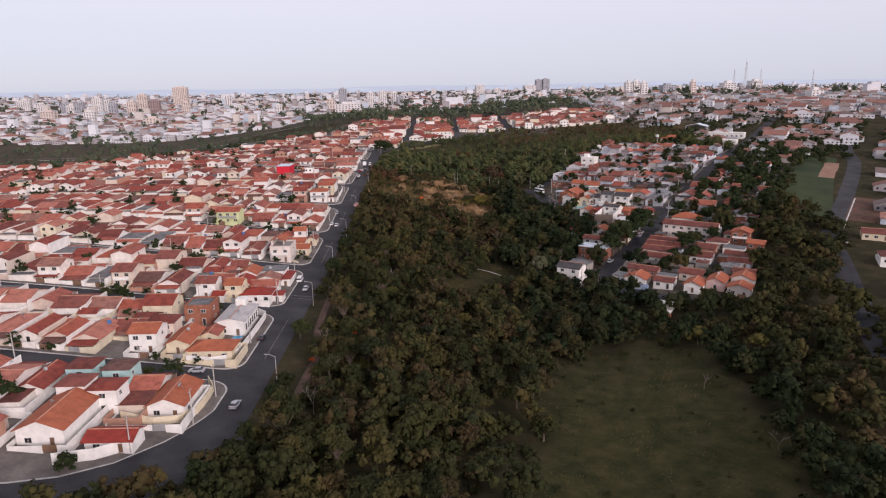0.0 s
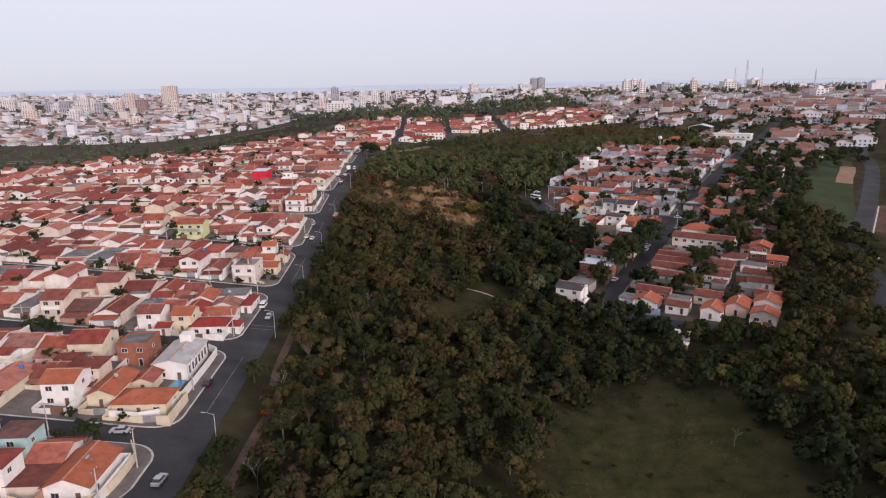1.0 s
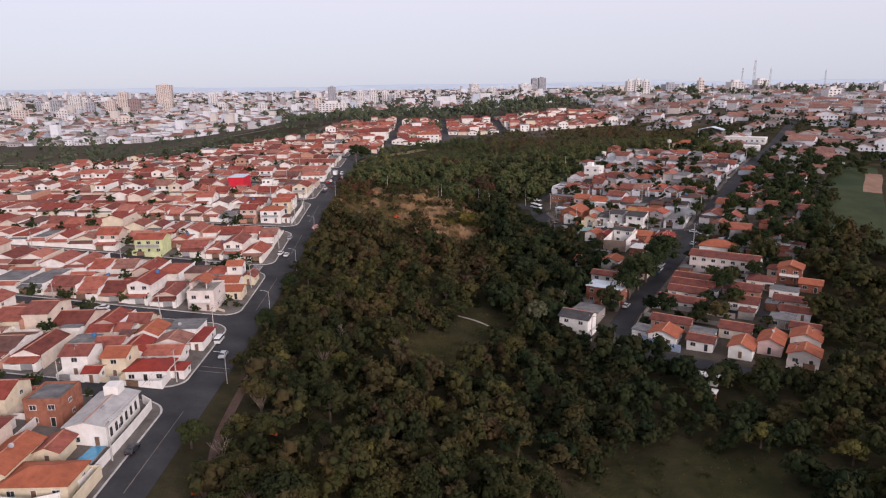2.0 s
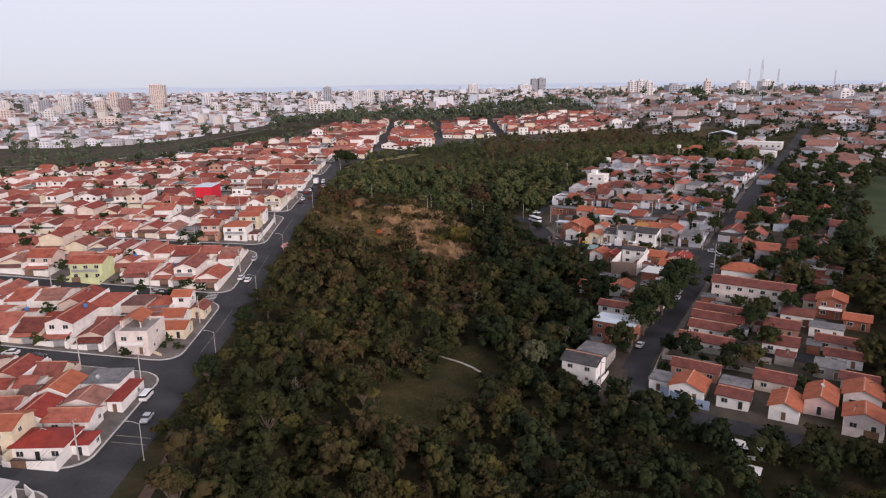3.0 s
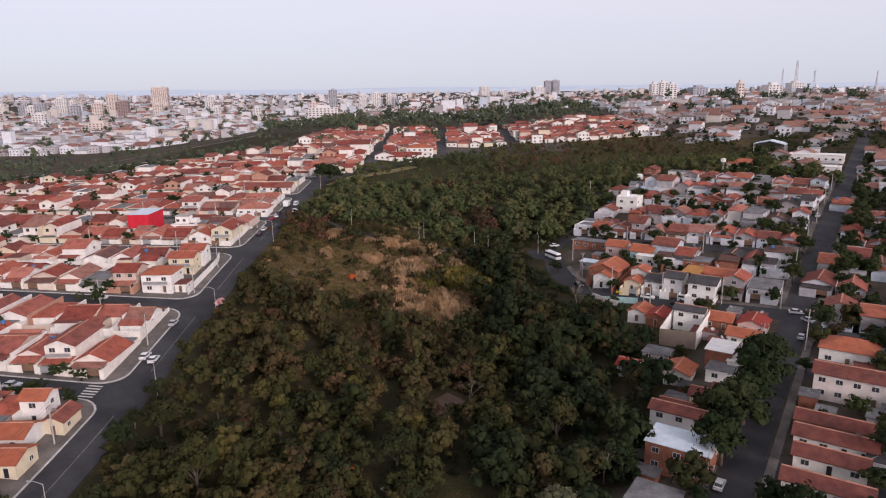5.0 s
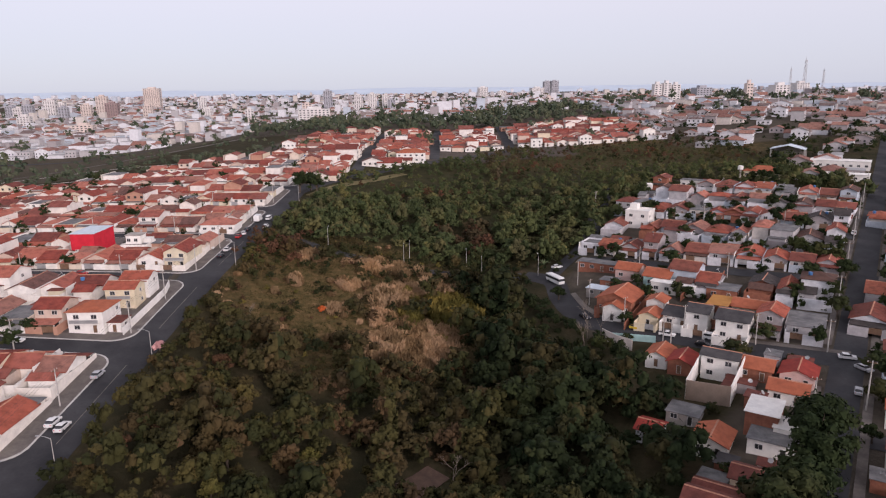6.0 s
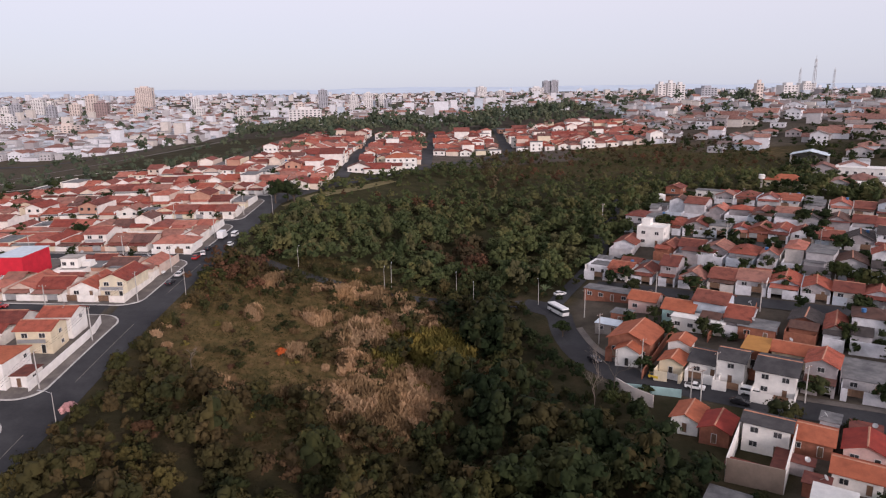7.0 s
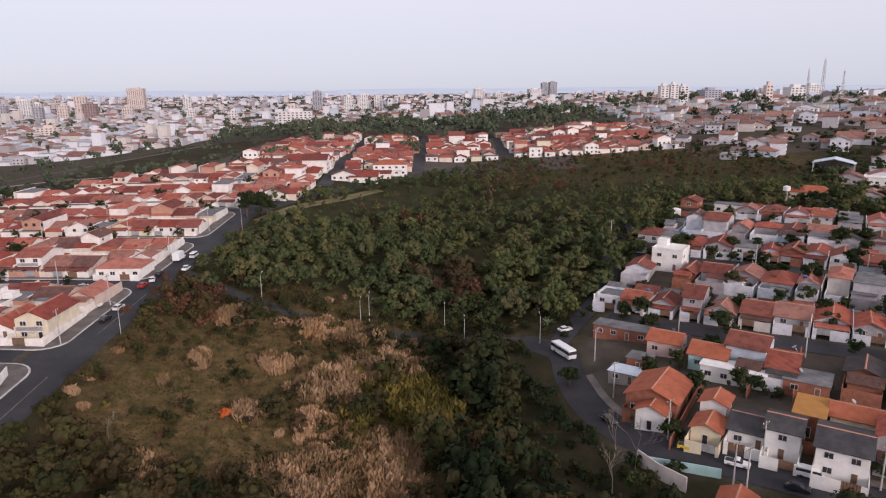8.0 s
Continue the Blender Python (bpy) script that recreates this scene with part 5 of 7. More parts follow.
wood_near, wood_rest, wood_far, scrub = [], [], [], []
r = random.Random(11)
y = 70.0
while y < 740:
    x = -40.0
    while x < 330:
        px, py = x + r.uniform(-2, 2), y + r.uniform(-2, 2)
        if r.random() < wood_density(px, py) * 0.95:
            s = r.choice((0.5, 0.62, 0.75, 0.88, 1.0, 1.2)) * r.uniform(0.88, 1.15)
            if px > 56 and 380 < py < 470:
                s = min(s, 0.42)
            if py > 540:
                s *= 0.8
            if py > 480:
                s *= 0.9
            if px > 40 and 290 < py < 440:
                s *= 1.2
            if px < -34:
                s = min(s, 0.7)
            if py > 600 and px > 70 + (py - 600) * 0.3:
                s *= 0.55
            (wood_near if py < 330 and px < 60 and r.random() < 0.2 and len(wood_near) < 240 else wood_rest if py < 470 else scrub if py > 610 and px > 60 and r.random() < 0.45 else wood_far).append((px, py, s, r.uniform(0, 6.28), r.randrange(8)))
        x += 4.6
    y += 4.6
bend = resample([(-43, 146), (-45, 140), (-51, 126), (-62, 114), (-80, 107.5), (-104, 103.5)], 3.2)
for p, q in zip(bend[:-1], bend[1:]):
    d = (q - p).normalized()
    for off in (7.0, 11.0, 15.5, 20.0):
        c = p + Vector((-d.y, d.x)) * (off + r.uniform(-1, 1)) + d * r.uniform(-1, 1)
        wood_rest.append((c.x, c.y, r.uniform(0.55, 1.0), r.uniform(0, 6.28), r.randrange(8)))
for px, py, s, a, k in wood_near:
    tree_thing(px, py, (k + int(px)) % 10, s * 0.95, math.degrees(a), "bushy broad-leaved tree in the wood, dull green")
flank = [p for p in wood_rest if 322 < p[1] < 480 and p[0] < 34 - (p[1] - 350) * 0.1 and noise.noise(Vector((p[0] / 9, p[1] / 9, 6.6))) > -0.25]
east_wood = [p for p in wood_rest if p not in flank and p[0] < 100 and p[0] > 40 + 26 * noise.noise(Vector((p[0] / 17, p[1] / 17, 1.7)))]
shut = set(flank) | set(east_wood)
woods([p for p in wood_rest if p not in shut], M_LEAF, "dense dull green broad-leaved wood")
woods(flank, foliage("browning leaves", [(0.0, (0.025, 0.028, 0.011)), (0.25, (0.042, 0.038, 0.015)), (0.5, (0.053, 0.037, 0.018)), (0.7, (0.037, 0.038, 0.014)), (0.85, (0.066, 0.055, 0.020)), (1.0, (0.066, 0.040, 0.023))]), "olive and brown trees on the hill's flank")
woods(east_wood, foliage("dark green leaves", [(0.0, (0.010, 0.017, 0.007)), (0.3, (0.016, 0.024, 0.010)), (0.6, (0.021, 0.027, 0.011)), (0.85, (0.029, 0.029, 0.012)), (1.0, (0.038, 0.032, 0.014))]), "dense dark green wood by the eastern houses")
M_OPEN = foliage("open wood leaves", [(0.0, (0.036, 0.050, 0.021)), (0.3, (0.060, 0.072, 0.030)), (0.55, (0.050, 0.064, 0.027)), (0.75, (0.086, 0.087, 0.035)), (0.9, (0.072, 0.068, 0.034)), (1.0, (0.105, 0.104, 0.041))])
def browned(p):
    return math.hypot((p[0] - 44) / 11, (p[1] - 505) / 15) + 0.35 * noise.noise(Vector((p[0] / 5, p[1] / 5, 3.1))) < 1.0


woods([p for p in wood_far if browned(p)], foliage("browning leaves", [(0.0, (0.044, 0.034, 0.020)), (0.4, (0.066, 0.048, 0.026)), (0.7, (0.052, 0.048, 0.024)), (1.0, (0.092, 0.062, 0.036))]), "stand of browning trees in the green wood", "woods", LIGHT)
woods([p for p in wood_far if p[1] < 575 and not browned(p)], M_OPEN, "dense dull green wood in the valley", "woods", LIGHT)
woods([p for p in wood_far if p[1] >= 575], M_OPEN, "dense dull green wood at the valley head", "woods", FAINT)
woods(scrub, foliage("brown scrub", [(0.0, (0.050, 0.038, 0.022)), (0.5, (0.062, 0.052, 0.026)), (1.0, (0.090, 0.066, 0.040))]), "low brown scrub on the hillside", "scrub", FAINT)

# gardens, field hedges and far woods
town_trees = []
for i in range(8200):
    x, y = r.uniform(-390, -58), r.uniform(120, 630)
    near = min(abs(y - s) for s in STREETS)
    if 4.2 < near < 5.2:
        town_trees.append((x, y, r.uniform(0.4, 0.85), r.uniform(0, 6.28), r.randrange(8)))
    elif 22 < near < 27 and x < -78 and r.random() < 0.12:
        town_trees.append((x, y, r.uniform(0.5, 0.9), r.uniform(0, 6.28), r.randrange(8)))
# clipped hedges and bushes in front of single houses
for cx, cy, n in ((-58, 316.2, 5), (-66, 316.4, 4), (-84.5, 218.2, 6), (-72, 316.5, 4), (-106, 273.8, 6), (-53.6, 281.5, 4), (-63.5, 273.6, 2), (-73.8, 171.6, 2), (-89.7, 200.7, 3), (-60, 325.8, 3), (-64, 326, 3), (-92, 325.6, 3), (-78, 378, 3)):
    for i in range(n):
        town_trees.append((cx + r.gauss(0, 2.2), cy + r.gauss(0, 0.5), r.uniform(0.32, 0.5), r.uniform(0, 6.28), r.randrange(8)))
for i in range(420):
    u, v = r.uniform(545, 800), r.uniform(-150, 40)
    x, y = east(u, v)
    if abs(v + 91.5) > 6 and abs(v + 2) > 7 and free(x, y, 3):
        town_trees.append((x, y, r.uniform(0.5, 1.0), r.uniform(0, 6.28), r.randrange(8)))
for i in range(480):
    u, v = r.uniform(266, 560), r.uniform(-182, -44)
    x, y = east(u, v)
    lane = min(abs(u - q) for q in (412, 459, 508, 372, 350, 330, 406, 440, 480))
    if free(x, y, 1.5) and abs(v + 91.5) > 5 and not (v < -96 and 366 < u < 402) and (lane < 3.5 or r.random() < 0.13):
        town_trees.append((x, y, r.uniform(0.34, 0.8), r.uniform(0, 6.28), r.randrange(8)))
for i in range(230):
    u, v = r.uniform(296, 560), r.uniform(-85, -42)
    x, y = east(u, v)
    if free(x, y, 2.0) and (u > 372 or r.random() < 0.22):
        town_trees.append((x, y, r.uniform(0.6, 1.2), r.uniform(0, 6.28), r.randrange(8)))
for i in range(70):
    u, v = r.uniform(380, 545), r.uniform(-178, -98)
    x, y = east(u, v)
    if free(x, y, 2.0):
        town_trees.append((x, y, r.uniform(0.55, 1.0), r.uniform(0, 6.28), r.randrange(8)))
for i in range(420):
    x, y = r.uniform(170, 420), r.uniform(640, 900)
    if noise.noise(Vector((x / 30, y / 30, 7.7))) > -0.1 and free(x, y, 3):
        town_trees.append((x, y, r.uniform(0.4, 0.95), r.uniform(0, 6.28), r.randrange(8)))
woods([p for p in town_trees if p[0] > 60 and p[1] < 600], M_LEAF_TOWN, "dark green garden trees among the eastern houses", "garden_trees", LIGHT)
woods([p for p in town_trees if not (p[0] > 60 and p[1] < 600)], M_LEAF_TOWN, "dark green street and garden trees among the houses", "garden_trees", FAINT)
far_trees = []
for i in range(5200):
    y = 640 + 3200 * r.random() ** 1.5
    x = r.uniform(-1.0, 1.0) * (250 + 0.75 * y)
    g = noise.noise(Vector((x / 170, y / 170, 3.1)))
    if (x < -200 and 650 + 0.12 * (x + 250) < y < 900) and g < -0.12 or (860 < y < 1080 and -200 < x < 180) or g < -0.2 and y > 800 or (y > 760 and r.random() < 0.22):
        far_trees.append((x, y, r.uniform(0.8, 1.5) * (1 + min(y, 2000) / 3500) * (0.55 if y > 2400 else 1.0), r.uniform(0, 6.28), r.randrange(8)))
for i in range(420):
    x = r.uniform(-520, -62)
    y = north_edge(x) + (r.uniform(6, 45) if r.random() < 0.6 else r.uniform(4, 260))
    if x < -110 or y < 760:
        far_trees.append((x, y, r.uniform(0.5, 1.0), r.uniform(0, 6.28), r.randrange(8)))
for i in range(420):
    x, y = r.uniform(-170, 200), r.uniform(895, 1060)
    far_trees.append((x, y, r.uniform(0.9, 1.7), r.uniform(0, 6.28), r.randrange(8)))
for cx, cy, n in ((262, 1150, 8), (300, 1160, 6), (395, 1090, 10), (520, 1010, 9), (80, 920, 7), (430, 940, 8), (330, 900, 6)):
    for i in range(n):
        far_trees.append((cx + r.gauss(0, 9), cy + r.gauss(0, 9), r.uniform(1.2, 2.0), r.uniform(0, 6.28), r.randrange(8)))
# leaf colours are lifted and bluish here: distance haze put into the base colour
woods(far_trees, foliage("far leaves paled for haze", [(0.0, (0.055, 0.076, 0.052)), (0.5, (0.075, 0.092, 0.060)), (1.0, (0.095, 0.105, 0.070))]), "distant tree belts between the quarters, leaves paled for haze", "far_woods", DISTANT)


# ---- bushes and grasses of the hill ----
M_DRY = foliage("dry thicket", [(0.2, (0.17, 0.112, 0.060)), (0.5, (0.27, 0.175, 0.098)), (0.8, (0.37, 0.245, 0.150))], 0.9)
M_OLIVE = foliage("yellowing leaves", [(0.3, (0.085, 0.076, 0.020)), (0.7, (0.15, 0.118, 0.032))])
M_RUST = foliage("rust red leaves", [(0.3, (0.058, 0.032, 0.018)), (0.7, (0.092, 0.047, 0.029))])
M_STRAW = foliage("straw", [(0.3, (0.050, 0.046, 0.017)), (0.5, (0.080, 0.064, 0.026)), (0.7, (0.115, 0.085, 0.040))], 0.95)

REED = []
for k in range(8):
    blades = []
    for i in range(190):
        a, q = nrnd.uniform(0, 6.28), 2.0 * math.sqrt(nrnd.uniform(0, 1))
        bx, by, hgt, wd, t = q * math.cos(a), q * math.sin(a), nrnd.uniform(1.0, 2.6) * (1.25 - 0.3 * q / 2), nrnd.uniform(0.04, 0.11), nrnd.uniform(0, 3.14)
        blades += [(bx - wd * math.cos(t), by - wd * math.sin(t), 0.3), (bx + wd * math.cos(t), by + wd * math.sin(t), 0.3), (bx + nrnd.normal() * 0.5, by + nrnd.normal() * 0.5, 0.5 + hgt)]
        blades += [(bx + nrnd.normal() * 0.12, by + nrnd.normal() * 0.12, hgt * 0.7), (bx + nrnd.normal() * 0.3, by + nrnd.normal() * 0.3, hgt + 0.5), (bx + nrnd.normal() * 0.25, by + nrnd.normal() * 0.25, hgt * 0.85 + 0.3)]
    cv, cf = core(nrnd, [(0, 0, 0.7, 1.1)])
    REED.append((np.array(cv), np.array(cf), np.array(blades)))
r = random.Random(31)
dry_bush, green_bush, olive_bush, rust_bush, olive_low = [], [], [], [], []
for i in range(1500):
    x, y = r.uniform(-40, 58), r.uniform(362, 484)
    dry = cover(x, y)[0]
    if dry < 0.35:
        continue
    patch = noise.noise(Vector((x / 11, y / 14, 2.0)))
    spot = (x, y, r.uniform(0.16, 0.36), r.uniform(0, 6.28), r.randrange(8))
    if patch < -0.05 and r.random() < 0.55:
        green_bush.append((x, y, spot[2] * r.uniform(1.0, 1.7), spot[3], spot[4]))
    elif r.random() < 0.2:
        (green_bush if r.random() < 0.35 else olive_low if r.random() < 0.5 else rust_bush).append(spot)
    elif r.random() < 0.05:
        dry_bush.append((x, y, r.uniform(0.5, 0.8), spot[3], spot[4]))
# stands of dry stalks: place, spread and number
for cx, cy, wide, n in ((2.6, 456, 2.5, 14), (8, 455, 3, 18), (14, 453, 3.5, 22), (27, 445, 4, 22), (21, 437, 4, 26), (15, 430, 3.5, 22), (10, 424, 3, 18), (18, 420, 3, 14), (13, 409, 2.6, 22), (22, 407, 3.5, 18),
                        (16, 393, 4, 40), (10, 391, 2.6, 16), (23, 391, 4, 38), (29, 395, 4, 34), (34, 402, 3, 16), (36, 413, 3, 10), (-2, 430, 1.8, 8), (-19, 427, 2, 10), (-15, 385, 2, 10), (-18, 457, 3, 14),
                        (1, 388, 2, 9), (22, 379, 4, 26), (29, 383, 3.5, 20), (15, 383, 3, 14), (33, 437, 3, 10), (-1, 410, 1.6, 5)):
    for i in range(n):
        dry_bush.append((cx + r.gauss(0, wide * 0.8), cy + r.gauss(0, wide), r.uniform(0.6, 1.2), r.uniform(0, 6.28), r.randrange(8)))
for cx, cy, n in ((20, 413, 8), (25, 427, 10), (33, 420, 6)):
    for i in range(n):
        olive_bush.append((cx + r.gauss(0, 3), cy + r.gauss(0, 4), r.uniform(0.8, 1.4), r.uniform(0, 6.28), r.randrange(8)))
for i in range(46):
    olive_bush.append((34 + r.gauss(0, 4), 424 + r.gauss(0, 8), r.uniform(0.9, 1.5), r.uniform(0, 6.28), r.randrange(8)))
for i in range(60):
    rust_bush.append((-30 + r.gauss(0, 5.5), 462 + r.gauss(0, 8), r.uniform(0.3, 0.6), r.uniform(0, 6.28), r.randrange(8)))
for i in range(16):
    rust_bush.append((44 + r.gauss(0, 7), 496 + r.gauss(0, 7), r.uniform(0.6, 0.9), r.uniform(0, 6.28), r.randrange(8)))
for i in range(22):
    rust_bush.append((18 + r.gauss(0, 12), 585 + r.gauss(0, 6), r.uniform(0.4, 0.7), r.uniform(0, 6.28), r.randrange(8)))
for i in range(260):
    x, y = r.uniform(60, 240), r.uniform(620, 760)
    if wood_density(x, y) < 0.75 and x > (y - 640) * 0.9:
        (rust_bush if r.random() < 0.45 else green_bush).append((x, y, r.uniform(0.3, 0.7), r.uniform(0, 6.28), r.randrange(8)))
for i in range(420):
    x, y = r.uniform(18, 100), r.uniform(96, 214)
    lawn = cover(x, y)[1]
    if 0.1 < lawn and r.random() < (0.75 if lawn < 0.7 else 0.16):
        green_bush.append((x, y, r.uniform(0.1, 0.26) * (1.6 if lawn < 0.5 else 1.0), r.uniform(0, 6.28), r.randrange(8)))
for p in resample(R1[:5], 1.1):
    for side in (-1, 1):
        if r.random() < 0.8:
            green_bush.append((p.x + r.gauss(0, 1), p.y + side * r.uniform(4.2, 8.5), r.uniform(0.26, 0.5), r.uniform(0, 6.28), r.randrange(8)))
woods(dry_bush, M_DRY, "thickets of tall dry tan stalks on the hill", "dry_thicket", REED)
woods(green_bush, M_LEAF, "scattered low green bushes on the hill", "bushes", FAINT)
woods(olive_bush, M_OLIVE, "yellow-green cane thicket on the slope", "cane_thicket", REED)
woods(olive_low, M_OLIVE, "low yellowing bushes on the hill", "bushes", FAINT)
woods(rust_bush, M_RUST, "rust brown half-bare bushes", "bushes", FAINT)

# straw-coloured grass tufts
gvs, gfs = [], []
for i in range(40000):
    if i % 4:
        x, y = r.uniform(-42, 56), r.uniform(362, 490)
    else:
        x, y = (r.uniform(15, 98), r.uniform(98, 212)) if i % 8 else (r.uniform(0, 40), r.uniform(248, 302))
    dry, lawn, town = cover(x, y)
    if r.random() > max(dry, lawn * 0.8):
        continue
    z = land(x, y) - 0.05
    for k in range(3):
        a, hgt, wd = r.uniform(0, 6.28), r.uniform(0.25, 0.6), r.uniform(0.05, 0.12)
        lx, ly = r.uniform(-0.5, 0.5), r.uniform(-0.5, 0.5)
        n = len(gvs)
        gvs += [(x + wd * math.cos(a), y + wd * math.sin(a), z), (x - wd * math.cos(a), y - wd * math.sin(a), z), (x + lx, y + ly, z + hgt)]
        gfs.append((n, n + 1, n + 2))
tagged(link_mesh("grass", gvs, gfs, M_STRAW), "tufts of dry yellow grass on the clearings", "grass", kind="stuff")


def tinted_tree(x, y, k, scale, mat, label, group="trees of the wood"):
    return tree_thing(x, y, k, scale, (x * 37) % 360, label, group, mat)


M_PINKLEAF = foliage("pink blossom", [(0.3, (0.42, 0.24, 0.26)), (0.7, (0.58, 0.36, 0.38))])
M_ORANGELEAF = foliage("orange blossom", [(0.3, (0.40, 0.08, 0.025)), (0.7, (0.52, 0.12, 0.035))])
for x, y, k, s in ((-40.0, 197.3, 3, 0.95), (-38.6, 155.5, 4, 0.9), (-44.5, 119.5, 3, 0.8), (-45, 566, 1, 1.45), (-40.5, 573, 6, 1.3), (-36, 566, 2, 1.1), (-71, 120.5, 7, 0.7), (-39.5, 300, 1, 0.9), (-38.8, 262, 2, 0.9)):
    tinted_tree(x, y, k, s, M_LEAF_TOWN, "round dense dark green tree beside the road", "roadside trees")
tinted_tree(-41.6, 371.3, 4, 0.62, M_PINKLEAF, "small tree covered in pale pink blossom by the avenue")
for x, y, s in ((-33.5, 181, 0.32), (-6, 406.5, 0.5), (8, 300, 0.35), (-24, 205, 0.3)):
    tinted_tree(x, y, 4, s, M_ORANGELEAF, "small shrub with orange-red flowers")
for u, v, k, s in ((298, -95.5, 1, 1.50), (307, -95, 2, 1.62), (315, -94.4, 6, 1.56), (323, -95, 1, 1.62), (331, -94.2, 2, 1.56), (339, -94.6, 6, 1.50), (300.4, -68, 0, 0.9), (300.5, -60, 6, 1.0), (312, -66, 2, 1.0),
                   (331, -58, 1, 1.0), (362, -68, 6, 1.05), (368, -61, 2, 1.0), (345, -85, 0, 0.7), (436, -96, 6, 0.9), (430, -104, 1, 0.8), (455, -113, 2, 0.8), (512, -129, 6, 0.9), (518, -122, 1, 0.8),
                   (430, -168, 3, 0.75), (398, -178, 0, 0.8), (405, -96, 2, 0.8), (448, -82, 1, 0.9), (470, -84, 6, 0.9), (420, -80, 2, 0.9), (500, -82, 1, 0.9), (497, -160, 6, 0.7), (467, -142, 3, 0.7), (286, -112, 5, 0.8)):
    x, y = east(u, v)
    tinted_tree(x, y, k, s, M_LEAF_TOWN, "dark broad-crowned shade tree among the houses", "shade trees")
M_YELLOWED = foliage("yellow-green leaves", [(0.3, (0.066, 0.064, 0.019)), (0.7, (0.105, 0.092, 0.028))])
M_PALELEAF = foliage("pale grey-green leaves", [(0.3, (0.085, 0.088, 0.050)), (0.7, (0.13, 0.125, 0.075))])
for x, y, k, s in ((48.5, 285, 8, 1.15), (46.8, 288, 2, 0.8), (39, 247, 4, 0.9), (59, 213, 3, 0.8)):
    tinted_tree(x, y, k, s, M_PALELEAF, "pale grey-green tree at the wood's edge")
for x, y, k, s in ((-21, 247, 1, 0.9), (-14, 243, 3, 0.8), (-27, 251, 0, 0.85), (-8, 236, 7, 0.8), (-30, 240, 4, 0.9), (-3, 289, 3, 0.8), (-8, 293, 7, 0.7), (4, 333, 0, 0.7), (-12, 320, 3, 0.7), (8, 206, 7, 0.8),
                   (-6, 192, 0, 0.8), (-2, 199, 3, 0.75), (12, 221, 1, 0.7), (-19, 178, 4, 0.8), (20, 318, 7, 0.75), (-24, 290, 3, 0.7), (3, 262, 4, 0.7), (30, 232, 1, 0.75), (88, 205, 3, 0.9), (104, 196, 6, 0.8)):
    tinted_tree(x, y, k, s, M_YELLOWED, "yellow-green bushy tree standing out in the wood")
for x, y, k, s in ((-33, 330, 0, 0.8), (-28, 336, 7, 0.7), (-24, 366, 3, 0.7), (-33, 352, 1, 0.75), (-20, 345, 4, 0.8), (22, 240, 7, 0.7), (62, 232, 3, 0.8), (-18, 310, 0, 0.6)):
    tinted_tree(x, y, k, s, M_RUST, "rust brown half-bare tree in the wood")


def bare_tree(x, y, height, seed):
    """A leafless grey tree with forking limbs."""
    rr = random.Random(seed)
    base = thing("bare_tree", x, y, rr.uniform(0, 360), "leafless grey tree with thin forking branches", "tree", "bare trees")

    def limb(s, p, d, length, rad, depth):
        q = p + d * length
        side = d.orthogonal().normalized()
        other = d.cross(side)
        ring = [(math.cos(t), math.sin(t)) for t in (0, 2.1, 4.2)]
        s.add([tuple(p + side * rad * a + other * rad * b) for a, b in ring] + [tuple(q + side * rad * 0.6 * a + other * rad * 0.6 * b) for a, b in ring], [(0, 1, 4, 3), (1, 2, 5, 4), (2, 0, 3, 5), (3, 4, 5)])
        if depth:
            for k in range(rr.choice((2, 3))):
                e = (d + Vector((rr.gauss(0, 0.45), rr.gauss(0, 0.45), rr.uniform(0, 0.3)))).normalized()
                limb(s, q, e, length * rr.uniform(0.6, 0.8), rad * 0.62, depth - 1)
    trunk, crown = Solid(), Solid()
    limb(trunk, Vector((0, 0, -0.5)), Vector((0, 0, 1)), height * 0.4, 0.13, 0)
    for k in range(3):
        limb(crown, Vector((0, 0, height * 0.4 - 0.5)), Vector((rr.gauss(0, 0.4), rr.gauss(0, 0.4), 1)).normalized(), height * 0.25, 0.08, 3)
    trunk.put("trunk", M_PALEBARK, base)
    crown.put("crown", M_PALEBARK, base)
    return base


M_PALEBARK = surface("pale bark", [(0, (0.17, 0.14, 0.115)), (1, (0.24, 0.20, 0.165))], 0.9, 1.0, 0.3, 6.0, 0)
for i, (x, y, h) in enumerate(((-31, 190, 8), (-27, 171, 8), (-34, 226, 9), (-20, 214, 8), (74, 398, 12), (77, 394, 13), (71, 388, 11), (-28, 152, 8), (-15, 255, 9), (3, 240, 8), (-25, 395, 6), (84, 143, 6), (79, 176, 5), (33, 330, 9), (60, 300, 9))):
    bare_tree(x, y, h, i)


def blade_plant(x, y, n, length):
    """A clump of long arching leaves."""
    base = thing("banana_plant", x, y, 0, "clump of long arching grey-green leaves on the slope", "plant", "leafy clumps")
    rr = random.Random(int(x * 10))
    for i in range(n):
        a, up = 2 * math.pi * i / n + rr.uniform(-0.3, 0.3), rr.uniform(0.5, 1.3)
        pts = []
        for k in range(5):
            t = k / 4
            q = length * t * math.cos(up) + 0.1
            z = length * (t * math.sin(up) - 0.45 * t * t)
            w = 0.28 * (1 - t) ** 0.7 + 0.02
            pts.append((q * math.cos(a) - w * math.sin(a), q * math.sin(a) + w * math.cos(a), z + 0.2))
            pts.append((q * math.cos(a) + w * math.sin(a), q * math.sin(a) - w * math.cos(a), z + 0.2))
        link_mesh("leaf", pts, [(2 * k, 2 * k + 1, 2 * k + 3, 2 * k + 2) for k in range(4)], M_BLADE, base)
    return base


M_BLADE = foliage("long leaves", [(0.3, (0.10, 0.13, 0.07)), (0.7, (0.16, 0.19, 0.11))])
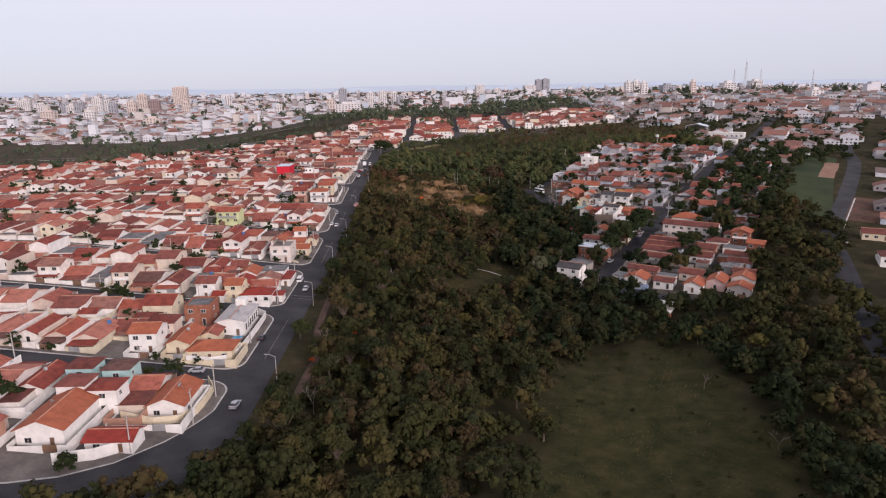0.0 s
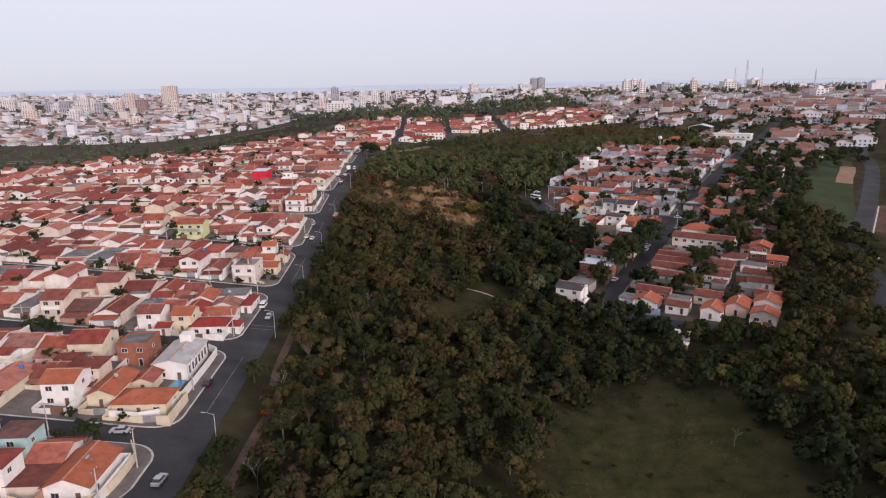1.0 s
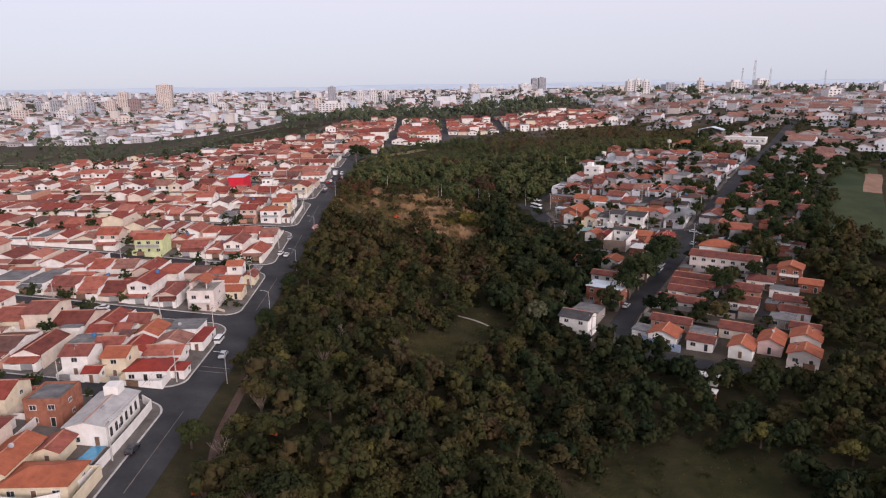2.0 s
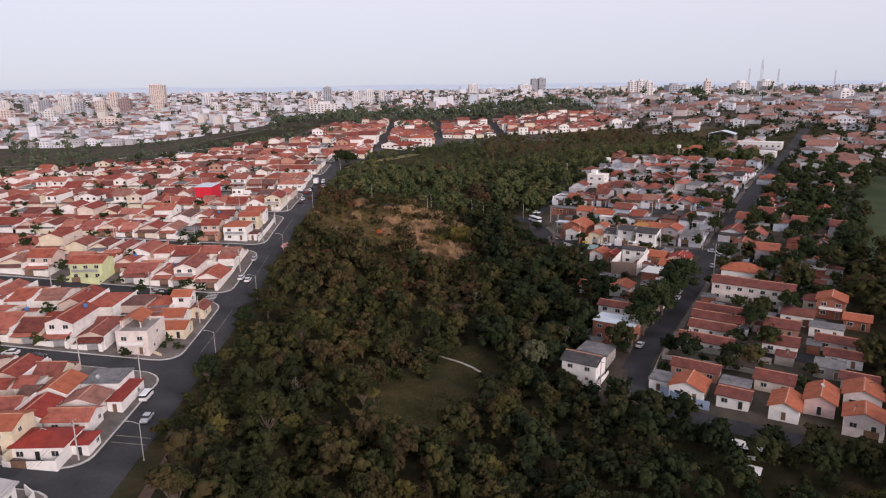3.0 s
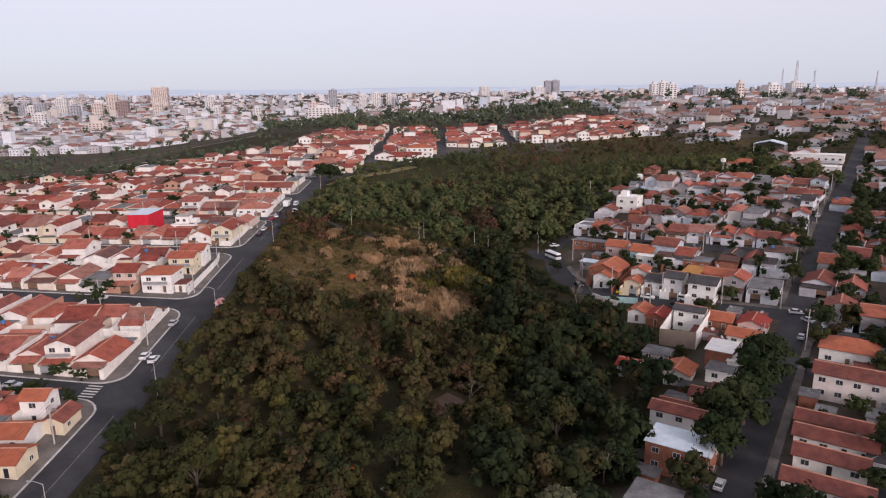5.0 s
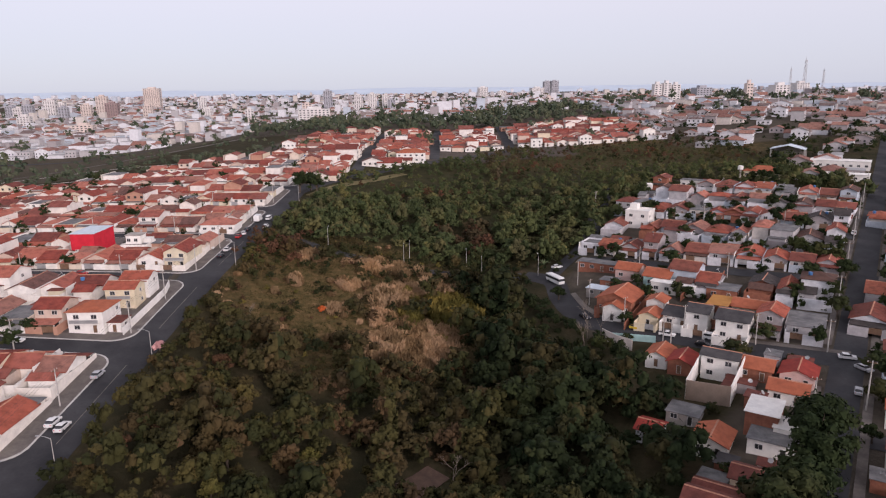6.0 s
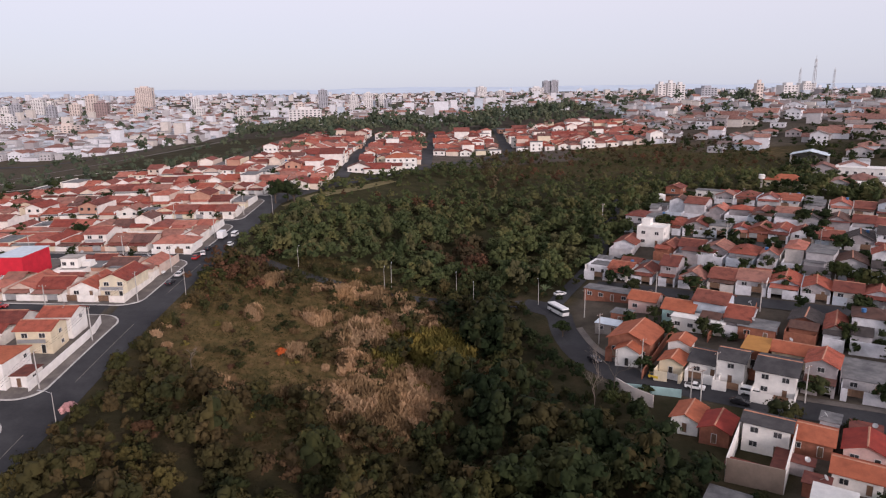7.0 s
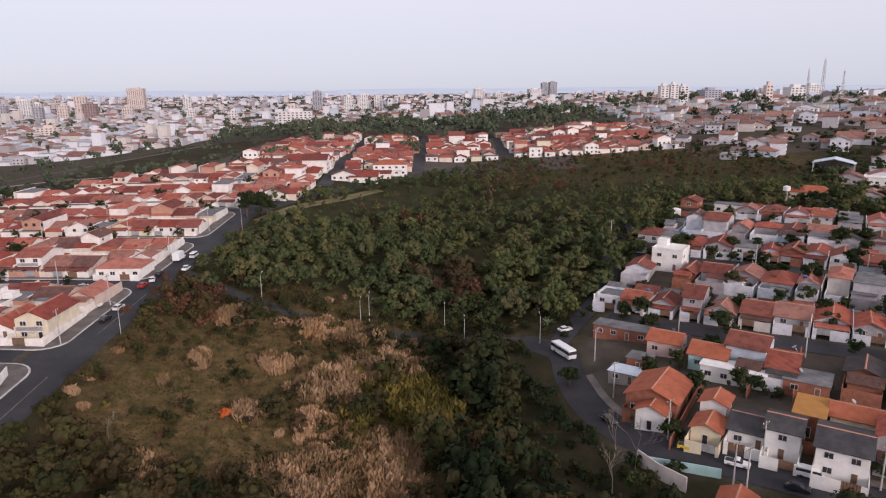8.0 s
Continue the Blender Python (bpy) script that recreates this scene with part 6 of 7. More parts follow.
for x, y in ((41, 421), (44, 418.5), (43, 424), (71, 466), (74, 470)):
    blade_plant(x, y, 16, 4.0)

# ---- street furniture ----
def street_lamp(x, y, turn, height=8.5):
    base = thing("street_lamp", x, y, turn, "concrete street lamp post with a curved arm", "lamp post", "street lamps")
    Solid().tube(0, 0, -0.6, height, 0.11, 0.06, 8).put("post", M_POST, base)
    s = Solid()
    for k in range(4):
        a, b = k / 4, (k + 1) / 4
        x0, x1, z0, z1 = 2.2 * a, 2.2 * b, height - 0.2 + 0.7 * math.sin(a * 1.5), height - 0.2 + 0.7 * math.sin(b * 1.5)
        s.add([(x0, -0.04, z0), (x0, 0.04, z0), (x0, 0, z0 + 0.08), (x1, -0.04, z1), (x1, 0.04, z1), (x1, 0, z1 + 0.08)], [(0, 3, 4, 1), (1, 4, 5, 2), (2, 5, 3, 0)])
    s.put("arm", M_STEEL, base)
    Solid().prism([(2.0, height + 0.38), (2.75, height + 0.46), (2.7, height + 0.58), (2.1, height + 0.54)], -0.14, 0.14).put("lamp_head", M_STEEL, base)
    return base


def utility_pole(x, y, turn, height=9.0):
    base = thing("utility_pole", x, y, turn, "concrete power pole with crossarm and transformer brackets", "pole", "power poles")
    Solid().tube(0, 0, -0.6, height, 0.18, 0.11, 8).put("post", M_POST, base)
    Solid().box(-1.0, 1.0, -0.06, 0.06, height - 0.5, height - 0.38).put("crossarm", M_WOOD, base)
    for k in (-0.9, 0.0, 0.9):
        Solid().tube(k, 0, height - 0.38, height - 0.14, 0.06, 0.04, 6).put("insulator", M_WHITE, base)
    return base


for y in (164.7, 228, 276.5, 322, 366, 437, 545, 600):
    street_lamp(-39.8 if y < 180 else -41.3, y, 180)
WEST_POLES = [(-53.0, 155.4), (-53.7, 141.2), (-62, 127.6), (-53.4, 190), (-53.4, 226), (-53.6, 257.4), (-53.4, 300), (-53, 345), (-52.9, 380.4), (-52.7, 403.6), (-52.6, 430), (-52.8, 456), (-53, 500), (-53, 540)]
for x, y in WEST_POLES:
    utility_pole(x, y, 90)
for i in range(1, 9):
    for x in (-72.8, -105, -138):
        utility_pole(x - 2 * (i % 3), STREETS[i] - 3.9, 0, 8.5)
for x, y in ((-14.5, 470.5), (16, 462), (40.4, 466.6), (46, 458), (67.2, 455.3), (18, 467)):
    street_lamp(x, y, 90, 8)
for x, y in ((79.2, 440), (79.5, 421.5), (86, 402.5), (100, 391), (92.5, 386), (116, 381), (104.1, 526), (94, 384)):
    utility_pole(x, y, 30)
for u in (262, 290, 322, 352, 384, 416, 448, 480, 512, 545, 580):
    utility_pole(*east(u, -96.4), EAST)
utility_pole(*east(358, -86.6), EAST, 12)
for u, v in ((428, -160), (428, -130), (480, -150), (480, -120)):
    utility_pole(*east(u, v), EAST)
for i, j in zip(WEST_POLES[3:-1], WEST_POLES[4:]):
    a, b = Vector((*i, land(*i) + 8.8)), Vector((*j, land(*j) + 8.8))
    for off in (-0.8, 0.0, 0.8):
        pts = [a.lerp(b, t / 8) + Vector((off, 0, -1.0 * 4 * (t / 8) * (1 - t / 8))) for t in range(9)]
        vs = [tuple(p + Vector(d)) for p in pts for d in ((-0.02, 0, 0), (0.02, 0, 0), (0, 0, 0.03))]
        fs = [(3 * k + m, 3 * k + (m + 1) % 3, 3 * k + 3 + (m + 1) % 3, 3 * k + 3 + m) for k in range(8) for m in range(3)]
        tagged(link_mesh("power_cable", vs, fs, M_DARK), "thin black power cable between poles", "cable", "power cables")

# painted crossing and stop lines
M_WORN = surface("worn road paint", [(0, (0.34, 0.30, 0.25)), (1, (0.18, 0.16, 0.14))], 0.9, 0.6, 0.5, 3.0, 0)
for y0, y1 in ((233.5, 234.0), (236.2, 236.7)):
    ribbon("road_marking", [(AVE_W + 0.6, y0), (AVE_E - 0.6, y0)], 0.28, 0.10, M_WORN, "worn pale stop line across the avenue", "road marking", step=3)
for k in range(5):
    ribbon("road_marking", [(-58.2, 321 - 2.4 + k * 1.2), (-54.8, 321 - 2.4 + k * 1.2)], 0.5, 0.10, M_KERB, "pale painted crossing bar", "road marking", step=2)
M_EARTH = surface("red earth", [(0, (0.085, 0.058, 0.044)), (1, (0.15, 0.095, 0.07))], 0.95, 0.5, 0.3, 3.0, 0.2)
for y0, y1 in ((280, 312), (332, 364), (384, 414), (436, 466), (180, 212)):
    ribbon("road_marking", [(-46.9, y0), (-46.9, y1)], 0.14, 0.10, M_WORN, "worn thin centre line on the avenue", "road marking", step=4)
ribbon("verge_path", [(-34, 150), (-33.5, 171), (-33, 186), (-36, 205), (-37, 240)], 2.2, 0.12, M_EARTH, "trodden strip of reddish earth beside the avenue", "path")
ribbon("bare_patch", [(23, 328), (27, 332), (30, 336)], 6, 0.14, M_EARTH, "bare patch of reddish earth in the wood", "path")
ribbon("footpath", [(14, 296), (21, 292.5), (26.4, 290), (30, 287), (33.3, 283), (33.6, 277)], 1.0, 0.10, M_CONC, "narrow pale concrete gutter through the glade", "path")
ribbon("verge_path", [(-38, 560), (-28, 590), (-12, 612), (6, 640)], 7, 0.09, surface("worn verge", [(0, (0.15, 0.13, 0.055)), (1, (0.22, 0.18, 0.09))], 0.95, 0.3, 0.3, 2.0, 0.2), "strip of worn yellow grass below the road", "grass")

# pool and garden walls of the white corner block
M_POOL, tree, bsdf = material("pool water")
tree.links.new(ramp(tree, noise_of(tree, 0.8, 3, "World"), [(0.3, (0.05, 0.26, 0.45)), (0.7, (0.08, 0.34, 0.55))]), bsdf.inputs["Base Color"])
bsdf.inputs["Roughness"].default_value = 0.08
pool = thing("swimming_pool", -58.7, 191.3, 0, "small blue swimming pool in a walled yard", "pool")
Solid().box(-2.2, 2.2, -3.4, 3.4, -0.5, 0.35).put("basin", M_CONC, pool)
Solid().box(-1.9, 1.9, -3.1, 3.1, -0.4, 0.38).put("water", M_POOL, pool, "clear blue water")


def yard_wall(points, height, mat, label):
    """A garden wall along a line, stepped with the land."""
    s = Solid()
    line = resample(points, 4)
    for p, q in zip(line[:-1], line[1:]):
        d = (q - p).normalized()
        n = Vector((d.y, -d.x)) * 0.1
        z0, z1 = land(p.x, p.y), land(q.x, q.y)
        v = []
        for c, z in ((p, z0), (q, z1)):
            for sgn in (1, -1):
                v += [(c.x + sgn * n.x, c.y + sgn * n.y, z - 0.8), (c.x + sgn * n.x, c.y + sgn * n.y, z + height)]
        s.add(v, [(0, 4, 5, 1), (2, 3, 7, 6), (1, 5, 7, 3), (0, 1, 3, 2), (4, 6, 7, 5)])
    return tagged(s.put("garden_wall", mat), label, "wall", "garden walls")


yard_wall([(-66.5, 173.0), (-60, 173.2), (-56.4, 175.5), (-54.6, 180), (-54.2, 186), (-54.2, 212), (-57, 214)], 2.4, M_WHITE, "curved white rendered wall round the corner yard")
yard_wall([(-70, 141), (-62, 139.5), (-57, 141.5), (-54.6, 146), (-54.4, 158), (-57, 162.3)], 2.2, M_CREAM, "cream wall curving round the corner plot")
yard_wall([(-75, 121.5), (-68, 124.5), (-62.5, 129.5)], 2.8, M_WHITE, "high white wall along the bend")
yard_wall([(-54.4, 379), (-54.2, 390), (-54.2, 408), (-55.5, 414)], 2.3, M_WHITE, "long white boundary wall along the avenue")
yard_wall([(-60, 278), (-56, 276)], 1.0, M_CREAM, "low cream forecourt wall")
yard_wall([east(273.4, -85.3), east(265.4, -80.6), east(262, -74.6), east(261.4, -68)], 2.4, M_BLUE, "long pale blue yard wall")
yard_wall([east(273.4, -85.3), east(283, -86.2)], 1.8, M_CONC, "grey yard wall along the street")
yard_wall([east(285, -86), east(284.6, -58)], 1.4, M_CONC, "grey wall of an overgrown plot")
yard_wall([east(285, -86), east(292, -86), east(292.3, -58)], 1.8, M_CONC, "grey wall of an overgrown plot")
yard_wall([east(348, -123), east(348, -113)], 5.0, M_BROWNWALL, "tall brown front wall of a walled court")
yard_wall([east(348, -113), east(364, -113)], 5.2, M_WHITE, "tall white side wall")
yard_wall([east(348, -123), east(366, -123)], 5.2, M_WHITE, "tall white side wall")
yard_wall([east(380, -149), east(406, -148.5)], 2.4, M_BRICK, "bare brick boundary wall")
yard_wall([east(404, -139), east(428, -138)], 2.4, M_BRICK, "bare brick boundary wall")
yard_wall([east(405, -130), east(428, -131)], 2.6, M_BRICK, "bare brick boundary wall")
yard_wall([(78.0, 396.5), (80.5, 391), (84, 386)], 3.2, M_BLUSH, "tall pale rendered retaining wall below the street")
yard_wall([east(374, -152), east(374.5, -138)], 2.0, M_TEAL, "faded turquoise fence wall below the street")

# ---- vehicles ----
def wheel_parts(base, xs, half, rad):
    for wx in xs:
        for sgn in (-1, 1):
            n, s = 12, Solid()
            ring = [(rad * math.cos(2 * math.pi * k / n), rad * math.sin(2 * math.pi * k / n)) for k in range(n)]
            s.prism(ring, -0.1, 0.1)
            moved(s.put("wheel", M_TYRE, base), wx, sgn * (half - 0.1), rad)


def coach(s, profile, half):
    return s.prism(profile, -half, half)


def car(x, y, turn, paint_mat, label, kind="car", z=None):
    base = thing("car" if kind == "car" else kind, x, y, turn, label, kind, "vehicles on the streets", z=(land(x, y) + 0.12) if z is None else z)
    if kind == "car":
        coach(Solid(), [(-2.05, 0.3), (2.0, 0.3), (2.1, 0.55), (2.0, 0.82), (1.0, 0.95), (-1.7, 0.98), (-2.1, 0.9)], 0.84).put("body", paint_mat, base)
        coach(Solid(), [(-1.75, 0.97), (1.0, 0.94), (0.35, 1.38), (-1.1, 1.40)], 0.74).put("window_glass", M_GLASS, base)
        coach(Solid(), [(-1.15, 1.38), (0.4, 1.36), (0.25, 1.44), (-1.05, 1.46)], 0.72).put("roof", paint_mat, base)
        wheel_parts(base, (-1.3, 1.25), 0.84, 0.31)
        for sgn in (-1, 1):
            Solid().box(2.0, 2.09, sgn * 0.6 - 0.14, sgn * 0.6 + 0.14, 0.6, 0.74).put("headlight", M_WHITE, base)
            Solid().box(-2.12, -2.04, sgn * 0.62 - 0.1, sgn * 0.62 + 0.1, 0.68, 0.86).put("tail_light", M_RED, base)
    elif kind == "van":
        coach(Solid(), [(-2.2, 0.3), (2.15, 0.3), (2.25, 0.9), (2.0, 1.15), (-2.25, 1.15)], 0.86).put("body", paint_mat, base)
        coach(Solid(), [(-2.2, 1.15), (2.0, 1.15), (1.75, 1.72), (-2.1, 1.72)], 0.82).put("window_glass", M_GLASS, base)
        coach(Solid(), [(-2.15, 1.72), (1.75, 1.72), (1.55, 1.92), (-2.0, 1.95)], 0.82).put("roof", paint_mat, base)
        wheel_parts(base, (-1.3, 1.3), 0.86, 0.33)
    elif kind == "pickup":
        coach(Solid(), [(-2.2, 0.35), (2.2, 0.35), (2.3, 0.65), (2.1, 0.95), (0.9, 1.02), (-2.25, 1.02)], 0.86).put("body", paint_mat, base)
        coach(Solid(), [(-0.6, 1.02), (0.95, 1.02), (0.5, 1.5), (-0.5, 1.52)], 0.78).put("window_glass", M_GLASS, base)
        coach(Solid(), [(-0.55, 1.5), (0.5, 1.48), (0.4, 1.58), (-0.5, 1.6)], 0.76).put("roof", paint_mat, base)
        Solid().box(-2.15, -0.65, -0.72, 0.72, 1.0, 1.03).put("load_bed", M_DARK, base)
        wheel_parts(base, (-1.35, 1.4), 0.86, 0.34)
    elif kind == "bus":
        coach(Solid(), [(-4.3, 0.35), (4.2, 0.35), (4.35, 1.2), (4.3, 1.45), (-4.3, 1.45)], 1.2).put("body", paint_mat, base)
        coach(Solid(), [(-4.25, 1.45), (4.28, 1.45), (4.15, 2.35), (-4.2, 2.35)], 1.17).put("window_glass", M_GLASS, base)
        coach(Solid(), [(-4.28, 2.35), (4.15, 2.35), (4.0, 2.75), (-4.1, 2.78)], 1.2).put("roof", paint_mat, base)
        wheel_parts(base, (-2.4, 2.7), 1.2, 0.45)
    else:
        coach(Solid(), [(-3.2, 0.7), (1.4, 0.7), (1.4, 3.2), (-3.2, 3.2)], 1.15).put("cargo_box", paint_mat, base)
        coach(Solid(), [(1.5, 0.45), (3.1, 0.45), (3.2, 1.3), (2.9, 2.2), (1.6, 2.25)], 1.05).put("cab", paint_mat, base)
        coach(Solid(), [(2.2, 1.35), (3.2, 1.34), (2.93, 2.1), (2.2, 2.12)], 1.07).put("window_glass", M_GLASS, base)
        Solid().box(-3.2, 3.0, -0.4, 0.4, 0.5, 0.7).put("chassis", M_DARK, base)
        wheel_parts(base, (-2.2, 2.4), 1.1, 0.45)
    return base


def gloss(name, col):
    mat, tree, bsdf = material(name)
    tree.links.new(ramp(tree, noise_of(tree, 1.5, 3), [(0.3, tuple(c * 0.85 for c in col)), (0.7, col)]), bsdf.inputs["Base Color"])
    bsdf.inputs["Roughness"].default_value = 0.25
    return mat


M_TYRE = surface("tyre rubber", [(0, (0.02, 0.02, 0.02)), (1, (0.03, 0.03, 0.03))], 0.9, 2.0, 0.2, 6.0, 0)
C_WHITE, C_SILVER, C_BLACK = gloss("white car paint", (0.75, 0.75, 0.74)), gloss("silver car paint", (0.42, 0.43, 0.45)), gloss("black car paint", (0.025, 0.025, 0.03))
C_RED, C_YELLOW, C_BLUE = gloss("red car paint", (0.35, 0.03, 0.03)), gloss("yellow car paint", (0.65, 0.45, 0.05)), gloss("dark blue car paint", (0.04, 0.06, 0.14))
AV = 90
for x, y, a, m, k, lab in (
        (-47, 151.4, AV - 6, C_SILVER, "car", "silver hatchback driving on the avenue"), (-62, 168, 180, C_SILVER, "car", "silver car parked in the side street"),
        (-50.8, 253, AV, C_WHITE, "van", "white van parked at the avenue kerb"), (-46.8, 243.3, -AV, C_SILVER, "car", "silver car driving on the avenue"),
        (-51, 194, AV, C_BLACK, "car", "black car parked at the kerb"), (-50.9, 338.4, AV, C_WHITE, "car", "white car parked at the avenue kerb"), (-48.2, 337, AV, C_WHITE, "car", "white car passing a parked one"),
        (-51, 358, AV, C_SILVER, "car", "silver car parked on the avenue"), (-68.8, 355, 90, C_WHITE, "car", "white car in a yard"), (-56.6, 454.5, 0, C_WHITE, "car", "white car at a street corner"),
        (-49.2, 453.3, AV, C_WHITE, "car", "white car parked on the avenue"), (-49, 445, AV, C_BLACK, "car", "black car parked on the avenue"), (-50.4, 471.7, AV, C_RED, "car", "red car at the corner shop"),
        (-49.9, 477.2, AV + 20, C_WHITE, "car", "white car before the corner shop"), (-50, 483, AV, C_BLACK, "car", "black car before the corner shop"), (-49.8, 499.5, AV, C_WHITE, "truck", "white box lorry parked on the avenue"),
        (-46.3, 503.8, AV, C_WHITE, "van", "white van driving on the avenue"), (-44, 489.5, -AV, C_WHITE, "car", "white car driving on the avenue"), (-67, 468.8, 0, C_SILVER, "car", "silver car parked in the side street"),
        (-61.4, 470, 0, C_BLACK, "car", "black car parked in the side street"), (-44, 605, 70, C_WHITE, "car", "white car on the road round the wood"), (-74, 320, 0, C_SILVER, "car", "silver car parked in the side street"),
        (-85, 268.5, 0, C_BLACK, "car", "black car parked in the side street"), (-92, 269, 180, C_WHITE, "car", "white car parked in the side street"), (-79, 372.5, 0, C_WHITE, "car", "white car parked in the side street"),
        (-88, 423, 0, C_RED, "car", "red car parked in the side street"), (75.1, 459.8, 25, C_WHITE, "car", "white car taking the bend"), (72.2, 446.2, -66, C_WHITE, "bus", "white and black minibus rounding the bend"), (88.8, 397.9, -30, C_YELLOW, "pickup", "yellow pickup parked by the kerb"),
        (95.4, 391.2, -30, C_WHITE, "pickup", "white pickup parked by the kerb"), (106.3, 386.2, -32, C_WHITE, "van", "white minibus parked by the kerb"), (102.6, 383.0, -32, C_BLACK, "car", "black car on the street"),
        (76.2, 412, -65, C_BLACK, "car", "black car parked on the bend"), (98, 462, -30, C_WHITE, "car", "white car parked in the cross street"), (190.3, 297, 62, C_WHITE, "car", "white car on the street by the field"),
        (133.9, 369.1, -20, C_WHITE, "car", "white car at the crossroads"), (134.5, 363, -70, C_SILVER, "car", "silver car at the crossroads"), (127.6, 353.4, 56, C_SILVER, "car", "silver car on the straight street"),
        (151.4, 387, 56, C_SILVER, "car", "silver car on the straight street"), (104.1, 326.2, 56, C_SILVER, "car", "silver car parked under the trees"), (106.5, 331, 56, C_SILVER, "car", "silver car parked under the trees"),
        (102, 322.5, 56, C_BLUE, "car", "dark blue car parked under the trees"), (81.8, 294.5, 56, C_WHITE, "car", "white car parked at the foot of the street"), (81, 301.5, 56, C_BLACK, "car", "black car on the straight street"),
        (205, 490, 56, C_WHITE, "car", "white car far up the straight street"), (188, 460, 56, C_WHITE, "car", "white car up the straight street")):
    car(x, y, a, m, lab, k)

# ---- hillside sheds, tanks, masts ----
def open_shed(u, v):
    x, y = east(u, v)
    base = thing("open_shed", x, y, EAST, "open metal shed with a pale gabled roof on posts", "shed")
    w, d, h = 19.0, 14.0, 5.5
    Solid().prism([(-w / 2 - 0.4, h - 0.1), (0, h + 2.2), (w / 2 + 0.4, h - 0.1), (w / 2 + 0.4, h + 0.15), (0, h + 2.5), (-w / 2 - 0.4, h + 0.15)], -d / 2, d / 2).put("roof", M_TIN, base)
    for sx in (-1, 1):
        for k in range(4):
            Solid().box(sx * w * 0.49 - 0.2, sx * w * 0.49 + 0.2, -d / 2 + d * k / 3 - 0.2, -d / 2 + d * k / 3 + 0.2, -2, h).put("post", M_POST, base)
    Solid().box(-w / 2, w / 2, d / 2 - 0.2, d / 2, -2, h).put("back_wall", M_CONC, base)


def water_tower(x, y, h, rad, label):
    base = thing("water_tower", x, y, 0, label, "tank", "water towers")
    Solid().tube(0, 0, -1, h, rad * 0.45, rad * 0.4, 10).put("column", M_CONC, base)
    Solid().tube(0, 0, h, h + rad * 1.3, rad, rad, 14).tube(0, 0, h + rad * 1.3, h + rad * 1.5, rad, rad * 0.3, 14).put("tank", M_WHITE, base)


open_shed(661, -141.5)
water_tower(186.8, 560.2, 5.5, 1.4, "small white water tank on a column")
water_tower(*east(529, -188), 2.5, 2.0, "squat white water tank above the lane")


M_MAST = paint("weathered galvanised mast", (0.46, 0.45, 0.45))


def mast(x, y, z, h, w):
    base = thing("radio_mast", x, y, 20, "slender steel lattice radio mast", "mast", "radio masts", z=z + fall(x))
    t = w * 0.055
    n = 9
    for sx in (-1, 1):
        for sy in (-1, 1):
            a, b = w / 2, w * 0.16
            Solid().add([(sx * a - t, sy * a - t, -4), (sx * a + t, sy * a - t, -4), (sx * a, sy * a + t, -4), (sx * b - t, sy * b - t, h), (sx * b + t, sy * b - t, h), (sx * b, sy * b + t, h)],
                        [(0, 1, 4, 3), (1, 2, 5, 4), (2, 0, 3, 5), (3, 4, 5)]).put("leg", M_MAST, base)
    for k in range(n):
        z0, z1 = h * k / n, h * (k + 1) / n
        a, b = w / 2 - (w * 0.34) * k / n, w / 2 - (w * 0.34) * (k + 1) / n
        for sgn in (-1, 1):
            Solid().add([(-a, sgn * a, z0), (-a + t, sgn * a, z0), (b, sgn * b, z1), (b + t, sgn * b, z1)], [(0, 1, 3, 2)]).put("brace", M_MAST, base)
            Solid().add([(sgn * a, a, z0), (sgn * a, a - t, z0), (sgn * b, -b, z1), (sgn * b, -b - t, z1)], [(0, 1, 3, 2)]).put("brace", M_MAST, base)
    Solid().tube(0, 0, h, h * 1.08, t, t * 0.5, 6).put("antenna", M_MAST, base)


mast(509, 1123, 84, 50, 4.2)
mast(491, 1124, 84, 38, 3.0)
mast(534, 1123, 84, 38, 3.0)
mast(620, 1124, 86, 36, 2.6)

# ---- towers of the far town ----
M_TOWER_A = paint("tower paint pale", (0.72, 0.69, 0.67))
M_TOWER_B = paint("tower paint tan", (0.68, 0.58, 0.52))
M_TOWER_C = paint("tower paint grey", (0.40, 0.40, 0.43))
M_TOWER_D = paint("tower paint brown", (0.34, 0.25, 0.24))


def tower(x, y, w, z, top, mat, d=None, turn=8):
    base = thing("apartment_tower", x, y, turn, "tall pale apartment tower on the skyline", "tower", "towers of the skyline", z=z + fall(x) - (9 if x < -300 else 0))
    h, d = top - z, d or w * 0.8
    Solid().box(-w / 2, w / 2, -d / 2, d / 2, -14, h).put("wall", mat, base)
    Solid().box(-w * 0.22, w * 0.22, -d * 0.25, d * 0.25, h, h + 3.5).put("lift_house", mat, base)
    s, f = Solid(), max(3, int(h / 3))
    cols = max(2, int(w / 5))
    for k in range(f):
        for c in range(cols):
            cx = -w / 2 + w * (c + 0.5) / cols
            s.box(cx - w / cols * 0.24, cx + w / cols * 0.24, -d / 2 - 0.12, -d / 2, 1.0 + k * h / f, 1.0 + k * h / f + h / f * 0.42)
        s.box(w / 2, w / 2 + 0.12, -d * 0.2, d * 0.2, 1.0 + k * h / f, 1.0 + k * h / f + h / f * 0.42)
    s.put("glazing", M_GLASS, base)["kind"] = "stuff"
    return base


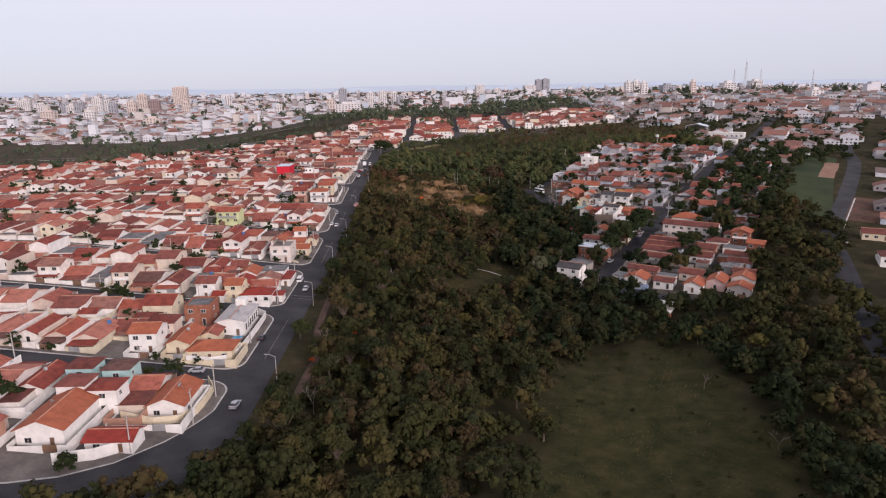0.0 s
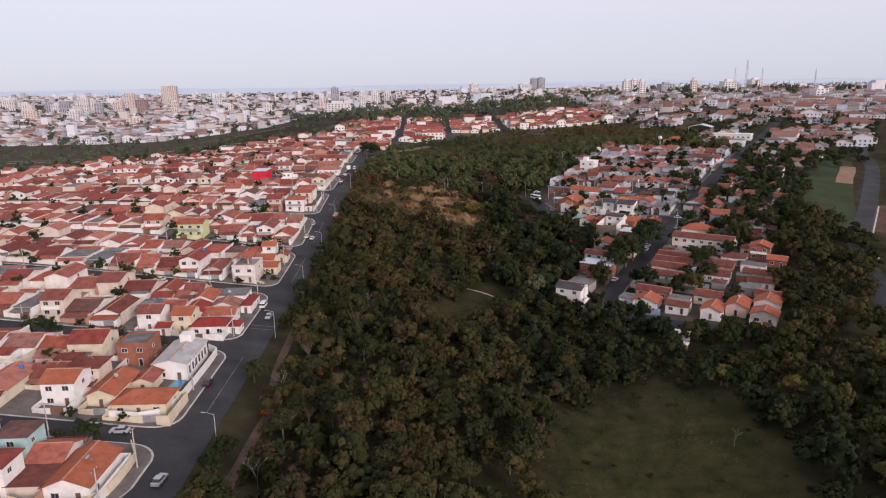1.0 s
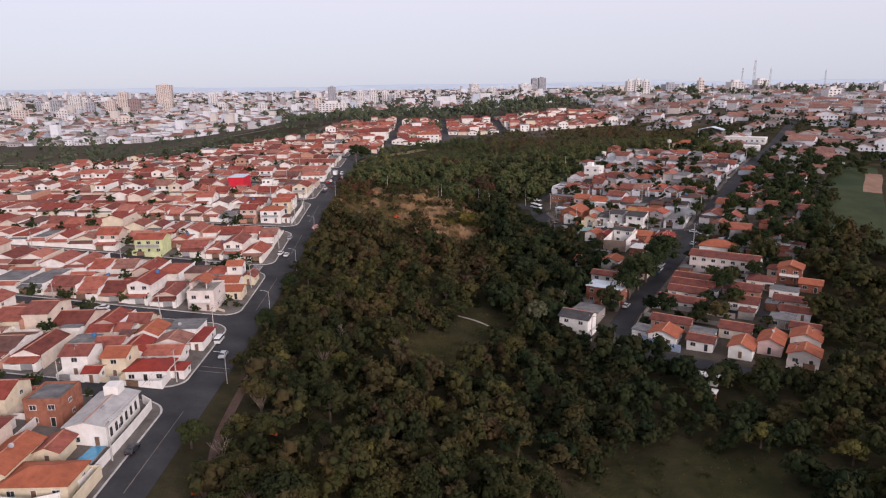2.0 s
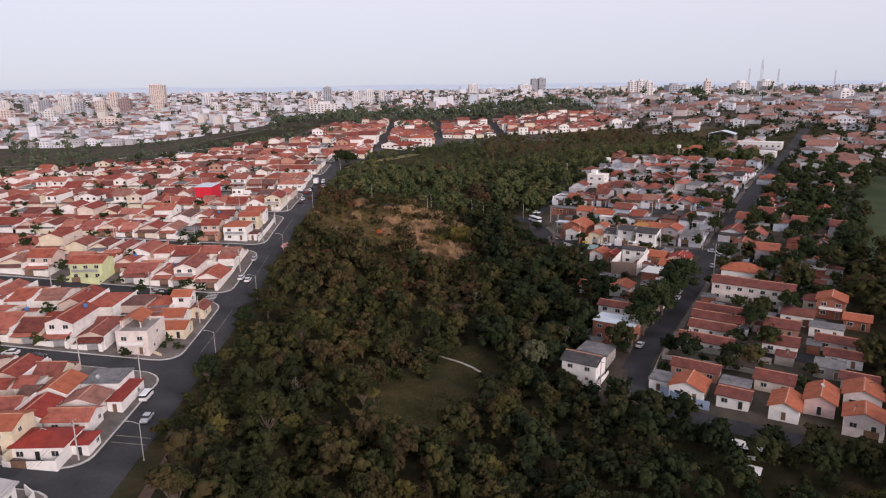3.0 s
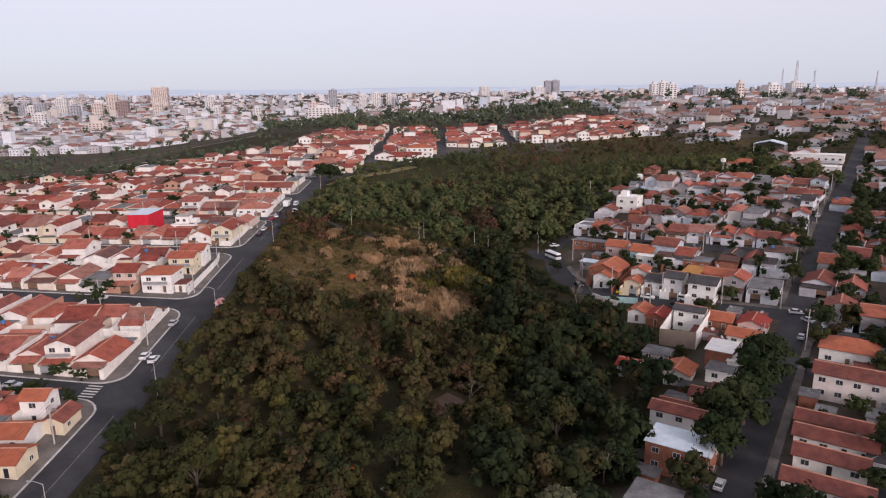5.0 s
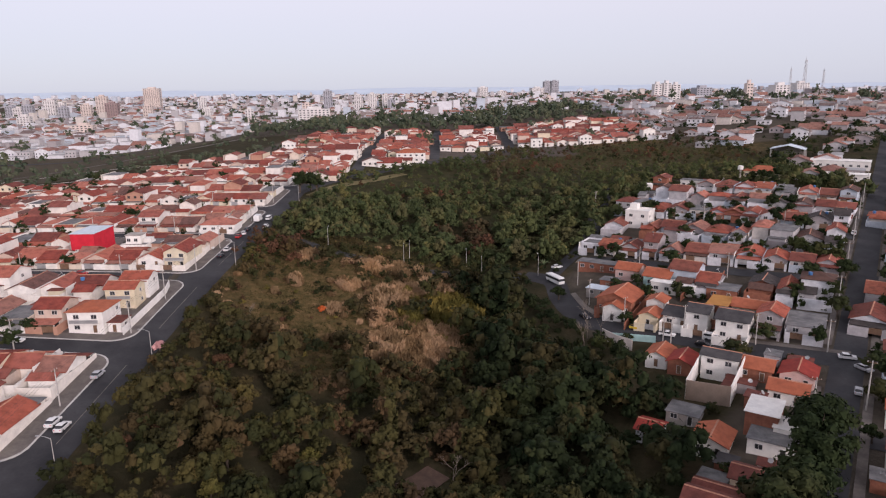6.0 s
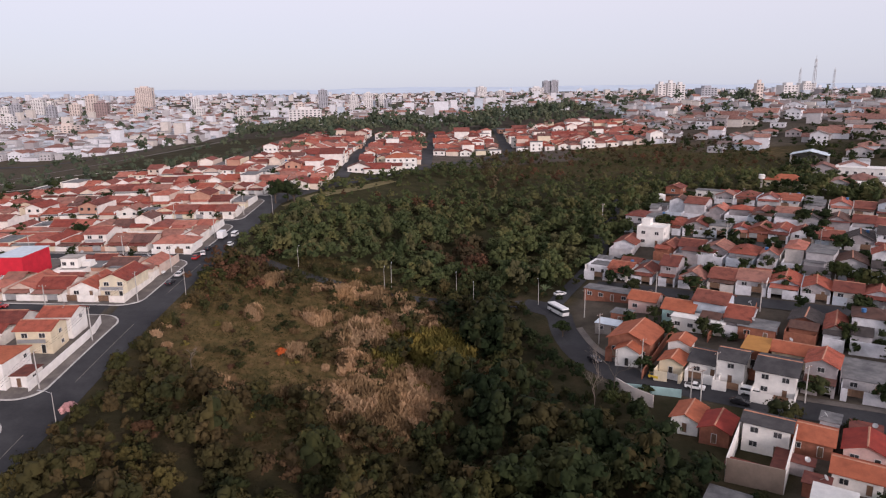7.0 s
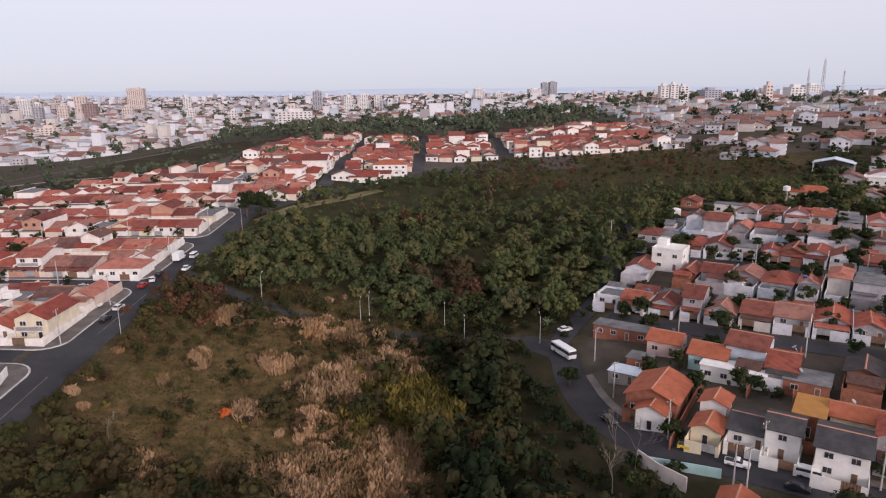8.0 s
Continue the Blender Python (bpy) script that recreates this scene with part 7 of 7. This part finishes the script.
for x, y, w, z, top, m in ((-1095, 1849, 32, -1, 41, M_TOWER_A), (-1022, 1797, 22, 3, 34, M_TOWER_A), (-802, 1434, 26, 7, 32, M_TOWER_B), (-935, 1746, 20, 9, 37, M_TOWER_C), (-917, 1745, 21, 6, 34, M_TOWER_A),
                           (-896, 1745, 21, 7, 40, M_TOWER_C), (-874, 1795, 25, 5, 51, M_TOWER_A), (-878, 1846, 21, 3, 43, M_TOWER_A), (-788, 1692, 18, 11, 40, M_TOWER_C), (-716, 1432, 21, 5, 33, M_TOWER_A)):
    tower(x, y, w, z, top, m)
for x, y, w, z, top, m in ((-764, 1743, 21, 9, 44, M_TOWER_B), (-780, 1849, 24, 19, 61, M_TOWER_B), (-707, 1744, 26, 20, 49, M_TOWER_D), (-809, 2207, 43, 8, 78, M_TOWER_B), (-626, 1742, 20, 16, 45, M_TOWER_B),
                           (-502, 1224, 28, 12, 33, M_TOWER_B), (-612, 2053, 19, 24, 57, M_TOWER_A), (-493, 1741, 21, 21, 41, M_TOWER_A), (-371, 1637, 17, 24, 46, M_TOWER_A), (-230, 1534, 18, 32, 53, M_TOWER_B)):
    tower(x, y, w, z, top, m)
for x, y, w, z, top, m in ((-258, 1947, 22, 30, 75, M_TOWER_C), (-143, 1143, 41, 36, 57, M_TOWER_A), (-175, 1892, 20, 28, 66, M_TOWER_A), (-146, 1943, 22, 27, 70, M_TOWER_A), (-116, 1994, 18, 29, 66, M_TOWER_A),
                           (-98, 1943, 19, 34, 56, M_TOWER_C), (168, 2561, 32, 54, 91, M_TOWER_A), (223, 2458, 24, 57, 80, M_TOWER_A), (366, 2663, 44, 60, 94, M_TOWER_A), (417, 2768, 25, 70, 117, M_TOWER_C)):
    tower(x, y, w, z, top, m)
for x, y, w, z, top, m in ((445, 2767, 27, 70, 120, M_TOWER_C), (204, 1326, 13, 55, 76, M_TOWER_B), (347, 1225, 12, 72, 100, M_TOWER_A), (360.5, 1225, 12, 72, 102, M_TOWER_A), (374, 1225, 12, 72, 100, M_TOWER_A),
                           (451, 1328, 26, 76, 97, M_TOWER_C), (355, 939, 7, 78, 100, M_TOWER_B), (509, 1189, 22, 82, 102, M_TOWER_A), (716, 1533, 26, 90, 111, M_TOWER_A), (510, 916, 17, 80, 92, M_TOWER_A)):
    tower(x, y, w, z, top, m)
